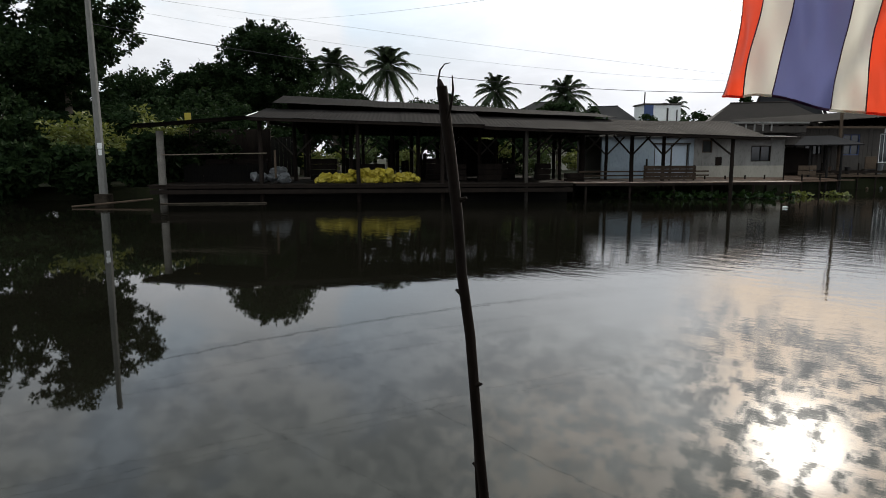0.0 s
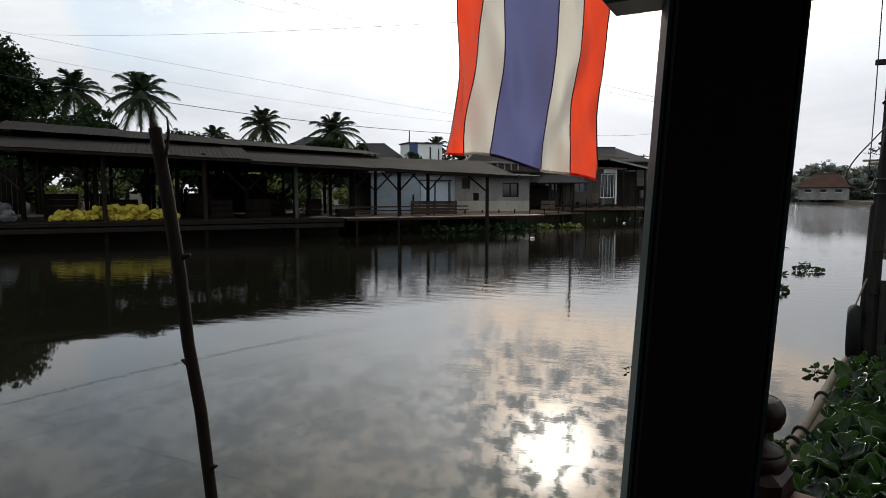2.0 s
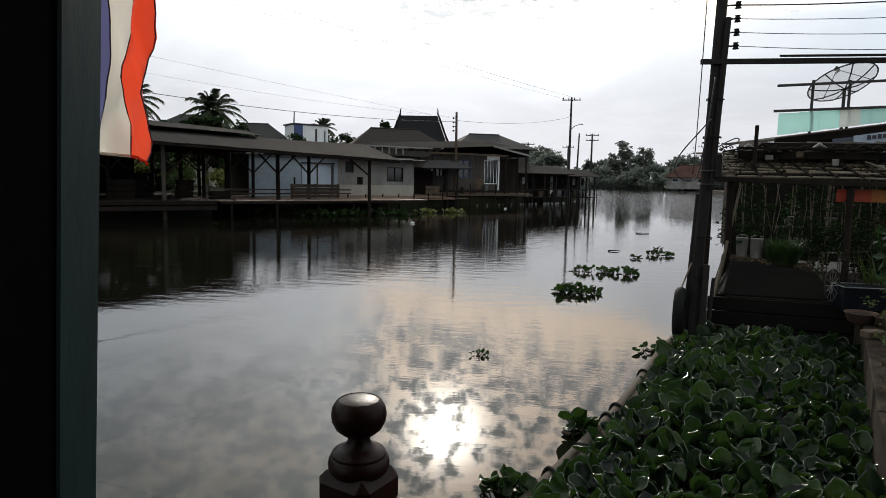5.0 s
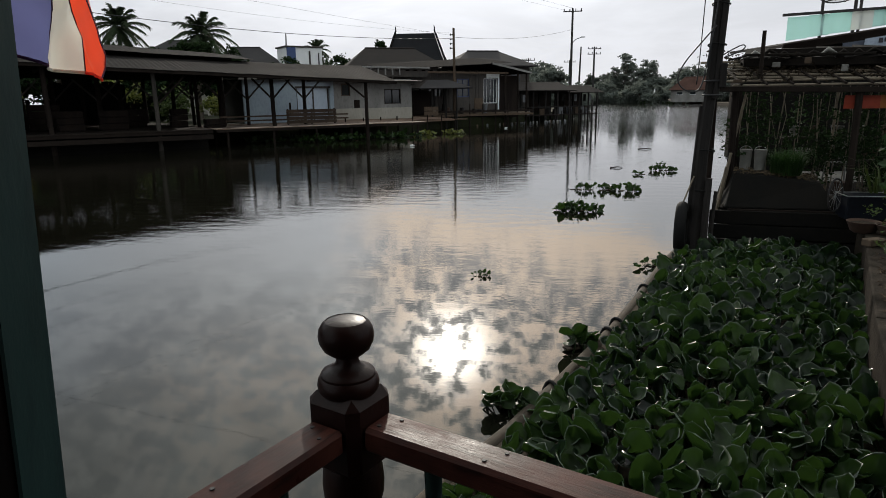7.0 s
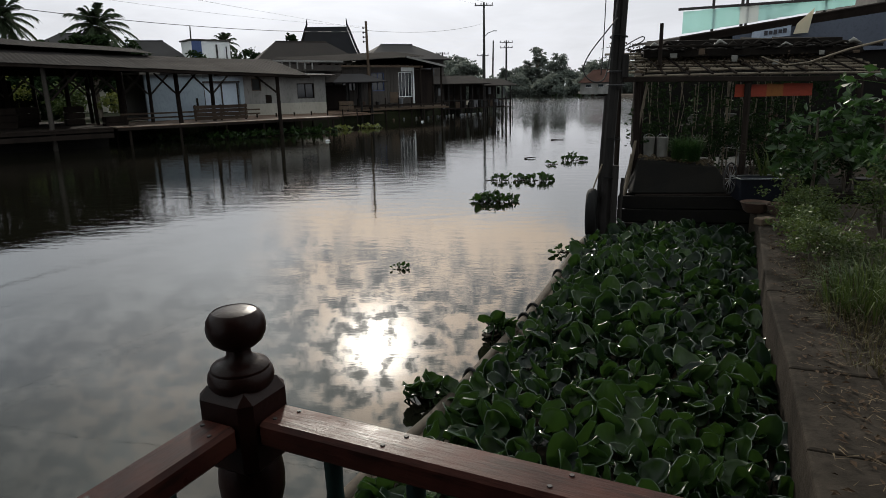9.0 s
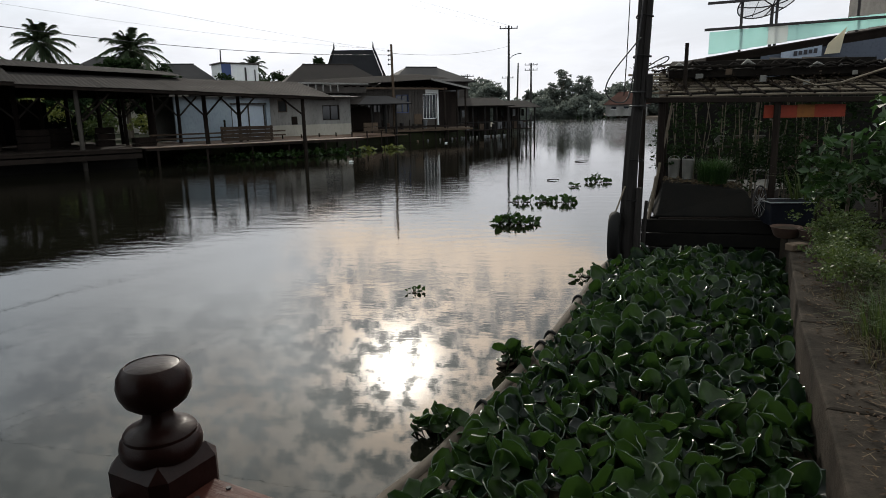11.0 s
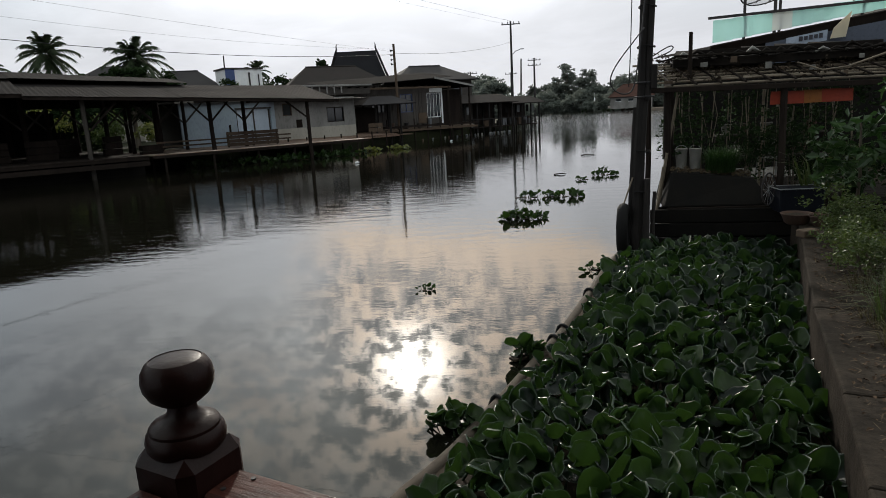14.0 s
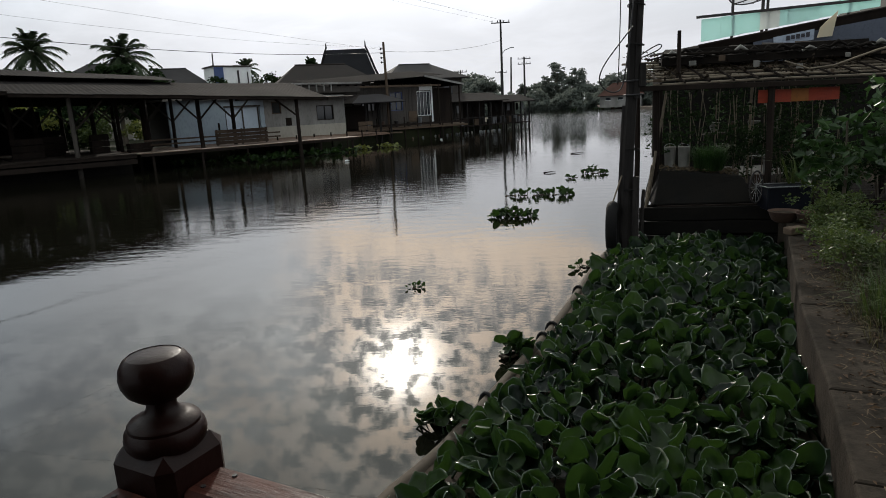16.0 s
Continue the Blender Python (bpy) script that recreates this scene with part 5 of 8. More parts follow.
bm.faces.new(lo[::-1])
bmesh.ops.bevel(bm, geom=bm.edges[:], offset=0.03, segments=2, affect="EDGES", profile=0.5)
part("netting", bm, M_NETSHADE, planter, "black netting sloping down to the floor")
v, f = leaf_cards(np.random.default_rng(77), [(x, yy, 0.55 - 0.11 * (x + 0.4) / 1.2) for x in np.linspace(-0.36, 0.78, 16) for yy in (-0.16, 0.0, 0.16, 0.3)], 8, 0.05, 0.06, 0.3)
tagged(part("dead_leaves", cloud_mesh("dead_leaves", v, f, M_STRAW), None, planter, "brown dead leaves on top of the planter"), kind="stuff")
tuft("grassy_plant", (4.16, 12.05, 1.10), 900, 0.46, 0.22, M_BRIGHTLEAF, "dark green grassy pot plant on the planter", "plant", 12, 0.008, 0.7)
for px, py, k in ((3.60, 12.28, 0), (3.80, 12.20, 1)):
    bk = thing("bucket", (px, py, 1.16), "dirty white plastic bucket used as a plant pot", "bucket", "buckets on the planter")
    part("pail", lathe(bmesh.new(), [(0.078, 0.0), (0.092, 0.30), (0.098, 0.304), (0.098, 0.322), (0.090, 0.322)], 20), M_BUCKET, bk, smooth=40)
    bm = bmesh.new()
    tube(bm, [(0.088 * math.cos(a), 0.02, 0.315 + 0.06 * math.sin(a)) for a in (math.pi * i / 10 for i in range(11))], 0.004, 5)
    part("bail", bm, M_STEEL, bk)
    v, f = leaf_cards(np.random.default_rng(30 + k), [(0, 0, 0.42), (0.05, 0, 0.52), (-0.05, 0.03, 0.48)], 16, 0.10, 0.08)
    tagged(part("leaves", cloud_mesh("leaves", v, f, M_TREE), None, bk), kind="stuff")
banner = thing("banner", (5.72, 12.02, 2.12), "orange-red and amber cloth banner hung in the shed", "banner")
for k, (x0, x1, mat) in enumerate(((-0.86, -0.36, M_ORANGE), (-0.36, -0.10, M_AMBER), (-0.10, 0.36, M_ORANGE))):
    bm = bmesh.new()
    slab(bm, [(x0, 0, 0.20), (x1, 0.01, 0.19), (x1, 0.0, 0.0), (x0, 0.01, 0.0)], 0.008)
    part("panel", bm, mat, banner)
chair = thing("plastic_chair", (6.1, 15.0, 0.625), "white plastic garden chair behind the dim shed", "chair")
part("seat", box(bmesh.new(), (0, 0, 0.40), (0.42, 0.42, 0.03), None, 0.01), M_BUCKET, chair)
part("backrest", box(bmesh.new(), (0, 0.20, 0.62), (0.42, 0.03, 0.34), None, 0.01), M_BUCKET, chair)
for x in (-0.18, 0.18):
    for yy in (-0.18, 0.18):
        bm = bmesh.new()
        rod(bm, (x * 1.15, yy * 1.15, 0.0), (x, yy, 0.40), 0.018, 0.016, 8)
        part("leg", bm, M_BUCKET, chair)
crate = thing("blue_crate", (5.0, 11.25, 0.56), "dark blue plastic crate with a steel rim", "crate")
part("body", box(bmesh.new(), (0, 0, 0.18), (0.62, 0.42, 0.34), None, 0.015), M_CRATE, crate)
for x0, y0, x1, y1 in ((-0.32, -0.22, 0.32, -0.22), (0.32, -0.22, 0.32, 0.22), (-0.32, -0.22, -0.32, 0.22), (-0.32, 0.22, 0.32, 0.22)):
    bm = bmesh.new()
    rod(bm, (x0, y0, 0.355), (x1, y1, 0.355), 0.007, 0.007, 7)
    part("rim_bar", bm, M_STEEL, crate)
bk = thing("bicycle_wheel", (4.60, 11.30, 0.90), "old bicycle wheel leaning on the crate", "wheel")
bm = bmesh.new()
tube(bm, [(0.10 * math.cos(a), -0.05 + 0.02 * math.cos(a), 0.24 * math.sin(a)) for a in (2 * math.pi * i / 24 for i in range(25))], 0.014, 6, False)
part("rim", bm, M_IRON, bk)
for k in range(6):
    a = k * math.pi / 6
    bm = bmesh.new()
    rod(bm, (0.10 * math.cos(a), -0.05, 0.24 * math.sin(a)), (-0.10 * math.cos(a), -0.05, -0.24 * math.sin(a)), 0.003, 0.003, 5)
    part("spoke", bm, M_STEEL, bk)
for k, (px, py, hgt) in enumerate(((5.6, 12.1, 0.5), (6.0, 11.7, 0.6), (6.4, 12.3, 0.7), (5.45, 13.2, 0.8), (6.7, 11.4, 0.8))):
    pp = thing("potted_plant", (px, py, 0.63), "potted plant with dark leaves on the shed floor", "plant", "potted plants in the shed")
    part("pot", lathe(bmesh.new(), [(0.09, 0), (0.13, 0.20), (0.14, 0.22), (0.12, 0.22)], 18), M_TERRA if k % 2 else M_IRON, pp, smooth=40)
    v, f = leaf_cards(np.random.default_rng(60 + k), [(nprng.normal(0, 0.12), nprng.normal(0, 0.12), 0.25 + hgt * nprng.uniform(0.1, 1)) for _ in range(16)], 12, 0.12, 0.10)
    tagged(part("leaves", cloud_mesh("leaves", v, f, M_BUSH if k == 1 else M_TREE), None, pp), kind="stuff")
shelf = thing("plant_shelf", (5.6, 13.9, 0.62), "rough plank shelf for plant pots in the dim shed", "shelf")
for z in (0.55, 0.95):
    part("board", box(bmesh.new(), (0, 0, z), (1.9, 0.32, 0.035), rz(radians(-4)), 0.005), M_COLUMN, shelf)
for x in (-0.88, 0.88):
    for yy in (-0.12, 0.12):
        part("leg", box(bmesh.new(), (x, yy - 0.06 * x, 0.48), (0.05, 0.05, 0.96), None, 0.005), M_DARKWOOD, shelf)
for k, (px, z, r) in enumerate(((-0.75, 0.97, 0.09), (-0.40, 0.97, 0.07), (-0.05, 0.97, 0.10), (0.35, 0.97, 0.08), (0.72, 0.97, 0.09), (-0.6, 0.57, 0.10), (0.0, 0.57, 0.09), (0.55, 0.57, 0.11))):
    pp = thing("shelf_pot", (5.6 + px, 13.9 - 0.07 * px, 0.62 + z), ("pale plastic plant pot on the shelf", "terracotta plant pot on the shelf")[k % 3 == 1], "pot", "pots on the shelf")
    part("pot", lathe(bmesh.new(), [(r * 0.7, 0), (r, 0.15), (r * 1.08, 0.16), (r * 1.08, 0.185), (r * 0.92, 0.185)], 16), M_TERRA if k % 3 == 1 else M_BUCKET, pp, smooth=40)
    v, f = leaf_cards(np.random.default_rng(160 + k), [(nprng.normal(0, 0.06), nprng.normal(0, 0.05), 0.22 + 0.25 * nprng.uniform(0, 1)) for _ in range(7)], 9, 0.07, 0.07)
    tagged(part("leaves", cloud_mesh("leaves", v, f, (M_BRIGHTLEAF, M_TREE)[k % 2]), None, pp), kind="stuff")
for k in range(14):
    px = 3.55 + 0.22 * k + rnd.uniform(-0.07, 0.07)
    cane = thing("bamboo_cane", (px, 12.45 + rnd.uniform(-0.1, 0.5), 0.63), "thin upright bamboo cane among the plants", "cane", "canes in the shed")
    bm = bmesh.new()
    tube(bm, [(0, 0, -0.02), (rnd.uniform(-0.03, 0.03), 0, 0.9), (rnd.uniform(-0.10, 0.10), 0, rnd.uniform(1.5, 1.85))], 0.009, 6)
    part("stem", bm, M_BAMBOO, cane)
tuft("spiky_plant", (5.35, 11.45, 0.62), 60, 0.95, 0.14, M_BUSH, "spiky long-leaved pot plant by the crate", "plant", 21, 0.03, 0.75)
tuft("spiky_plant", (5.85, 11.35, 0.62), 50, 0.8, 0.12, M_TREE, "dark spiky plant at the shed's edge", "plant", 22, 0.03, 0.8)
for k, (px, py, w, hh) in enumerate(((4.75, 12.55, 0.5, 1.1), (5.55, 12.6, 0.55, 1.2), (6.1, 12.1, 0.5, 1.0), (6.5, 11.5, 0.45, 1.1))):
    bush("shade_plant", (px, py, 0.62), (w, w * 0.7, hh), M_TREE, "dark leafy plant in the shade of the shed", "plant", 0.07, 26, 24, 5, 140 + k, "shade plants in the shed")

# ---- house behind the shed: sheeted terrace, sign and satellite dish ----
hs = thing("terrace_house", (8.5, 18.0, 0.5), "dark house with a sea-green sheeted roof terrace", "house")


def Hh(x, y, z):
    return Vector((x - 8.5, y - 18.0, z - 0.5))


bm = bmesh.new()
box(bm, Hh(9.6, 19.6, 1.9), (8.0, 4.6, 2.8))
part("body", bm, M_DARKWOOD, hs)
bm = bmesh.new()
slab(bm, [Hh(5.4, 16.9, 3.42), Hh(11.5, 16.9, 4.28), Hh(11.5, 16.97, 4.03), Hh(5.4, 16.97, 3.28)], 0.05)
part("fascia", bm, M_DARKWOOD, hs)
# Near-black slab closes the gap, with the fascia's shade in its colour.
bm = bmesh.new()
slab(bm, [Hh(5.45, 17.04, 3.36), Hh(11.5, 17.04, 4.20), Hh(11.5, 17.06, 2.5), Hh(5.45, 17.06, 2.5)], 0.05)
part("upper_wall", bm, M_NETSHADE, hs, "dark wall under the roof's fascia")
bm = bmesh.new()
slab(bm, [Hh(5.4, 16.92, 3.40), Hh(11.5, 16.92, 4.26), Hh(11.5, 21.5, 4.4), Hh(5.4, 21.5, 3.55)], 0.06)
part("roof", bm, M_ROOFDARK, hs)
bm = bmesh.new()
slab(bm, [Hh(6.6, 16.86, 3.40), Hh(11.4, 16.86, 4.02), Hh(11.4, 16.84, 3.05), Hh(6.6, 16.84, 2.95)], 0.03)
part("faded_banner", bm, M_BANNER, hs, "faded dark blue banner under the fascia")
bm = bmesh.new()
slab(bm, [Hh(7.0, 16.80, 3.47), Hh(7.86, 16.80, 3.60), Hh(7.86, 16.80, 3.37), Hh(7.0, 16.80, 3.28)], 0.02)
sg = part("sign", bm, M_SIGN, hs, "pale blue sign with dark lettering")
for k in range(5):
    bm = bmesh.new()
    box(bm, Hh(7.30 + 0.105 * k, 16.765, 3.435 + 0.012 * k), (0.075, 0.01, 0.10 - 0.02 * (k % 2)))
    part("lettering_bar", bm, M_INK, sg)
bm = bmesh.new()
slab(bm, [Hh(7.95, 16.72, 3.62), Hh(8.30, 16.72, 3.95), Hh(8.22, 16.74, 3.42), Hh(7.90, 16.74, 3.40)], 0.012)
part("cloth", bm, M_CLOTH, hs, "cream cloth hung over the fascia")
for k in range(9):
    x = 5.85 + 0.46 * k
    bm = bmesh.new()
    zl = 3.50 + 0.14 * (x - 5.4) + 0.01
    slab(bm, [Hh(x, 18.2, 4.10 + 0.035 * k), Hh(x + 0.462, 18.202, 4.12 + 0.035 * k), Hh(x + 0.462, 18.202, zl + 0.05), Hh(x, 18.2, zl)], 0.01)
    part("sheet_panel", bm, M_PALETARP if k == 3 else M_TARP, hs, "crumpled white plastic sheet" if k == 3 else "sea-green plastic sheet")
for z0, z1, x0, x1 in ((4.15, 4.32, 5.72, 11.5), (4.76, 4.95, 5.76, 11.5)):
    bm = bmesh.new()
    beam(bm, Hh(x0, 18.15, z0), Hh(x1, 18.15, z1 + 0.06), 0.05, 0.06)
    part("terrace_bar", bm, M_IRON, hs)
for x in (6.6, 7.42, 9.3):
    bm = bmesh.new()
    rod(bm, Hh(x, 18.25, 3.5), Hh(x, 18.25, 4.9), 0.035, 0.035, 8)
    part("terrace_post", bm, M_IRON, hs)
dish = thing("satellite_dish", (7.72, 19.3, 3.66), "large grey mesh satellite dish on a pole", "satellite dish")
bm = bmesh.new()
rod(bm, (0, 0, 0), (0, 0, 1.14), 0.04, 0.04, 10)
part("mast", bm, M_IRON, dish)
tiltm = Matrix.Translation((0, 0, 1.18)) @ Matrix.Rotation(radians(-12), 4, "Y") @ Matrix.Rotation(radians(-27), 4, "X") @ Matrix.Scale(0.80, 4)
bm = bmesh.new()
rings = []
for k in range(7):
    r = 1.0 * k / 6
    rings.append([bm.verts.new(tiltm @ Vector((r * math.cos(a), r * math.sin(a), 0.24 * r * r))) for a in (2 * math.pi * i / 32 for i in range(32))] if k else [bm.verts.new(tiltm @ Vector((0, 0, 0)))])
for i in range(32):
    bm.faces.new((rings[0][0], rings[1][i], rings[1][(i + 1) % 32]))
    for a, b in zip(rings[1:], rings[2:]):
        bm.faces.new((a[i], b[i], b[(i + 1) % 32], a[(i + 1) % 32]))
part("reflector", bm, M_DISH, dish, "grey mesh dish", True)
for k in range(8):
    a = k * math.pi / 4
    bm = bmesh.new()
    tube(bm, [tiltm @ Vector((r * math.cos(a), r * math.sin(a), 0.24 * r * r - 0.02)) for r in (0, 0.35, 0.7, 1.0)], 0.016, 6)
    part("rib", bm, M_IRON, dish)
bm = bmesh.new()
tube(bm, [tiltm @ Vector((math.cos(a), math.sin(a), 0.24)) for a in (2 * math.pi * i / 32 for i in range(33))], 0.018, 6, False)
part("rim", bm, M_IRON, dish)
for k in range(3):
    a = k * 2.094
    bm = bmesh.new()
    rod(bm, tiltm @ Vector((math.cos(a) * 0.8, math.sin(a) * 0.8, 0.16)), tiltm @ Vector((0, 0, 0.75)), 0.010, 0.010, 6)
    part("strut", bm, M_IRON, dish)
part("feed_horn", lathe(bmesh.new(), [(0.05, 0.66), (0.08, 0.70), (0.08, 0.80), (0.04, 0.86)], 14, tiltm), M_IRON, dish)

tower = thing("concrete_building", (19.0, 31, 0.5), "grey concrete building with louvred windows behind the bank", "building")
part("wall", box(bmesh.new(), (0.6, 1.5, 4.5), (4.4, 5.0, 9.0), None, 0.03), M_CONCRETE, tower)
for k in range(3):
    for j in range(2):
        wn2 = part("window", box(bmesh.new(), (-0.9 + 1.2 * k, -1.02, 5.2 + 2.3 * j), (0.8, 0.06, 1.3)), M_PANE, tower)
        for i in range(6):
            part("louvre", box(bmesh.new(), (-0.9 + 1.2 * k, -1.07, 4.7 + 2.3 * j + 0.2 * i), (0.8, 0.05, 0.04)), M_CONCRETE, wn2)

# ---- market pavilion on the far bank ----
PTURN = math.atan2(-PU.y, -PU.x)
base = P(12, 4)
pav = thing("market_pavilion", base, "long open timber pavilion with weathered two-tier sheet roofs", "pavilion")


def V(s, d, z):
    return P(s, d, z) - base


rnd = random.Random(31)


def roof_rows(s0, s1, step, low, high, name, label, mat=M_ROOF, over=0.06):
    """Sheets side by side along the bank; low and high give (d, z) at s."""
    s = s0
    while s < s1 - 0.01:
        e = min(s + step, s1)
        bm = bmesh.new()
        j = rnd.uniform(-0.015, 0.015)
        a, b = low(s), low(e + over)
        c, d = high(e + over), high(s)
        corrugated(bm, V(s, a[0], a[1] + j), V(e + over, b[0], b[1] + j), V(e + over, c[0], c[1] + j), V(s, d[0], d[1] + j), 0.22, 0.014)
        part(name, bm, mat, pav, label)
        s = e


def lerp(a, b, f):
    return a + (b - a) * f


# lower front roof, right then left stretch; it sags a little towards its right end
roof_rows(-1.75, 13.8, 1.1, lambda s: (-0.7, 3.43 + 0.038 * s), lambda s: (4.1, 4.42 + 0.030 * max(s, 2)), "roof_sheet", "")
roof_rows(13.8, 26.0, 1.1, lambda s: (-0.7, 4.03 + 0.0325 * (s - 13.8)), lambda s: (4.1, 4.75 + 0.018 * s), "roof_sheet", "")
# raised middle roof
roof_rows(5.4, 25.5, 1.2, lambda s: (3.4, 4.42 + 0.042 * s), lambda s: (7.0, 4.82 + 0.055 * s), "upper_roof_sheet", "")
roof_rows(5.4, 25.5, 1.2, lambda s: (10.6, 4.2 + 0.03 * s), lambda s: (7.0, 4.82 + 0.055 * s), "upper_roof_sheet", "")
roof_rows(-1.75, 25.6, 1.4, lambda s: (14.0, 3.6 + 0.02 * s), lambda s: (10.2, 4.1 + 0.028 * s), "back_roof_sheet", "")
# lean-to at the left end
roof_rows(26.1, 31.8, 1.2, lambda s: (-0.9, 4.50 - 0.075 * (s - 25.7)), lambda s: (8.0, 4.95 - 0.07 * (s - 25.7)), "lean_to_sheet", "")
for s0, s1, z0, z1 in ((-1.75, 13.8, 3.28, 3.87), (13.8, 26.0, 3.95, 4.34), (26.1, 31.8, 4.42, 3.96)):
    bm = bmesh.new()
    beam(bm, V(s0, -0.62, z0), V(s1, -0.62, z1), 0.05, 0.16, 0.006)
    part("eaves_board", bm, M_DARKWOOD, pav)
    bm = bmesh.new()
    beam(bm, V(s0, 0.0, z0 + 0.02), V(s1, 0.0, z1 + 0.02), 0.12, 0.18, 0.006)
    part("wall_plate", bm, M_DARKWOOD, pav)
bm = bmesh.new()
beam(bm, V(26.05, -0.72, 4.48), V(26.05, 2.0, 4.87), 0.03, 0.05)
part("verge_board", bm, M_WHITE, pav, "pale verge board")


def column(s, d, z0, z1, r, mat=M_DARKWOOD, label=""):
    bm = bmesh.new()
    tube(bm, [V(s + rnd.uniform(-0.05, 0.05), d, z0), V(s, d, (z0 + z1) / 2), V(s, d, z1)], [r * 1.05, r, r * 0.95], 10)
    return part("column", bm, mat, pav, label)


def brace(s0, d0, z0, s1, d1, z1, r=0.06):
    bm = bmesh.new()
    beam(bm, V(s0, d0, z0), V(s1, d1, z1), r, r * 1.5)
    # Inner braces get a paler timber, standing for the light on them.
    part("brace", bm, M_COLUMN if d0 > 3 else M_DARKWOOD, pav)


column(0.0, 0.0, -1.2, 3.40, 0.105)
brace(0.1, 0, 2.45, 1.3, 0, 3.35)
column(11.45, 0.0, -1.2, 3.75, 0.105, M_COLUMN, "weathered pale timber column standing in the water")
brace(11.3, 0, 2.3, 10.0, 0, 3.6)
column(30.7, 0.0, -1.2, 3.75, 0.20, M_CONCRETE, "stained pale concrete column")
column(25.6, 0.1, -1.2, 4.35, 0.12)
column(20.5, 0.1, -1.2, 4.3, 0.11)
column(16.0, 0.1, -1.2, 4.3, 0.11)
for s, d, r in ((5.0, 1.8, 0.12), (2.55, 3.2, 0.11), (7.1, 4.6, 0.19), (5.55, 4.7, 0.10), (8.4, 5.0, 0.10), (10.6, 5.0, 0.12), (13.5, 4.2, 0.12), (17.2, 4.2, 0.12), (21.2, 4.2, 0.12), (24.5, 4.2, 0.12), (12, 8.0, 0.12), (15.4, 8.0, 0.12), (18.8, 8.0, 0.16), (22, 8.0, 0.12), (9.0, 8.4, 0.12), (6.0, 8.4, 0.12), (3.0, 8.4, 0.12), (13.6, 12.5, 0.12), (17.5, 12.5, 0.14), (21.0, 12.5, 0.12), (10, 12.5, 0.12), (25, 12.5, 0.14), (7, 12.5, 0.12)):
    column(s, d, 0.4, 3.55 + 0.02 * s + (0.35 if d > 3 else 0), r)
    if rnd.random() < 0.75 or d < 5:
        brace(s + 0.08, d, 2.5, s + 1.1, d, 3.55)
        brace(s - 0.08, d, 2.5, s - 1.1, d, 3.55)
for s in (0.5, 4, 7.5, 11.45, 16, 20.5, 25.0):
    bm = bmesh.new()
    beam(bm, V(s, 0, 3.42 + 0.03 * s), V(s, 12.6, 3.75 + 0.03 * s), 0.10, 0.16)
    part("tie_beam", bm, M_DARKWOOD, pav)
bm = bmesh.new()
beam(bm, V(30.6, -0.2, 2.52), V(25.2, -0.2, 2.60), 0.05, 0.05)
part("pale_pole", bm, M_BAMBOO, pav, "pale horizontal bamboo pole")
bm = bmesh.new()
beam(bm, V(24.8, -0.2, 1.3), V(24.8, -0.2, 2.75), 0.08, 0.08)
part("pale_stake", bm, M_OLDPLANK, pav)

# floor of the pavilion: planks and edge boards, black boarding for the shade beneath
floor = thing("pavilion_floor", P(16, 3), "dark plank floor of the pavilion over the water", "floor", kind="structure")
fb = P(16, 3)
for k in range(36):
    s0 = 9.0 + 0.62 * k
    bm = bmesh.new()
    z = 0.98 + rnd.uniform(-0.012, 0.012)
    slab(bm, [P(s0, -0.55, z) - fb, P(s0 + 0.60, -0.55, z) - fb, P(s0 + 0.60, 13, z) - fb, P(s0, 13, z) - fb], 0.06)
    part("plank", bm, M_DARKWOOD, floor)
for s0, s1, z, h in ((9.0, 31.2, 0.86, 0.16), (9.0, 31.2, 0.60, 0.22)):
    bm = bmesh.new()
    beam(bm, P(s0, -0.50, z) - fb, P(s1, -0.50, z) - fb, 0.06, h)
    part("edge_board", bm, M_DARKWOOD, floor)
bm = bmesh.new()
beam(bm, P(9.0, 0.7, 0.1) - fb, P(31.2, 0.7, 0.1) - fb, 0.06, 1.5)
part("under_floor_shade", bm, M_NETSHADE, floor, "black boarding standing for the shade below the floor")
# Dark boards and sheets, added to fill the pavilion's shaded depth.
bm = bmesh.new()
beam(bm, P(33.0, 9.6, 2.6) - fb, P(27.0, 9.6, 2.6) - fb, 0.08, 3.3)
part("back_boarding", bm, M_DARKWOOD, floor, "dark boarding added for the shade at the back")
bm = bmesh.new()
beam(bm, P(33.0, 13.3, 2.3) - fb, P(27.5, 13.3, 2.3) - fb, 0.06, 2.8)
part("back_shade_sheet", bm, M_NETSHADE, floor, "black sheet added for the pavilion's shaded depth")
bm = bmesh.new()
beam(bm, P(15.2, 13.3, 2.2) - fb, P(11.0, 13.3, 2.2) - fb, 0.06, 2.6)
part("back_shade_sheet", bm, M_NETSHADE, floor, "black sheet added for the pavilion's shaded depth")
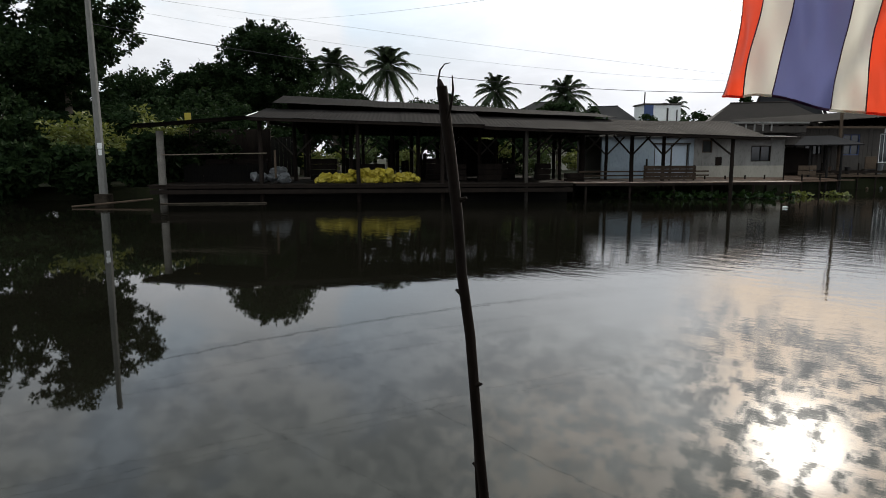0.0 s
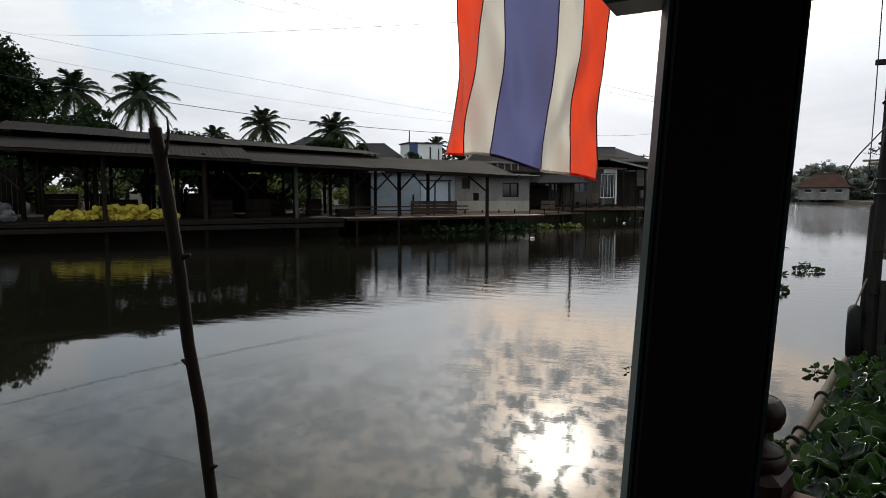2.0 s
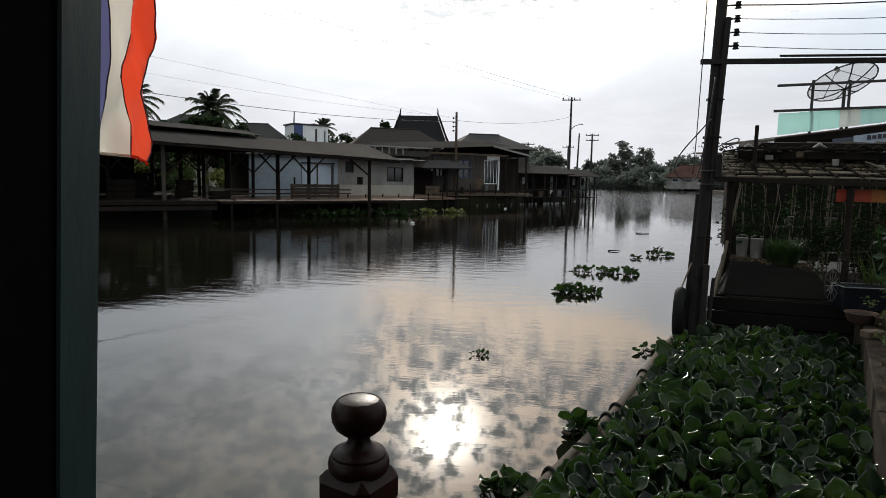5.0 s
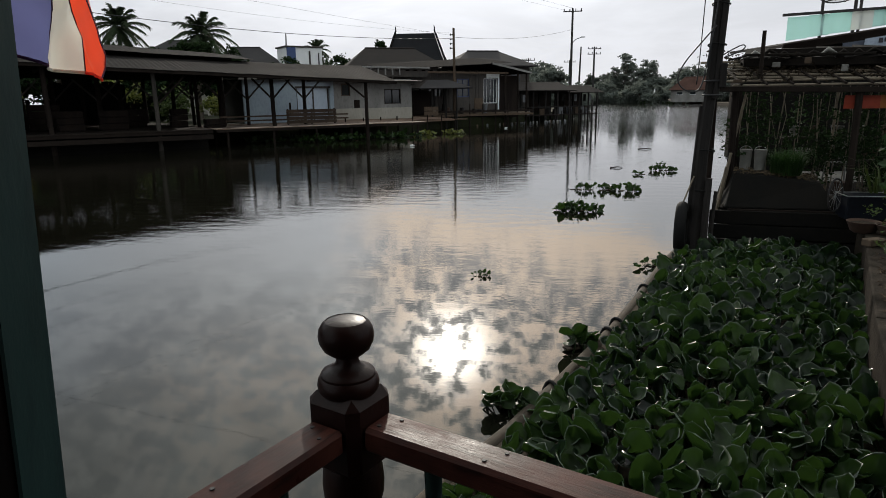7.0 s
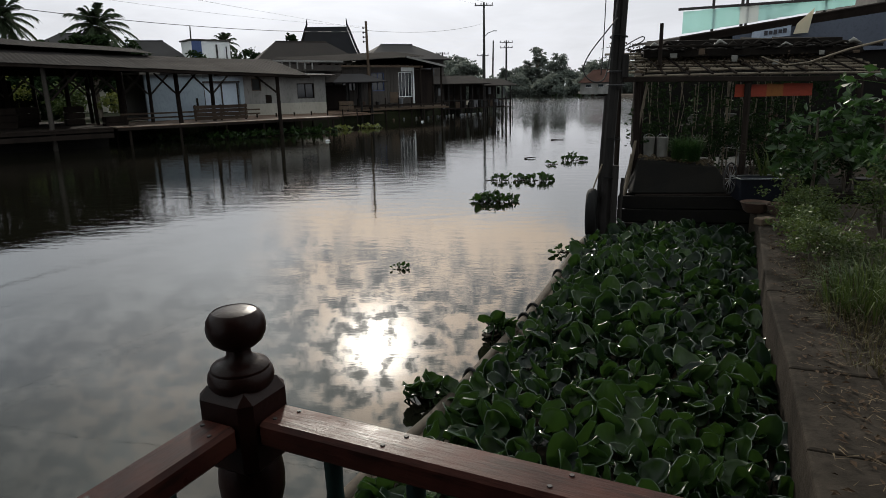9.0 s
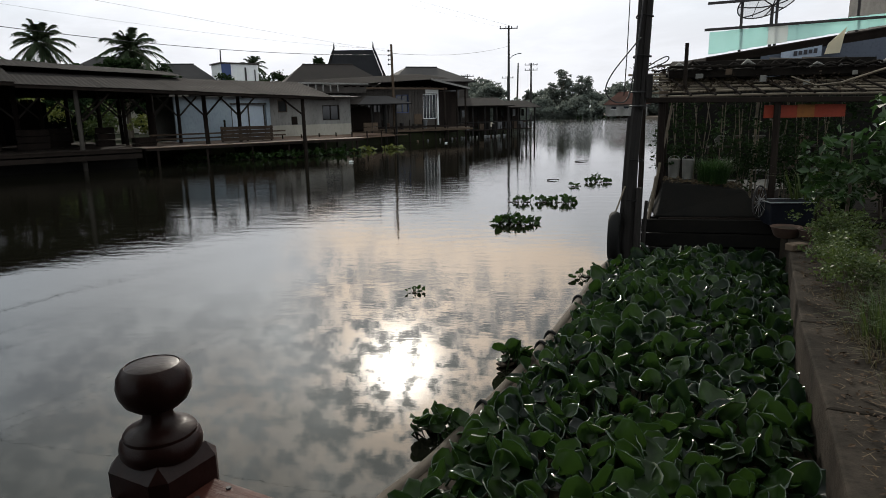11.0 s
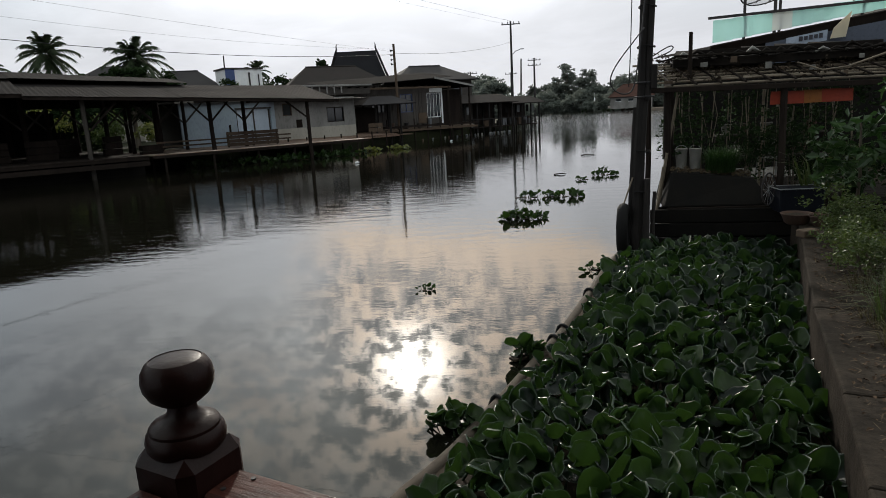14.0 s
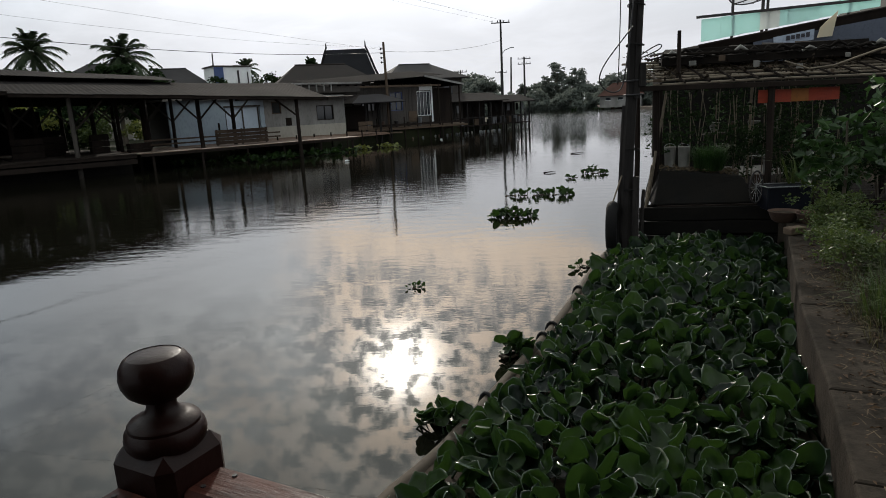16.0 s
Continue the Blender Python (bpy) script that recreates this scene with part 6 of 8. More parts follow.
# Near-black boards, added where the interior falls into shade.
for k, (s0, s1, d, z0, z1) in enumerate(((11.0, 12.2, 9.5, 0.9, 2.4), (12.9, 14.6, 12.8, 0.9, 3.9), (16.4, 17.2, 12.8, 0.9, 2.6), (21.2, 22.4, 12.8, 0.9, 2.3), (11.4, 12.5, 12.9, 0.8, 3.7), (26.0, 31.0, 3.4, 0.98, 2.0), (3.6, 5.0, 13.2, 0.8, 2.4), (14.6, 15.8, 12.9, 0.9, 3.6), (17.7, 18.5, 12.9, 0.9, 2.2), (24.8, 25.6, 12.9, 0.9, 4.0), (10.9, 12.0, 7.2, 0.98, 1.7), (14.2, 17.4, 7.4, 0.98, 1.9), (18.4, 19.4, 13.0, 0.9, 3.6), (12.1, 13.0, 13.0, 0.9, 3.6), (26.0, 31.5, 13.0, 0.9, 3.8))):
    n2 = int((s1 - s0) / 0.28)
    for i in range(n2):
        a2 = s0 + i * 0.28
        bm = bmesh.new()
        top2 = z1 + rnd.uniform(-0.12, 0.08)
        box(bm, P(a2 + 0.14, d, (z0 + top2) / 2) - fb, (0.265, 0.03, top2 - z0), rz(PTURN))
        part("shade_board", bm, M_NETSHADE, floor)
fl = thing("floating_pipe", P(28, -0.8, 0.03), "pale plastic pipe floating at the bank", "pipe", "floating pipes")
bm = bmesh.new()
tube(bm, [PU * -2.8, PU * 0.4 + Vector((0, 0, 0.01)), PU * 2.6], 0.03, 10)
part("pipe", bm, M_PIPE, fl)
fl = thing("floating_pipe", P(32.6, -1.6, 0.05), "pale plank slanting from the bank to the water", "plank", "floating pipes")
bm = bmesh.new()
tube(bm, [PU * 1.4 + PN * -1.2, PU * -1.6 + PN * 0.9 + Vector((0, 0, 0.22))], 0.05, 8)
part("pipe", bm, M_OLDPLANK, fl)

# pile of yellow sacks and pale sacks
pile = thing("sack_pile", P(20, 0.6, 0.98), "long pile of bright yellow plastic sacks on the pavilion floor", "sacks")


def sack_mesh(seed, mat):
    h = random.Random(seed)
    bm = bmesh.new()
    bmesh.ops.create_icosphere(bm, subdivisions=2, radius=0.5, matrix=Matrix.Diagonal((0.62, 0.46, 0.46, 1)))
    for q3 in bm.verts:
        q3.co += Vector((h.uniform(-1, 1), h.uniform(-1, 1), h.uniform(-1, 1))) * 0.05
    return mesh_of("sack", bm, mat, 25)


YS = [sack_mesh(k, M_YELLOW) for k in range(4)]
for row in range(3):
    cnt = (27, 24, 15)[row]
    for k in range(cnt):
        s = (-2.7, -2.4, -1.2)[row] + k * 0.21 + rnd.uniform(-0.06, 0.06)
        if row == 2 and k > 9 and rnd.random() < 0.5:
            continue
        o = part("sack", YS[rnd.randrange(4)], None, pile)
        p = PU * s + PN * rnd.uniform(-0.15, 0.25)
        o.matrix_basis = pose(p.x, p.y, 0.17 + 0.20 * row + rnd.uniform(-0.03, 0.06), rnd.uniform(-25, 25), rnd.uniform(-25, 25), rnd.uniform(0, 360)) @ Matrix.Scale(rnd.uniform(0.6, 0.95), 4)
heap = thing("sack_heap", P(25.6, 0.5, 0.98), "heap of pale grey plastic sacking at the floor's edge", "sacks")
GS = [sack_mesh(k + 20, M_SACK) for k in range(3)]
for k in range(16):
    o = part("sack", GS[k % 3], None, heap)
    p = PU * rnd.uniform(-1.3, 0.5) + PN * rnd.uniform(-0.1, 0.5)
    o.matrix_basis = pose(p.x, p.y, 0.15 + rnd.uniform(0, 0.55) * (1 - abs(k - 8) / 10), rnd.uniform(-30, 30), rnd.uniform(-30, 30), rnd.uniform(0, 360)) @ Matrix.Scale(rnd.uniform(0.7, 1.1), 4)


def crate_stack(s, d, z, w, h2, name, label, mat):
    ob = thing(name, P(s, d, z), label, "crates")
    n = max(1, int(h2 / 0.33))
    for k in range(n):
        part("crate", box(bmesh.new(), (rnd.uniform(-0.04, 0.04), 0, 0.16 + 0.33 * k), (w, 0.5, 0.31), rz(PTURN + rnd.uniform(-0.1, 0.1)), 0.02), mat, ob)


for s, d, h2, w in ((8.0, 3.0, 0.9, 1.1), (9.6, 4.4, 1.0, 0.9), (13.0, 3.4, 1.3, 1.4), (15.0, 3.2, 1.0, 1.2), (16.0, 5.2, 1.5, 1.4), (20.0, 6.0, 1.2, 1.5), (23.0, 5.5, 1.6, 1.6), (11.6, 6.5, 1.1, 1.3), (27.0, 4.0, 1.6, 1.8), (29.0, 4.5, 1.4, 1.5)):
    crate_stack(s, d, 0.98 if s > 9 else 0.75, w, h2, "stacked_crates", "dark stacked crates in the shade of the pavilion", M_DARKWOOD)

# ---- walkways along the bank ----
dock = thing("walkway", P(0, 3, 0.5), "red-brown plank walkway along the water", "walkway", kind="structure")
db = P(0, 3, 0.5)
for k in range(34):
    s0 = 8.6 - 0.62 * k
    z = 0.92 + rnd.uniform(-0.01, 0.01)
    bm = bmesh.new()
    slab(bm, [P(s0, 0.4, z) - db, P(s0 - 0.58, 0.4, z) - db, P(s0 - 0.58, 7.0, z) - db, P(s0, 7.0, z) - db], 0.05)
    if s0 > -4:
        part("plank", bm, M_ORANGEPLANK, dock)
    else:
        bm.free()
for a, b in (((8.6, 0.38), (-4.2, 0.38)), ((8.6, 3.2), (-4.2, 3.2))):
    bm = bmesh.new()
    beam(bm, P(a[0], a[1], 0.82) - db, P(b[0], b[1], 0.82) - db, 0.06, 0.14)
    part("edge_beam", bm, M_DARKWOOD, dock)
for s in (8, 5.5, 3, 0.8, -1.6, -3.8):
    for d in (0.5, 3.0):
        bm = bmesh.new()
        rod(bm, P(s, d, -1.2) - db, P(s, d, 0.88) - db, 0.07, 0.07, 8)
        part("pile", bm, M_DARKWOOD, dock)
for k, (a, b, z) in enumerate(((7.6, -0.4, 1.22), (7.6, -0.4, 1.46))):
    bm = bmesh.new()
    beam(bm, P(a, 3.4, z) - db, P(b, 3.4, z) - db, 0.05, 0.09)
    part("guard_rail", bm, M_OLDPLANK, dock)
bench = thing("plank_bench", P(1.9, 3.0, 0.93), "long dark plank bench on the walkway", "bench")
for z in (0.15, 0.36, 0.57, 0.78):
    bm = bmesh.new()
    beam(bm, PU * 1.9 + Vector((0, 0, z)), PU * -1.3 + Vector((0, 0, z)), 0.06, 0.19, 0.006)
    part("board", bm, M_OLDPLANK, bench)
for s in (-1.2, 0.3, 1.8):
    bm = bmesh.new()
    beam(bm, PU * s + PN * 0.05, PU * s + PN * 0.05 + Vector((0, 0, 0.9)), 0.08, 0.08)
    part("leg", bm, M_DARKWOOD, bench)
yard = thing("landing", (-9.5, 46.5, 0.6), "red-brown plank landing before the white house", "landing", kind="structure")
for k in range(20):
    f = k / 20
    a, b = Vector((-14.6, 40.6, 0)).lerp(Vector((-7.6, 51.0, 0)), f), Vector((-16.6, 43.2, 0)).lerp(Vector((-10.2, 49.6, 0)), f)
    a2, b2 = Vector((-14.6, 40.6, 0)).lerp(Vector((-7.6, 51.0, 0)), f + 0.047), Vector((-16.6, 43.2, 0)).lerp(Vector((-10.2, 49.6, 0)), f + 0.047)
    bm = bmesh.new()
    o = Vector((-9.5, 46.5, 0.6))
    zz = Vector((0, 0, 0.82))
    zb = Vector((0, 0, 1.0))
    slab(bm, [a + zz - o, a2 + zz - o, b2 + zb - o, b + zb - o], 0.06)
    part("plank", bm, M_ORANGEPLANK, yard)
for k in range(9):
    p = Vector((-14.0, 40.2, 0)).lerp(Vector((-7.4, 50.8, 0)), k / 8)
    bm = bmesh.new()
    rod(bm, p - Vector((-9.5, 46.5, 1.8)), p - Vector((-9.5, 46.5, -0.55)), 0.05, 0.05, 8)
    part("pile", bm, M_DARKWOOD, yard)
bm = bmesh.new()
beam(bm, Vector((-14.1, 40.2, 0.72)) - Vector((-9.5, 46.5, 0.6)), Vector((-7.4, 50.8, 0.70)) - Vector((-9.5, 46.5, 0.6)), 0.06, 0.10)
part("edge_beam", bm, M_ORANGEPLANK, yard)


def wall_frame(a, b):
    """Turns (along, out, up) into world offsets for a facade from a to b; out points to the water."""
    a, b = Vector((*a, 0)), Vector((*b, 0))
    e = (b - a).normalized()
    o = Vector((e.y, -e.x, 0))
    return lambda u, out, z: a + e * u + o * out + Vector((0, 0, z)), (b - a).length, math.atan2(e.y, e.x)


# ---- blue and white house ----
F, LEN, ANG = wall_frame((-19.4, 39.9), (-10.3, 48.6))
house = thing("blue_white_house", F(LEN / 2, 0, 0.9), "single-storey pale blue and white canal house", "house")
hb = F(LEN / 2, 0, 0.9)


def panel(F, b, parent, name, u0, u1, z0, z1, out, thick, mat, label="", ang=0.0):
    bm = bmesh.new()
    c = F((u0 + u1) / 2, out - thick / 2, (z0 + z1) / 2) - b
    box(bm, c, (u1 - u0, thick, z1 - z0), rz(ang), min(0.012, thick / 4))
    return part(name, bm, mat, parent, label)


def opening_wall(F, b, parent, name, u0, u1, z0, z1, holes, mat, ang, label=""):
    """A wall with real openings, built of the pieces round them."""
    xs = u0
    for (h0, h1, w0, w1) in sorted(holes):
        panel(F, b, parent, name, xs, h0, z0, z1, 0, 0.18, mat, label, ang)
        if w0 > z0 + 0.01:
            panel(F, b, parent, name, h0, h1, z0, w0, -0.002, 0.18, mat, label, ang)
        panel(F, b, parent, name, h0, h1, w1, z1, -0.002, 0.18, mat, label, ang)
        xs = h1
    panel(F, b, parent, name, xs, u1, z0, z1, 0, 0.18, mat, label, ang)


def window(F, b, parent, u0, u1, z0, z1, ang, mat=M_DARKWOOD, bars=2, name="window", label="", pane=None):
    w = panel(F, b, parent, name, u0, u1, z0, z1, -0.12, 0.02, pane or M_PANE, label, ang)
    for q3 in ((u0, u0 + 0.06, z0, z1), (u1 - 0.06, u1, z0, z1), (u0 + 0.06, u1 - 0.06, z0, z0 + 0.06), (u0 + 0.06, u1 - 0.06, z1 - 0.06, z1)):
        panel(F, b, w, "frame", *q3, -0.03, 0.08, mat, "", ang)
    for k in range(1, bars + 1):
        x = u0 + (u1 - u0) * k / (bars + 1)
        panel(F, b, w, "bar", x - 0.02, x + 0.02, z0 + 0.06, z1 - 0.06, -0.05, 0.05, mat, "", ang)
    return w


blue_end = LEN * 0.50
opening_wall(F, hb, house, "blue_wall", 0, blue_end, 0.9, 3.75, [(LEN * 0.285, LEN * 0.475, 1.0, 3.15)], M_BLUEWALL, ANG, "pale blue painted wall")
opening_wall(F, hb, house, "white_wall", blue_end, LEN, 0.9, 3.75, [(LEN * 0.545, LEN * 0.60, 2.6, 3.42), (LEN * 0.815, LEN * 0.925, 2.0, 3.05)], M_WHITEWALL, ANG, "stained white wall")
dr = panel(F, hb, house, "door", LEN * 0.285, LEN * 0.475, 1.0, 3.15, -0.12, 0.05, M_BLUEDOOR, "pale blue double door", ANG)
for u in (0.287, 0.38, 0.467):
    panel(F, hb, dr, "frame", LEN * u - 0.04, LEN * u + 0.05, 1.0, 3.12, -0.06, 0.06, M_GREYWALL, "", ANG)
panel(F, hb, house, "plinth_band", LEN * 0.502, LEN - 0.01, 0.92, 1.72, 0.012, 0.03, M_CREAM, "tan lower band of the wall", ANG)
panel(F, hb, dr, "lintel", LEN * 0.28, LEN * 0.48, 3.15, 3.25, 0.04, 0.08, M_GREYWALL, "", ANG)
window(F, hb, house, LEN * 0.545, LEN * 0.60, 2.6, 3.42, ANG, M_OLDPLANK, 0)
window(F, hb, house, LEN * 0.815, LEN * 0.925, 2.0, 3.05, ANG, M_DARKWOOD, 1)
for u0, u1, z0, z1 in ((0.62, 0.655, 1.75, 2.3), (0.24, 0.25, 1.3, 2.2)):
    panel(F, hb, house, "dark_vent", LEN * u0, LEN * u1, z0, z1, 0.03, 0.04, M_DARKWOOD, "dark wall fitting", ANG)
bm = bmesh.new()
box(bm, F(LEN / 2, -3.2, 2.3) - hb, (LEN - 0.1, 6.0, 2.7), rz(ANG))
part("room_block", bm, M_GREYWALL, house)
bm = bmesh.new()
slab(bm, [F(LEN * 0.45, 0.9, 3.66) - hb, F(LEN + 0.5, 0.9, 3.60) - hb, F(LEN + 0.5, -6.3, 4.1) - hb, F(LEN * 0.45, -6.3, 4.1) - hb], 0.10)
part("roof", bm, M_ROOFDARK, house)
bm = bmesh.new()
slab(bm, [F(-0.3, 0.35, 3.78) - hb, F(LEN * 0.45, 0.35, 3.78) - hb, F(LEN * 0.45, -6.3, 3.95) - hb, F(-0.3, -6.3, 3.95) - hb], 0.12)
part("roof", bm, M_CONCRETE, house)
for k in range(13):
    u = LEN * 0.42 + k * 0.62
    panel(F, hb, house, "baluster", u, u + 0.09, 4.10, 4.62, -2.0, 0.09, M_WHITEWALL, "", ANG)
panel(F, hb, house, "balustrade_rail", LEN * 0.40, LEN * 1.23, 4.62, 4.74, -1.95, 0.2, M_WHITEWALL, "stained white balustrade rail", ANG)
panel(F, hb, house, "terrace_wall", LEN * 0.40, LEN * 1.23, 4.0, 4.45, -2.3, 0.12, M_GREYWALL, "", ANG)

TK = Vector((-29.5, 74.1, 0.70))
tank = thing("tank_building", TK, "white rooftop tank room with a navy blue door panel", "building")
part("lower_wall", box(bmesh.new(), (0, 0.6, 2.0), (7.0, 4.6, 4.0), rz(ANG), 0.03), M_CREAM, tank)
part("tank_wall", box(bmesh.new(), (0, 0, 5.75), (4.3, 3.1, 3.5), rz(ANG), 0.03), M_WHITE, tank, "stained white wall of the tank room")
fx, e1 = Vector((0.691, -0.723, 0)) * 1.60, Vector((0.723, 0.691, 0))
part("navy_panel", box(bmesh.new(), fx - e1 * 1.60 + Vector((0, 0, 5.78)), (1.05, 0.10, 3.40), rz(ANG), 0.01), M_NAVY, tank, "navy blue door panel")
part("lid", box(bmesh.new(), (0, 0, 7.58), (4.6, 3.4, 0.16), rz(ANG), 0.03), M_GREYWALL, tank)
part("side_post", box(bmesh.new(), fx + e1 * 0.6 + Vector((0, 0, 5.6)), (0.17, 0.10, 3.1), rz(ANG)), M_IRON, tank)
part("side_post", box(bmesh.new(), fx + e1 * 1.7 + Vector((0, 0, 5.5)), (0.10, 0.10, 2.9), rz(ANG)), M_IRON, tank)
bm = bmesh.new()
rod(bm, -e1 * 1.55 + Vector((0, 0, 7.6)), -e1 * 1.50 + Vector((0, 0, 9.1)), 0.085, 0.07, 8)
part("vent_pipe", bm, M_IRON, tank)

# ---- timber house with white windows ----
F, LEN, ANG = wall_frame((-12.3, 51.0), (-4.7, 58.3))
house = thing("timber_house", F(LEN / 2, 0, 0.7), "grey timber canal house with a low sheet roof and white windows", "house")
hb = F(LEN / 2, 0, 0.7)
opening_wall(F, hb, house, "front_wall", 0, LEN, 1.3, 4.5, [(LEN * 0.58, LEN * 0.70, 2.4, 3.9), (LEN * 0.845, LEN * 0.985, 1.85, 3.95)], M_GREYWALL, ANG, "dull grey-blue boarded wall")
window(F, hb, house, LEN * 0.58, LEN * 0.70, 2.4, 3.9, ANG, M_NAVY, 1, label="blue-framed window")
window(F, hb, house, LEN * 0.845, LEN * 0.985, 1.85, 3.95, ANG, M_WHITE, 3, label="tall white-framed window with bars")
for k in range(30):
    u = 0.10 + k * (LEN - 0.25) / 30
    if LEN * 0.56 < u < LEN * 0.71 or LEN * 0.82 < u:
        continue
    panel(F, hb, house, "wall_board", u, u + 0.27, 1.32, 4.45, 0.016 + rnd.uniform(0, 0.012), 0.03, M_GREYWALL, "", ANG)
for k in range(9):
    u = -0.3 + k * (LEN + 0.4) / 8
    bm = bmesh.new()
    rod(bm, F(u, 1.2, -0.9) - hb, F(u, 1.2, 1.75 + rnd.uniform(-0.15, 0.2)) - hb, 0.055, 0.05, 8)
    part("landing_post", bm, M_DARKWOOD, house)
bm = bmesh.new()
slab(bm, [F(-0.5, 1.25, 0.92) - hb, F(LEN + 3.0, 1.25, 0.88) - hb, F(LEN + 3.0, 0.0, 1.2) - hb, F(-0.5, 0.0, 1.24) - hb], 0.06)
part("landing_floor", bm, M_OLDPLANK, house)
panel(F, hb, house, "eaves_fascia", -0.5, LEN + 0.5, 4.30, 4.46, 0.75, 0.05, M_OLDPLANK, "", ANG)
panel(F, hb, house, "white_panel", LEN * 0.87, LEN * 1.0, 4.0, 4.5, 0.04, 0.04, M_WHITE, "white gable panel", ANG)
panel(F, hb, house, "corner_post", LEN * 0.99, LEN * 1.005, 1.3, 4.4, 0.05, 0.12, M_WHITE, "white corner post", ANG)
bm = bmesh.new()
box(bm, F(LEN / 2, -3.4, 2.8) - hb, (LEN - 0.1, 6.2, 3.2), rz(ANG))
part("room_block", bm, M_DARKWOOD, house)
for u in np.linspace(0.2, LEN - 0.2, 7):
    bm = bmesh.new()
    rod(bm, F(u, -0.3, -1.0) - hb, F(u, -0.3, 1.35) - hb, 0.11, 0.11, 8)
    part("stilt", bm, M_DARKWOOD, house)
# Black sheet stands for the shade under the house.
bm = bmesh.new()
box(bm, F(LEN / 2, -0.8, 0.8) - hb, (LEN, 0.08, 1.2), rz(ANG))
part("under_floor_shade", bm, M_NETSHADE, house)
n = 12
for k in range(n):
    u0, u1 = -0.6 + (LEN + 1.2) * k / n, -0.6 + (LEN + 1.2) * (k + 1) / n + 0.05
    za, zb = 4.58 + 0.062 * u0, 4.58 + 0.062 * u1
    bm = bmesh.new()
    corrugated(bm, F(u0, 0.9, za) - hb, F(u1, 0.9, zb) - hb, F(u1, -3.6, zb + 0.62) - hb, F(u0, -3.6, za + 0.62) - hb, 0.3, 0.05)
    part("roof_sheet", bm, M_ROOF, house)
bm = bmesh.new()
slab(bm, [F(LEN * 0.86, 1.0, 5.18) - hb, F(LEN + 2.9, 1.0, 4.45) - hb, F(LEN + 2.9, -7, 4.45) - hb, F(LEN * 0.86, -7, 5.3) - hb], 0.10)
part("gable_slope", bm, M_ROOF, house)
bm = bmesh.new()
beam(bm, F(LEN * 0.86, 1.02, 5.15) - hb, F(LEN + 2.9, 1.02, 4.42) - hb, 0.06, 0.16)
part("barge_board", bm, M_WHITEWALL, house, "pale barge board")
bm = bmesh.new()
box(bm, F(LEN + 1.3, -3.2, 2.4) - hb, (2.4, 5.6, 3.6), rz(ANG))
part("side_block", bm, M_DARKWOOD, house)
for u in (LEN + 0.2, LEN + 1.6, LEN + 2.6):
    bm = bmesh.new()
    rod(bm, F(u, 0.7, -1.0) - hb, F(u, 0.7, 4.5) - hb, 0.08, 0.08, 8)
    part("porch_post", bm, M_DARKWOOD, house)
for z in (0.95, 1.25):
    bm = bmesh.new()
    beam(bm, F(-0.5, 1.2, z) - hb, F(LEN + 3.0, 1.2, z - 0.05) - hb, 0.10, 0.16)
    part("landing_beam", bm, M_OLDPLANK if z < 1 else M_DARKWOOD, house)

for u0, u1, z0, z1, mat, lab in ((0.10, 0.16, 1.4, 3.3, M_OLDPLANK, "brown timber door"), (0.30, 0.42, 2.5, 3.7, M_PANE, "dark shuttered opening"), (0.745, 0.83, 1.4, 2.3, M_OLDPLANK, "plank railing panel")):
    panel(F, hb, house, "wall_fitting", LEN * u0, LEN * u1, z0, z1, 0.07, 0.04, mat, lab, ANG)
for k in range(14):
    u = LEN * (0.02 + 0.07 * k)
    panel(F, hb, house, "rafter_tail", u, u + 0.07, 4.46, 4.56, 0.82, 0.5, M_DARKWOOD, "", ANG)
for k in range(7):
    u = LEN * (0.05 + 0.13 * k) + rnd.uniform(-0.2, 0.2)
    hh = rnd.uniform(0.3, 0.8)
    tb2 = thing("landing_tub", F(u, 0.6, 1.05), "dark tub standing on the timber landing", "tub", "tubs on the landing")
    part("tub", lathe(bmesh.new(), [(0.14, 0.0), (0.20, hh * 0.8), (0.22, hh), (0.18, hh)], 12), (M_IRON, M_COLUMN, M_SACK, M_TERRA)[k % 4], tb2, smooth=40)

# ---- waiting hut by the water ----
hut = thing("waterside_hut", (-9.0, 52.2, 0.6), "small open hut with a shallow tiled roof at the water", "hut")
o = Vector((-9.0, 52.2, 0.6))
e = Vector((0.722, 0.692, 0))
nn = Vector((-0.692, 0.722, 0))


def U(a, b, z):
    return e * a + nn * b + Vector((0, 0, z - 0.6))


for sgn, d0, d1 in ((1, -1.1, 0.0), (-1, 1.1, 0.0)):
    bm = bmesh.new()
    slab(bm, [U(-2.5, d0 - 0.2 * sgn, 3.10), U(2.5, d0 - 0.2 * sgn, 3.16), U(1.0, 0.0, 3.78), U(-1.0, 0.0, 3.74)], 0.07)
    part("roof_slope", bm, M_ROOFGREY, hut)
for sgn in (1, -1):
    bm = bmesh.new()
    slab(bm, [U(2.52 * sgn, -1.3, 3.12), U(2.52 * sgn, 1.3, 3.12), U(1.0 * sgn, 0.02, 3.77), U(1.0 * sgn, -0.02, 3.77)], 0.05)
    part("roof_hip", bm, M_ROOFDARK, hut)
for a in (-1.1, 0.2, 1.2):
    for b in (-0.9, 0.9):
        bm = bmesh.new()
        rod(bm, U(a, b, -1.0), U(a, b, 3.2), 0.08, 0.08, 8)
        part("post", bm, M_POLE, hut)
part("deck", box(bmesh.new(), U(0, 0, 0.68), (4.2, 2.4, 0.08), rz(math.atan2(e.y, e.x)), 0.01), M_OLDPLANK, hut)
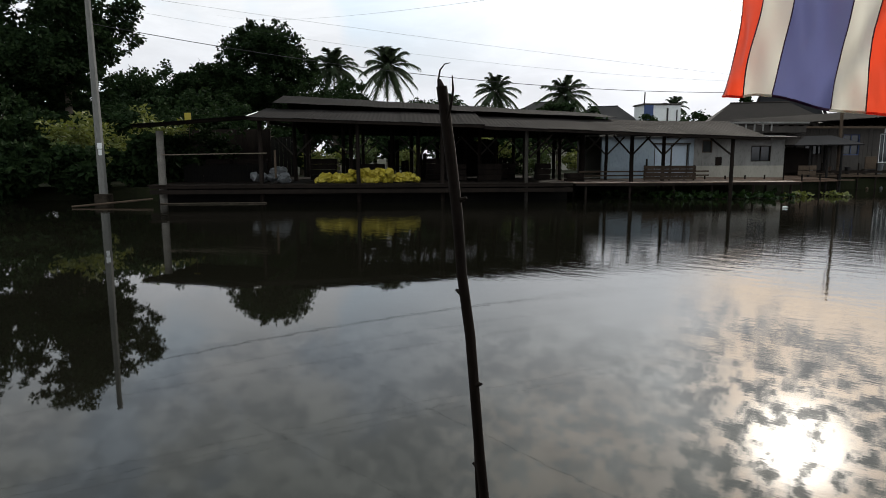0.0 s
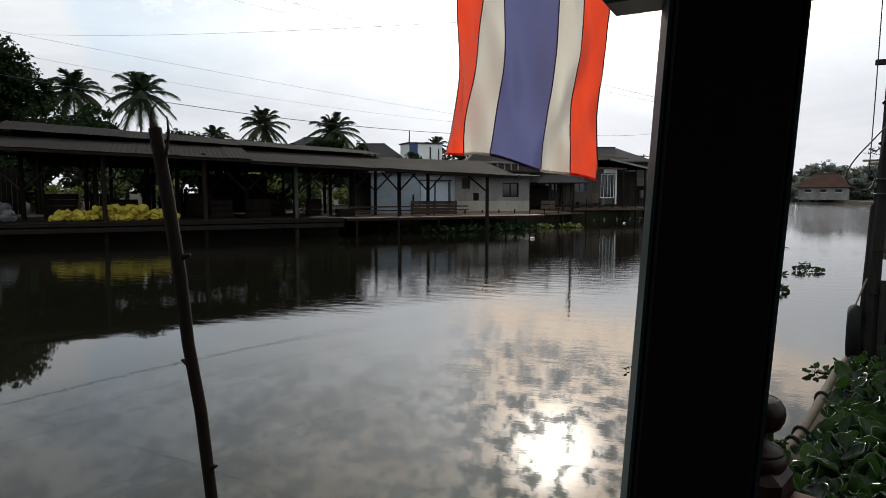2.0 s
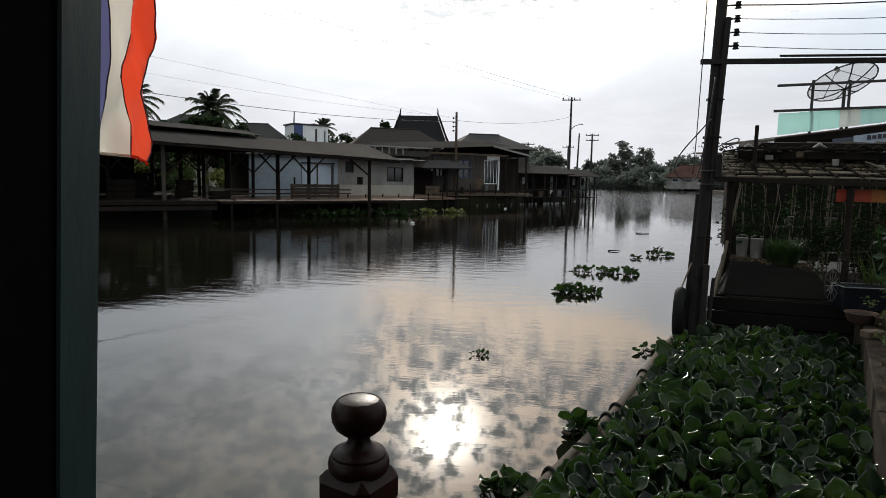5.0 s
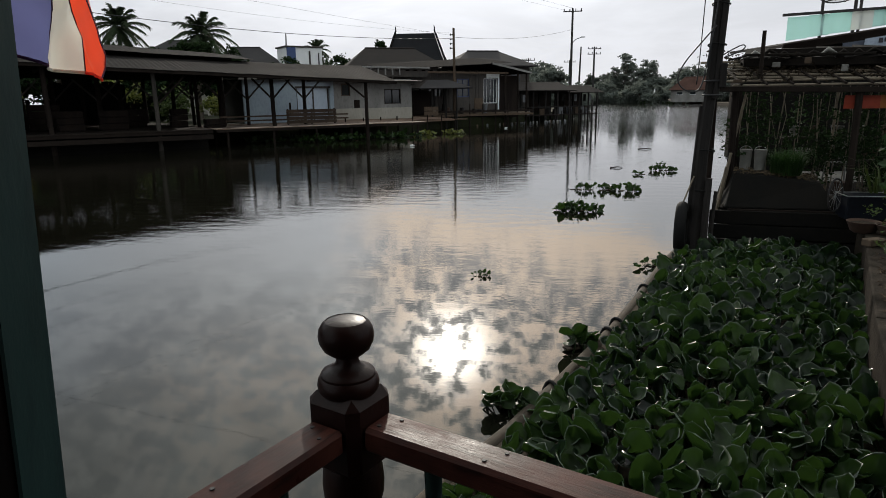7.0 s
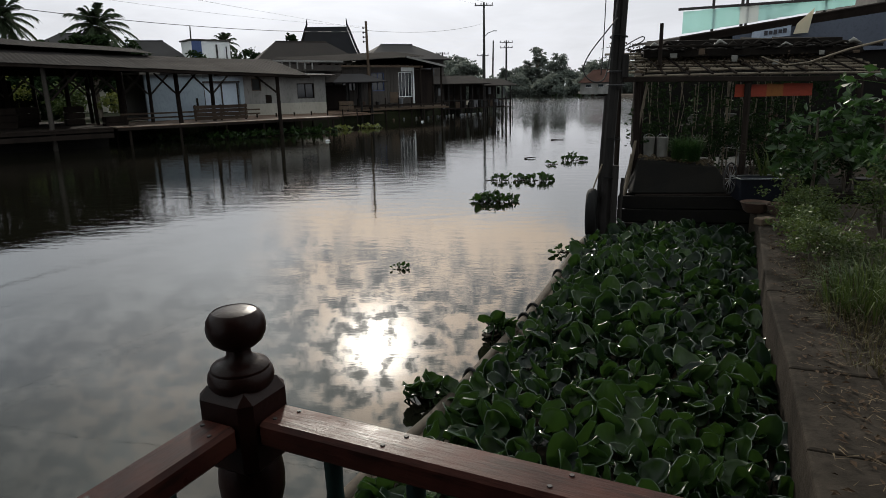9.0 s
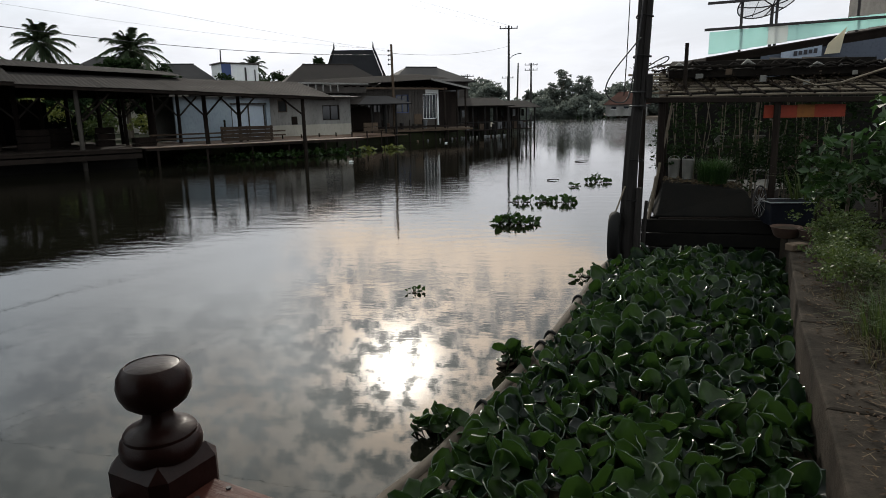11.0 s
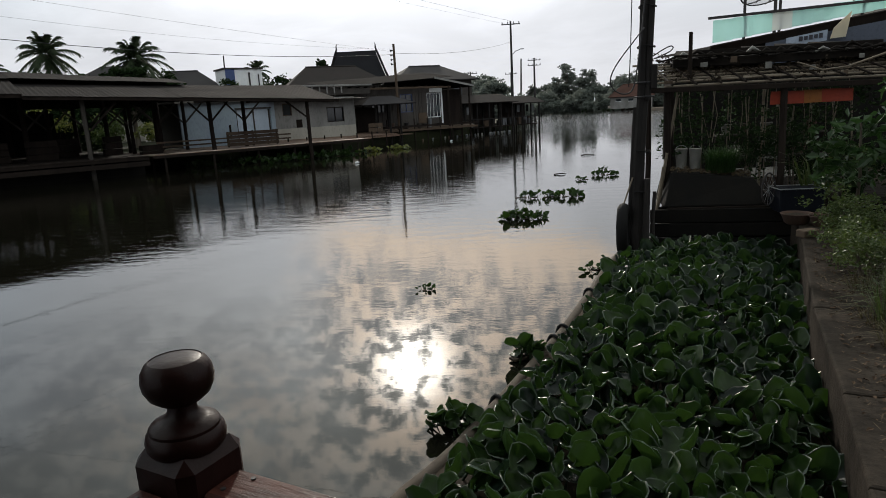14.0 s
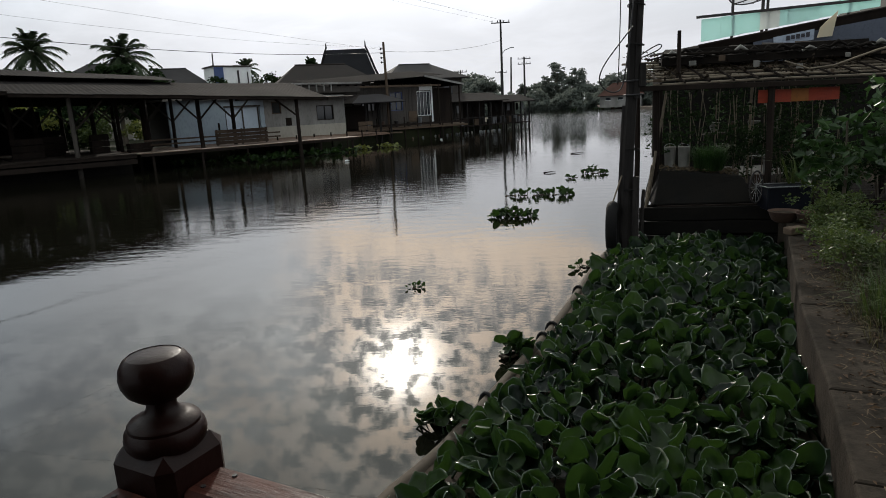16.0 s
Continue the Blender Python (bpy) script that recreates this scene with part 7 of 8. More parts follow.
for z in (1.2, 1.55):
    bm = bmesh.new()
    beam(bm, U(-1.9, -0.95, z), U(-0.6, -0.95, z), 0.05, 0.30)
    part("side_board", bm, M_OLDPLANK, hut)
bm = bmesh.new()
box(bm, U(-1.2, 0.6, 1.7), (2.0, 0.08, 2.4), rz(math.atan2(e.y, e.x)))
part("back_board", bm, M_DARKWOOD, hut)
part("bench", box(bmesh.new(), U(0.6, 0.4, 1.1), (1.4, 0.5, 0.08), rz(math.atan2(e.y, e.x)), 0.01), M_OLDPLANK, hut)

# ---- boathouses further along ----
for k, (ax, ay, bx, by, z0, z1, w) in enumerate(((-4.2, 62.2, 1.7, 67.6, 2.95, 3.75, 3.0), (1.7, 68.4, 4.6, 70.8, 2.75, 3.45, 2.6))):
    F, LEN, ANG = wall_frame((ax, ay), (bx, by))
    b = F(LEN / 2, 0, 0.4)
    bh = thing("boathouse", b, "dark open timber boathouse with a low tiled roof", "boathouse", "boathouses")
    for sgn in (1, -1):
        bm = bmesh.new()
        slab(bm, [F(-0.5, sgn * w / 2 + 0.3 * sgn - w / 2, z0) - b, F(LEN + 0.5, sgn * w / 2 + 0.3 * sgn - w / 2, z0) - b, F(LEN - 0.3, -w / 2, z1) - b, F(0.3, -w / 2, z1) - b], 0.08)
        part("roof_slope", bm, M_ROOFDARK, bh)
    for u in np.linspace(0.1, LEN - 0.1, 4 + (k == 0) * 2):
        for d in (-0.1, -w + 0.1):
            bm = bmesh.new()
            rod(bm, F(u, d, -1.2) - b, F(u, d, z0 + 0.1) - b, 0.09, 0.08, 8)
            part("post", bm, M_POLE, bh)
    part("deck", box(bmesh.new(), F(LEN / 2, -w / 2, 0.55) - b, (LEN, w, 0.10), rz(ANG), 0.01), M_DARKWOOD, bh)
    part("back_wall", box(bmesh.new(), F(LEN / 2, -w + 0.05, 1.8) - b, (LEN, 0.10, 2.3), rz(ANG)), M_DARKWOOD, bh)
    for u in np.linspace(0.6, LEN - 0.6, 5):
        part("hanging_cloth", box(bmesh.new(), F(u, -0.3 - 0.3 * (k + u % 1), 2.2) - b, (0.35, 0.03, 0.7), rz(ANG), 0.005), M_SACK if int(u * 3) % 3 == 0 else M_NETSHADE, bh)
    for u in np.linspace(0.3, LEN - 0.3, 9):
        hh = 0.3 + 0.5 * rnd.random()
        part("stored_box", box(bmesh.new(), F(u, -0.5 - rnd.random(), 0.60 + hh / 2) - b, (0.3 + 0.3 * rnd.random(), 0.4, hh), rz(ANG + rnd.uniform(-0.4, 0.4)), 0.02), (M_OLDPLANK, M_SACK, M_DARKWOOD, M_POLE)[int(rnd.random() * 4)], bh)
    for u in np.linspace(0.4, LEN - 0.2, 8):
        bm = bmesh.new()
        rod(bm, F(u, 0.25 + 0.3 * rnd.random(), -1.0) - b, F(u + rnd.uniform(-0.15, 0.15), 0.2, 0.9 + 0.9 * rnd.random()) - b, 0.04, 0.03, 6)
        part("mooring_stake", bm, M_POLE, bh)
    part("rail", box(bmesh.new(), F(LEN / 2, -0.05, 1.35) - b, (LEN, 0.06, 0.10), rz(ANG)), M_POLE, bh)
for k in range(38):
    f = rnd.random()
    p = Vector((-6.6, 55.0, 0)).lerp(Vector((1.6, 65.6, 0)), f)
    fb2 = thing("float_bottle", (p.x + rnd.uniform(-0.4, 0.4), p.y + rnd.uniform(-0.5, 0.5), 0.05), "pale plastic float bobbing at the bank", "float", "floats along the bank")
    part("bottle", lathe(bmesh.new(), [(0.02, -0.08), (0.075, -0.06), (0.09, 0.0), (0.075, 0.06), (0.03, 0.10)], 12), M_BUCKET if k % 4 == 0 else M_SACK if k % 2 else M_OLDPLANK, fb2, smooth=50)
for x, y, h2, nm in ((-8.15, 42.6, 18, 41), (-6.4, 43.7, 18, 42), (-13.5, 36.8, 30, 43), (-11.6, 37.6, 30, 44), (-9.6, 39.4, 26, 45), (-16.0, 35.2, 20, 46), (-13.0, 36.0, 24, 47), (-14.4, 36.2, 26, 48), (-10.6, 38.4, 26, 49), (-12.3, 37.2, 26, 50), (-8.9, 40.6, 18, 51)):
    clump((x, y, 0), h2, 0.55 if nm < 43 else 0.75, 1.5 if nm < 43 else 1.7, nm, "yellow-green patch of water hyacinth by the hut" if nm < 43 else "patch of water hyacinth along the far bank", LIGHTER if nm < 43 else LEAVES)

# ---- houses behind the bank ----


def hip_house(place, size, eave, ridge, turn, wallmat, roofmat, label, ridge_frac=0.35, rows=0):
    """A house body under a hipped roof, with windows on the front."""
    ob = thing("house", place, label, "house", "houses behind the bank", turn=turn)
    w, d = size
    part("wall", box(bmesh.new(), (0, 0, eave / 2), (w, d, eave), None, 0.02), wallmat, ob)
    r = w * ridge_frac / 2
    ov = 0.6
    c = [(-w / 2 - ov, -d / 2 - ov, eave), (w / 2 + ov, -d / 2 - ov, eave), (w / 2 + ov, d / 2 + ov, eave), (-w / 2 - ov, d / 2 + ov, eave)]
    a, b = (-r, 0, ridge), (r, 0, ridge)
    for quad in ((c[0], c[1], b, a), (c[2], c[3], a, b)):
        part("roof_slope", slab(bmesh.new(), quad, 0.10), roofmat, ob)
    for tri in ((c[1], c[2], (b[0], 0.02, ridge), (b[0], -0.02, ridge)), (c[3], c[0], (a[0], -0.02, ridge), (a[0], 0.02, ridge))):
        part("roof_hip", slab(bmesh.new(), tri, 0.08), roofmat, ob)
    bm = bmesh.new()
    tube(bm, [a, b], 0.10, 6)
    part("ridge_tile", bm, roofmat, ob)
    for k in range(3):
        x = -w * 0.3 + k * w * 0.3
        wn3 = part("window", box(bmesh.new(), (x, -d / 2 - 0.01, eave * 0.72), (w * 0.12, 0.06, eave * 0.2)), M_PANE, ob)
        part("frame", box(bmesh.new(), (x, -d / 2 - 0.02, eave * 0.72 - eave * 0.11), (w * 0.14, 0.10, 0.08)), M_WHITE, wn3)
    return ob


hip_house((-47, 79, 0.75), (12, 9), 6.2, 9.2, 20, M_CREAM, M_ROOFGREY, "cream house with a grey hipped tile roof")
hip_house((-36.5, 75, 0.75), (9, 8), 5.2, 7.8, 20, M_CREAM, M_ROOFGREY, "cream house with a grey hipped roof behind the pavilion")
hip_house((-16.6, 66.5, 0.75), (8.5, 6.5), 4.7, 6.6, 25, M_GREYWALL, M_ROOFDARK, "old house with a brown tiled roof", 0.6)
hip_house((-7.3, 68.5, 0.75), (7.5, 7), 4.6, 6.2, 25, M_GREYWALL, M_ROOFGREY, "house with a blue-grey roof behind the bank", 0.45)

# Temple-like house with a steep roof and upturned gable ends
th = thing("thai_style_house", (-21.4, 100.2, 0.35), "dark steep-roofed traditional house with upturned gable finials", "house", turn=8)
part("wall", box(bmesh.new(), (0, 0, 3.0), (8.0, 6.0, 6.0), None, 0.03), M_DARKWOOD, th)
for sgn in (1, -1):
    bm = bmesh.new()
    rows = []
    for k in range(9):
        f = k / 8
        y = sgn * (4.0 * (1 - f) + 0.02)
        z = 6.2 + (12.0 - 6.2) * (f ** 1.35) - 0.35
        rows.append([bm.verts.new((x, y, z)) for x in (-5.2 + 2.3 * f ** 1.1, 5.2 - 2.3 * f ** 1.1)] + [bm.verts.new((x, y - 0.0, z - 0.14)) for x in (-5.2 + 2.3 * f ** 1.1, 5.2 - 2.3 * f ** 1.1)])
    for a, b in zip(rows, rows[1:]):
        bm.faces.new((a[0], a[1], b[1], b[0]))
        bm.faces.new((a[2], b[2], b[3], a[3]))
        bm.faces.new((a[0], b[0], b[2], a[2]))
        bm.faces.new((a[1], a[3], b[3], b[1]))
    part("roof_slope", bm, M_STEEPROOF, th)
for x, d in ((-2.95, -1), (2.95, 1)):
    bm = bmesh.new()
    tube(bm, [(x + d * 2.5, 0.0, 5.9), (x + d * 1.3, 0.0, 8.6), (x + d * 0.35, 0, 11.2), (x, 0, 12.0), (x + d * 0.02, 0, 12.5), (x - d * 0.10, 0, 12.85)], [0.14, 0.14, 0.14, 0.13, 0.08, 0.02], 7)
    part("gable_finial", bm, M_STEEPROOF, th, "upturned pointed gable finial")
    bm = bmesh.new()
    vs = [bm.verts.new(p) for p in ((x + d * 2.2, -3.6, 6.0), (x + d * 2.2, 3.6, 6.0), (x + d * 0.05, 0, 11.7))]
    vs2 = [bm.verts.new(q3.co - Vector((d * 0.1, 0, 0))) for q3 in vs]
    bm.faces.new(vs)
    bm.faces.new(vs2)
    for i in range(3):
        bm.faces.new((vs[i], vs[(i + 1) % 3], vs2[(i + 1) % 3], vs2[i]))
    part("gable", bm, M_DARKWOOD, th)

# Houses on the far bend
for x, y, w, t, mat, lab in ((34.6, 176, 10.5, -20, M_REDROOF, "house with a red-brown roof on the far bend"), (43, 150, 7, -15, M_ROOFDARK, "low house by the water on the far bend")):
    hip_house((x, y, 0.5), (w, 6), 3.0, 6.2, t, M_WHITEWALL, mat, lab, 0.5)
stupa = thing("white_shrine", (27.5, 196, 0.5), "small white spire shrine on the far bank", "shrine")
part("spire", lathe(bmesh.new(), [(0.9, 0), (0.9, 0.6), (0.7, 0.9), (0.6, 1.5), (0.3, 2.4), (0.14, 3.4), (0.04, 4.6)], 16), M_WHITE, stupa, smooth=40)

# ---- trees ----


def tree(name, place, height, radius, mat, label, seed, lobes=16, leaf=0.42, per=120, group="trees behind the bank", squash=0.8, low=0.35):
    """A tapered trunk, limbs, and a crown of small leaves gathered in uneven lobes."""
    h = random.Random(seed)
    r = np.random.default_rng(seed)
    ob = thing(name, place, label, "tree", group)
    bm = bmesh.new()
    tr = 0.045 * height ** 0.9 * 0.35 + 0.10
    tube(bm, [(0, 0, -0.2), (h.uniform(-0.2, 0.2), 0, height * 0.25), (h.uniform(-0.3, 0.3), h.uniform(-0.3, 0.3), height * 0.55)], [tr * 1.3, tr, tr * 0.6], 9)
    part("trunk", bm, M_BARK, ob)
    cs, rs = [], []
    cz = height * (1 + low) / 2
    for k in range(lobes):
        a = h.uniform(0, 6.283)
        u = h.uniform(-1, 1)
        f = h.uniform(0.35, 0.85)
        c = Vector((math.cos(a) * math.sqrt(1 - u * u) * radius * f, math.sin(a) * math.sqrt(1 - u * u) * radius * f, cz + u * f * (height - cz) * 1.05))
        cs.append(c)
        rs.append(radius * h.uniform(0.24, 0.42))
        if k < 7:
            bm = bmesh.new()
            tube(bm, [(0, 0, height * 0.35), c * 0.5 + Vector((0, 0, height * 0.25)), c], [tr * 0.45, tr * 0.3, tr * 0.12], 6)
            part("limb", bm, M_BARK, ob)
    verts, faces = [], []
    for c, rr in zip(cs, rs):
        sub = []
        for _ in range(14):
            d = r.normal(0, 1, 3)
            d /= np.linalg.norm(d)
            sub.append(np.array(c) + d * rr * r.uniform(0.45, 1.05) * np.array((1, 1, squash)))
        v, f = leaf_cards(r, sub, per // 14, rr * 0.33, leaf, 0.25, 0.6)
        b = len(verts)
        verts += v
        faces += [tuple(b + i for i in t) for t in f]
    tagged(part("crown", cloud_mesh("crown", verts, faces, mat), None, ob), kind="stuff")
    return ob


tree("rain_tree", (-66.5, 46.5, 0.75), 17.8, 6.6, M_TREE, "large dark round-crowned tree behind the pavilion", 1, 60, 0.40, 760, low=0.30)
tree("broadleaf_tree", (-77, 43, 0.75), 13.8, 6.0, M_TREE, "dark spreading tree behind the pavilion", 2, 46, 0.42, 620, low=0.2)
tree("broadleaf_tree", (-86, 40, 0.75), 13.4, 6.5, M_TREE, "dark spreading tree beside a larger one", 3, 44, 0.42, 600, low=0.2)
tree("broadleaf_tree", (-58, 50, 0.75), 10.8, 5.0, M_TREE, "dark bushy tree behind the pavilion roof", 4, 30, 0.45, 320, low=0.2)
tree("broadleaf_tree", (-60, 22, 0.75), 18.5, 6.5, M_TREE, "tall dark tree at the edge of the canal", 5, 56, 0.40, 620, low=0.25)
tree("broadleaf_tree", (-70, 14, 0.75), 20.0, 8.0, M_TREE, "tall dark tree at the edge of the canal", 6, 56, 0.42, 620, low=0.25)
tree("broadleaf_tree", (-52, 30, 0.75), 8.0, 4.4, M_TREE, "low dark tree behind the lean-to", 7, 28, 0.40, 300, low=0.15)
for k, (x, y, w, hgt, mat, lab) in enumerate(((-41, 19.5, 2.2, 3.6, M_YELLOWLEAF, "yellow-green shrub on the bank"), (-44, 16.5, 2.6, 4.2, M_YELLOWLEAF, "tall yellow-green shrub on the bank"), (-38, 22, 2.4, 3.4, M_TREE, "dark shrub by the lean-to"), (-39.5, 14.5, 1.8, 1.8, M_BUSH, "low green shrub on the bank"), (-47, 24, 3.2, 5.4, M_TREE, "dark shrub behind the bank"))):
    bush("bank_shrub", (x, y, 0.75), (w, w, hgt), mat, lab, "shrub", 0.34, 60, 34, 9, 70 + k, "shrubs on the far bank")
for k in range(13):
    p = P(-3 + 3.4 * k, 24 + 2.0 * (k % 2))
    tree("garden_tree", (p.x, p.y, 0.75), 5.6 + 0.8 * (k % 3), 3.0, M_TREE, "dark leafy garden tree behind the pavilion", 600 + k, 22, 0.34, 330, "garden trees", low=0.02)
for k, (s, d) in enumerate(((3.5, 17.5), (7, 18), (10.5, 17), (14, 18.5), (17.5, 17.5), (21, 18.5), (24.5, 17.5), (28, 16))):
    p = P(s, d)
    bush("garden_bush", (p.x, p.y, 0.75), (1.9, 1.9, 2.2 + 0.4 * (k % 3)), M_BUSH if k % 2 else M_YELLOWLEAF, "sunlit green bush behind the pavilion", "shrub", 0.26, 44, 30, 7, 90 + k, "bushes behind the pavilion")


def palm(place, height, spread, fronds, label, seed, mat=M_PALM):
    """A coconut palm: a thin bowed trunk and drooping fronds with leaflets."""
    h = random.Random(seed)
    ob = thing("coconut_palm", place, label, "palm tree", "palms")
    bow = h.uniform(-0.5, 0.5)
    top = Vector((bow, 0, height))
    bm = bmesh.new()
    tube(bm, [(0, 0, -0.2), (bow * 0.2, 0, height * 0.4), (bow * 0.6, 0, height * 0.75), top], [0.24, 0.18, 0.15, 0.14], 9)
    part("trunk", bm, M_BARK, ob)
    fronds = int(fronds * 1.45)
    for k in range(fronds):
        a = 6.283 * 0.618 * k + h.uniform(-0.15, 0.15)
        el = -0.85 + 2.25 * (k + h.random()) / fronds
        d = Vector((math.cos(a), math.sin(a), 0))
        L = spread * h.uniform(0.85, 1.15)
        pts = [top + d * (L * f * math.cos(el) * (1 - 0.10 * f)) + Vector((0, 0, L * (f * math.sin(el) - 0.42 * f ** 2.2))) for f in (0, 0.2, 0.4, 0.6, 0.8, 1.0)]
        verts, faces = [], []
        side = Vector((-d.y, d.x, 0))
        for i in range(38):
            f = 0.08 + 0.91 * i / 38
            j = min(int(f * 5), 4)
            p = pts[j].lerp(pts[j + 1], f * 5 - j)
            along = (pts[j + 1] - pts[j]).normalized()
            ll = L * 0.30 * (1 - 0.75 * abs(f - 0.42))
            for sg in (1, -1):
                tip = p + side * sg * ll * 0.62 + along * ll * 0.62 - Vector((0, 0, ll * h.uniform(0.25, 0.6)))
                b = len(verts)
                verts += [p - along * 0.06 * spread / 3, p + along * 0.08 * spread / 3, tip]
                faces.append((b, b + 1, b + 2))
        b = len(verts)
        for p, q3 in zip(pts, pts[1:]):
            b = len(verts)
            verts += [p - side * 0.025, p + side * 0.025, q3 + side * 0.02, q3 - side * 0.02]
            faces.append((b, b + 1, b + 2, b + 3))
        part("frond", cloud_mesh("frond", verts, faces, mat), None, ob)
    for k in range(5):
        a = 1.26 * k
        part("coconut", lathe(bmesh.new(), [(0.04, -0.16), (0.13, -0.08), (0.14, 0.02), (0.06, 0.14)], 9, Matrix.Translation(top + Vector((0.25 * math.cos(a), 0.25 * math.sin(a), -0.35)))), M_BARK, ob)
    return ob


palm((-92.9, 79.4, 0.75), 18.2, 6.0, 26, "tall coconut palm behind the pavilion", 1)
palm((-79.5, 79.4, 0.75), 17.0, 5.85, 24, "coconut palm with spread fronds behind the pavilion", 2)
palm((-50.5, 71.5, 0.75), 10.4, 3.9, 22, "coconut palm among the roofs", 3)
palm((-40.0, 71.5, 0.75), 9.2, 4.0, 22, "coconut palm beside a grey roof", 4)
palm((-34.0, 91, 0.75), 8.6, 2.6, 18, "small palm far behind the houses", 5)
palm((-58.5, 71, 0.75), 9.0, 3.0, 18, "low palm behind the pavilion roof", 6)
tree("broadleaf_tree", (-66, 72, 0.75), 9.8, 4.0, M_TREE, "dark rounded tree far behind the roofs", 11, 22, 0.4, 260)
tree("broadleaf_tree", (-26.6, 97, 0.75), 10.2, 2.8, M_TREE, "dark tree beside the steep-roofed house", 12, 24, 0.4, 260)
tree("broadleaf_tree", (-37, 96, 0.75), 8.2, 4.6, M_TREE, "tree line far behind the houses", 13, 24, 0.4, 240)
tree("broadleaf_tree", (-31, 92, 0.75), 7.8, 3.6, M_TREE, "tree line far behind the houses", 14, 22, 0.4, 240)
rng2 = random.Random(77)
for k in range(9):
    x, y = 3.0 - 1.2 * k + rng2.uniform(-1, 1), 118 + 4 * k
    tree("far_tree", (x - 4, y, 0.75), rng2.uniform(6.5, 9), rng2.uniform(3, 4.4), M_HAZETREE, "hazy tree on the far bank", 200 + k, 22, 0.5, 240, "far trees", low=0.0)
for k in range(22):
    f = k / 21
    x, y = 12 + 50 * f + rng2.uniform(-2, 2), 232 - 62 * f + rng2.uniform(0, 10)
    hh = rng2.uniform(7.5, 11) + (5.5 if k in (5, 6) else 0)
    tree("far_tree", (x, y, 0.5), hh, rng2.uniform(4.0, 5.5), M_HAZETREE, "hazy tree on the canal's far bend", 300 + k, 24, 0.6, 260, "far trees", low=0.0)
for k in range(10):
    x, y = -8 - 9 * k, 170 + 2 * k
    tree("far_tree", (x, y, 0.75), rng2.uniform(9, 12), rng2.uniform(5, 7), M_HAZETREE, "hazy tree far behind the village", 400 + k, 20, 0.7, 220, "far trees", low=0.0)
for k in range(9):
    x, y = -95 - 4 * k, 70 - 12 * k
    tree("far_tree", (x, y, 0.75), rng2.uniform(11, 15), rng2.uniform(6, 8), M_TREE, "dark tree line behind the bank", 500 + k, 22, 0.7, 240, "far trees", low=0.0)
for k in range(5):
    p = Vector((12 + 5 * k, 222 - 9 * k, 0.02))
    clump(p, 26, 2.6, 3.0, 80 + k, "band of water plants below the far bend")

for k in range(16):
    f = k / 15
    tree("far_shrub", (8 + 48 * f, 222 - 66 * f, 0.4), 4.2 + (k % 3), 4.6, M_HAZETREE, "low hazy bushes on the canal's far bend", 700 + k, 18, 0.6, 220, "far bushes", low=-0.35)
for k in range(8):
    tree("far_shrub", (3.2 - 1.2 * k, 104 + 5 * k, 0.6), 3.6 + (k % 3) * 0.5, 3.2, M_HAZETREE, "low bushes beyond the boathouses", 720 + k, 16, 0.45, 200, "far bushes", low=-0.35)
for k, (x, y, hh, rr) in enumerate(((-37.8, 14.2, 2.2, 1.6), (-40.5, 11.6, 2.6, 2.0), (-36.6, 18.2, 3.0, 2.0), (-43.5, 8.5, 3.2, 2.4), (-50, 8, 7, 4.5), (-58, 2, 9, 6), (-55, 15, 6.5, 4.5), (-66, 26, 8, 6), (-75, 32, 8, 6), (-48, 20, 5.5, 3.6))):
    tree("bank_tree", (x, y, 0.75), hh, rr, M_TREE, "dense dark trees on the far bank", 740 + k, 34, 0.42, 420, "bank trees", low=-0.15)

# ---- poles and wires ----


def utility_pole(place, height, label, arms=1, lean=(0, 0), lamp=False, r=0.16, seed=0):
    ob = thing("utility_pole", place, label, "utility pole", "utility poles")
    bm = bmesh.new()
    tube(bm, [(0, 0, -1.5), (lean[0] * 0.5, lean[1] * 0.5, height * 0.5), (lean[0], lean[1], height)], [r * 1.15, r, r * 0.75], 8)
    part("shaft", bm, M_FARPOLE, ob)
    for k in range(arms):
        z = height - 0.35 - 0.9 * k
        bm = bmesh.new()
        beam(bm, (lean[0] - 1.15, lean[1], z), (lean[0] + 1.15, lean[1], z), 0.10, 0.12)
        arm = part("crossarm", bm, M_IRON, ob)
        for x in (-1.05, -0.35, 0.35, 1.05):
            part("insulator", lathe(bmesh.new(), [(0.03, 0), (0.07, 0.06), (0.04, 0.12), (0.07, 0.18), (0.03, 0.26)], 10, Matrix.Translation((lean[0] + x, lean[1], z + 0.06))), M_RUBBER, arm)
    if lamp:
        bm = bmesh.new()
        tube(bm, [(0, 0, height * 0.66), (0.5, 0, height * 0.70), (1.2, 0, height * 0.72)], 0.05, 7)
        la = part("lamp_arm", bm, M_STEEL, ob)
        part("lamp_head", box(bmesh.new(), (1.35, 0, height * 0.72), (0.5, 0.2, 0.12), None, 0.03), M_STEEL, la)
    return ob


utility_pole((1.9, 85.0, 0.75), 12.1, "tall concrete utility pole with a crossarm and a street lamp", 1, (0, 0), True, 0.15)
utility_pole((6.4, 120, 0.75), 10.0, "concrete utility pole with a crossarm far along the canal", 2, (0, 0), False, 0.18)
utility_pole((3.9, 122, 0.75), 10.2, "plain concrete pole far along the canal", 0, (0.25, 0), False, 0.16)
utility_pole((2.4, 135, 0.75), 8.6, "short utility pole far along the canal", 1, (0, 0), False, 0.16)
utility_pole((-5.0, 118, 0.75), 8.2, "short utility pole behind the far trees", 1, (0, 0), False, 0.16)
hp = thing("timber_pole", (-7.9, 53.8, 0), "thin dark pole with insulators beside the hut", "pole")
bm = bmesh.new()
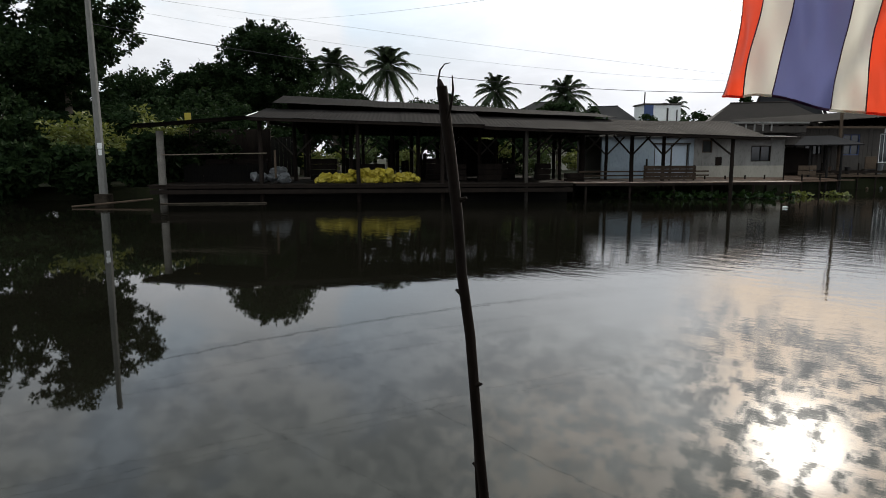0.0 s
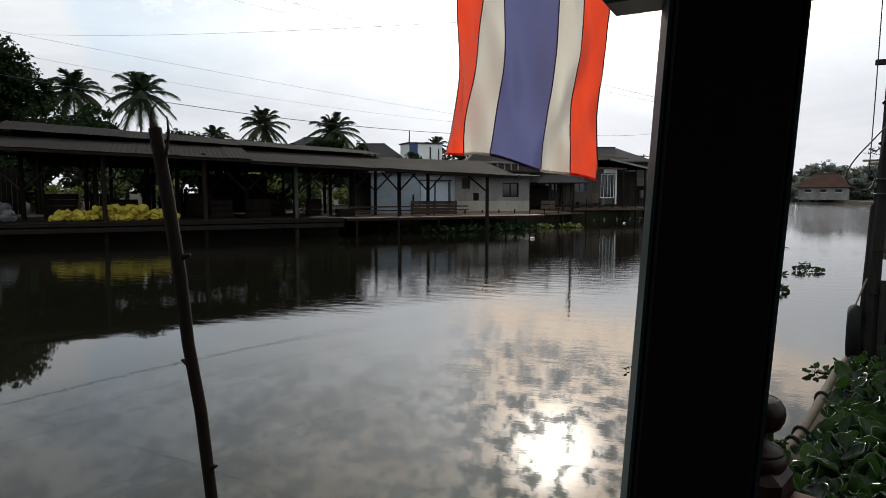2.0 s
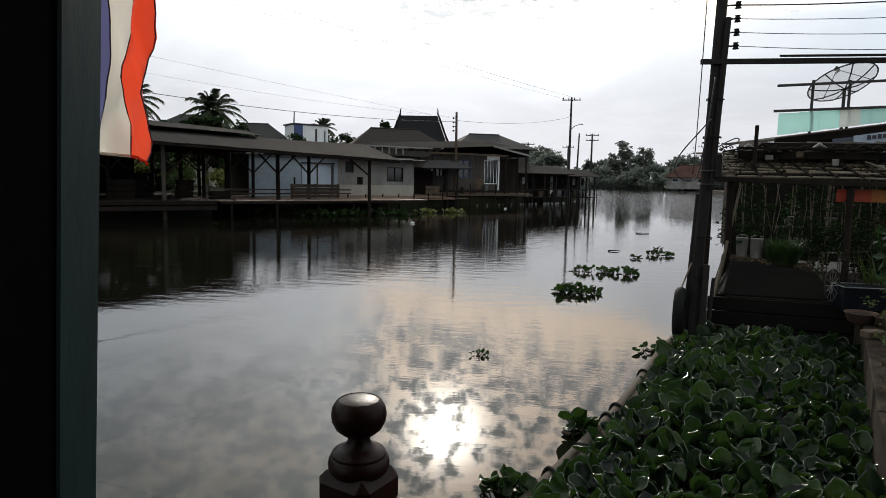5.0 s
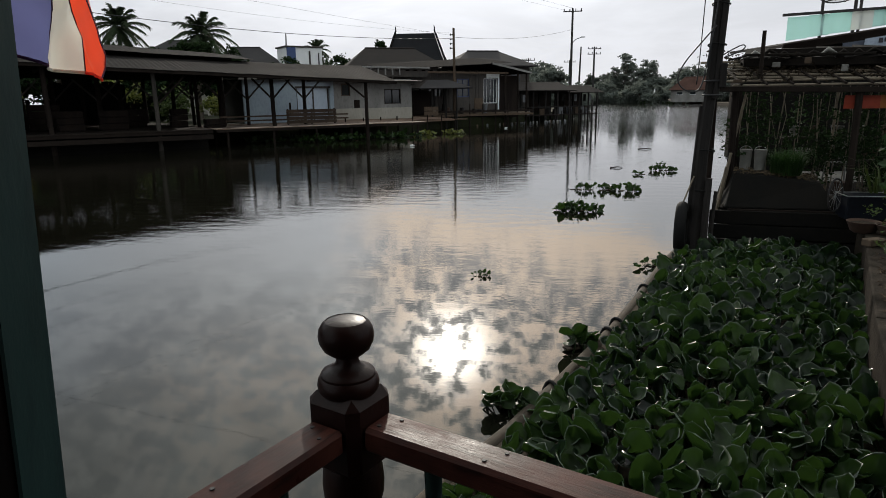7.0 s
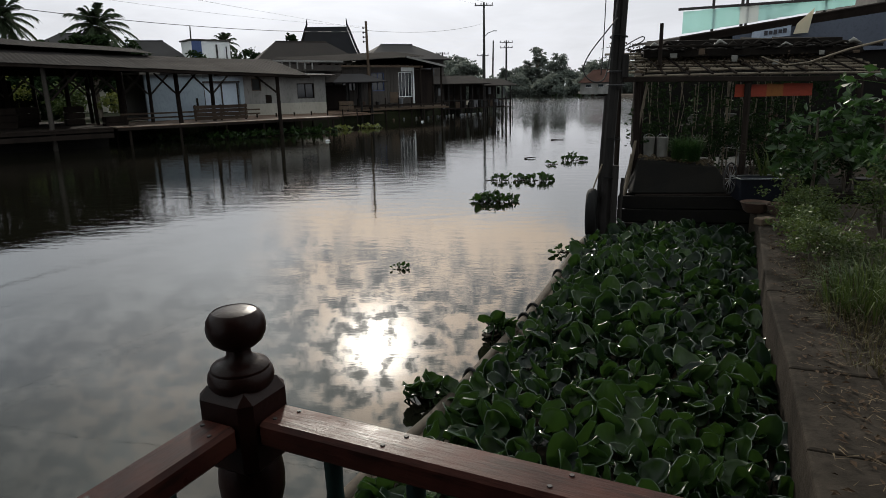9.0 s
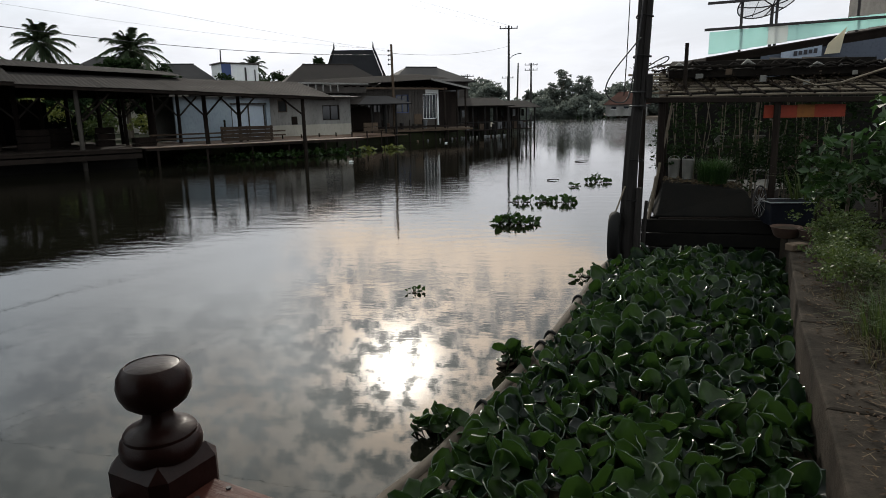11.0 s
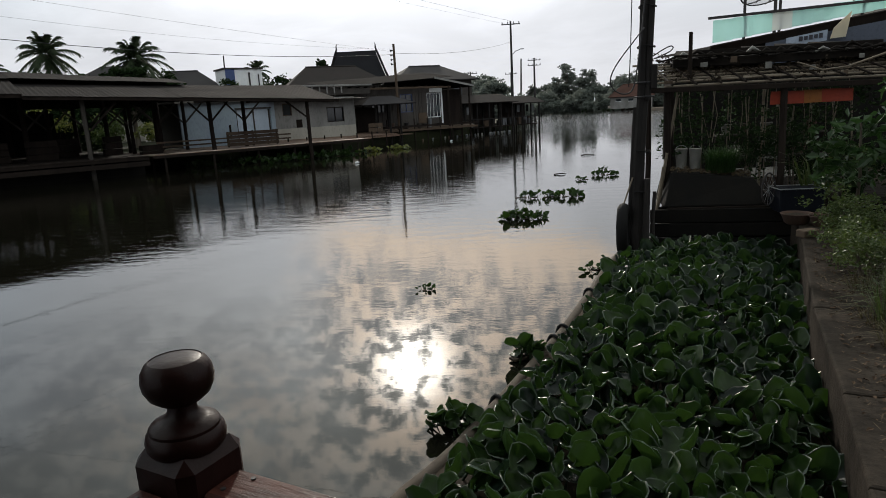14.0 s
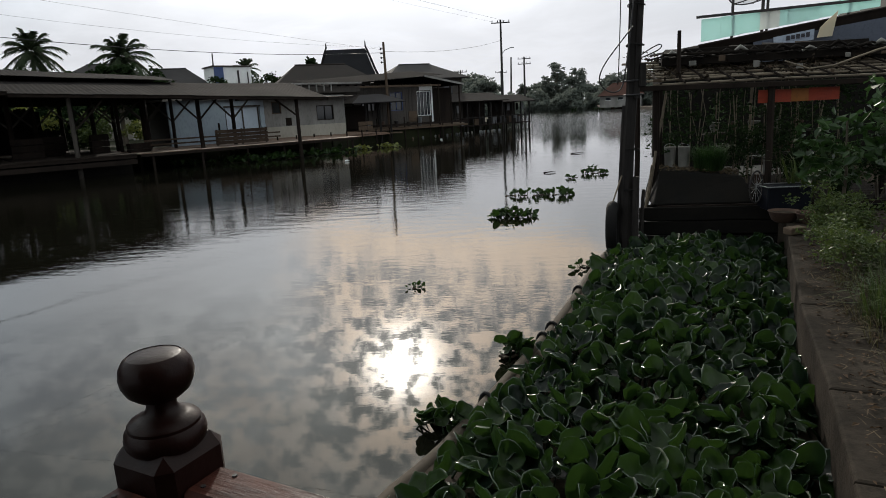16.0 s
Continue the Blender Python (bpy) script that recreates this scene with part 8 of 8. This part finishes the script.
tube(bm, [(0, 0, -1.5), (0.0, 0, 3.5), (-0.03, 0, 7.8)], [0.13, 0.115, 0.09], 8)
part("shaft", bm, M_OLDPLANK, hp)
for k in range(4):
    bm = bmesh.new()
    rod(bm, (0, 0, 7.3 - 0.35 * k), (-0.26, 0, 7.3 - 0.35 * k), 0.03, 0.03, 6)
    rk = part("rack_pin", bm, M_IRON, hp)
    part("insulator", lathe(bmesh.new(), [(0.03, -0.08), (0.08, 0), (0.03, 0.08)], 8, Matrix.Translation((-0.28, 0, 7.3 - 0.35 * k))), M_RUBBER, rk)
lp = thing("concrete_pole", P(33.9, 0.3), "leaning grey concrete pole with small sign plates", "utility pole")
bm = bmesh.new()
tube(bm, [(0.05, 0, -1.5), (0.0, 0, 3.0), (-0.32, 0.10, 11.5)], [0.24, 0.21, 0.14], 8)
part("shaft", bm, M_POLECONC, lp)
fdir = Vector((0.92, -0.38, 0))
for z, s in ((3.0, 0.22), (2.66, 0.16)):
    part("plate", box(bmesh.new(), fdir * 0.215 + Vector((0.0, 0, z)), (0.03, s, 0.30), rz(math.atan2(-0.38, 0.92)), 0.004), M_WHITE, lp, "small white plate")
part("footing", box(bmesh.new(), (0, 0, 0.25), (0.7, 0.7, 0.5), rz(0.7), 0.05), M_WALLCONC, lp)
sign = thing("yellow_marker", P(30.2, 3.0, 3.6), "small yellow marker board above the lean-to", "sign")
part("board", box(bmesh.new(), (0, 0, 1.0), (0.35, 0.04, 0.55), rz(PTURN), 0.01), M_YELLOW, sign)
bm = bmesh.new()
rod(bm, (0, 0.05, -0.2), (0, 0.05, 1.0), 0.025, 0.025, 6)
part("stake", bm, M_OLDPLANK, sign)

LPT = P(33.9, 0.3)
cable("overhead_cable", sag((LPT.x - 0.28, LPT.y, 9.2), (-7.95, 53.8, 7.0), 1.35, 40), 0.018, "thick black overhead cable between the poles", group="overhead wires")
for k, (p, q3, dp, r) in enumerate((
    ((LPT.x - 0.28, LPT.y, 10.2), (-7.95, 53.8, 7.4), 1.0, 0.008),
    ((-60, -20, 20.0), (1.2, 85, 12.6), 1.2, 0.010),
    ((-60, -20, 21.3), (2.5, 85, 12.7), 1.2, 0.009),
    ((-64, -16, 23.0), (1.9, 85, 12.9), 1.2, 0.009),
    ((-64, -22, 17.0), (-7.9, 53.8, 7.2), 1.1, 0.009),
    ((-70, 30, 22.0), (2.95, 11.15, 6.6), 1.0, 0.006),
    ((-66, 40, 18.0), (2.95, 11.15, 5.0), 0.9, 0.006),
    ((1.9, 85, 10.4), (-7.9, 53.8, 7.1), 0.5, 0.020),
)):
    cable("overhead_wire", sag(p, q3, dp, 30), r * 0.65, "thin overhead wire against the sky", group="overhead wires")
for k in range(4):
    z = 4.92 - 0.19 * k
    cable("service_wire", sag((2.97, 11.15, z), (13.0, 10.4, z + 0.9 - 0.12 * k), 0.35, 20), 0.005 if k else 0.009, "service wire from the timber pole", group="service wires")
# ---- flotsam on the canal ----
for k, (x, y, ln, a, lab) in enumerate(((2.52, 23.05, 0.42, 0.2, "thin dark stick drifting on the canal"), (4.42, 30.83, 0.6, 0.1, "dark piece of wood drifting on the canal"))):
    dw = thing("driftwood", (x, y, 0.02), lab, "driftwood", "flotsam on the canal")
    bm = bmesh.new()
    d = Vector((math.cos(a), math.sin(a), 0))
    tube(bm, [-d * ln / 2, d * ln * 0.1 + Vector((0, 0, 0.02)), d * ln / 2], [0.022, 0.018, 0.008], 8)
    part("branch", bm, M_STICK, dw, smooth=60)
for k, (x, y) in enumerate(((-3.44, 51.0), (-6.7, 32.69))):
    fb3 = thing("float_bottle", (x, y, 0.04), "white plastic bottle drifting on the canal", "float", "flotsam on the canal")
    part("bottle", lathe(bmesh.new(), [(0.015, -0.10), (0.045, -0.09), (0.05, 0.04), (0.02, 0.10), (0.02, 0.13)], 12, Matrix.Rotation(radians(80 + 5 * k), 4, "Y")), M_WHITE, fb3, smooth=50)
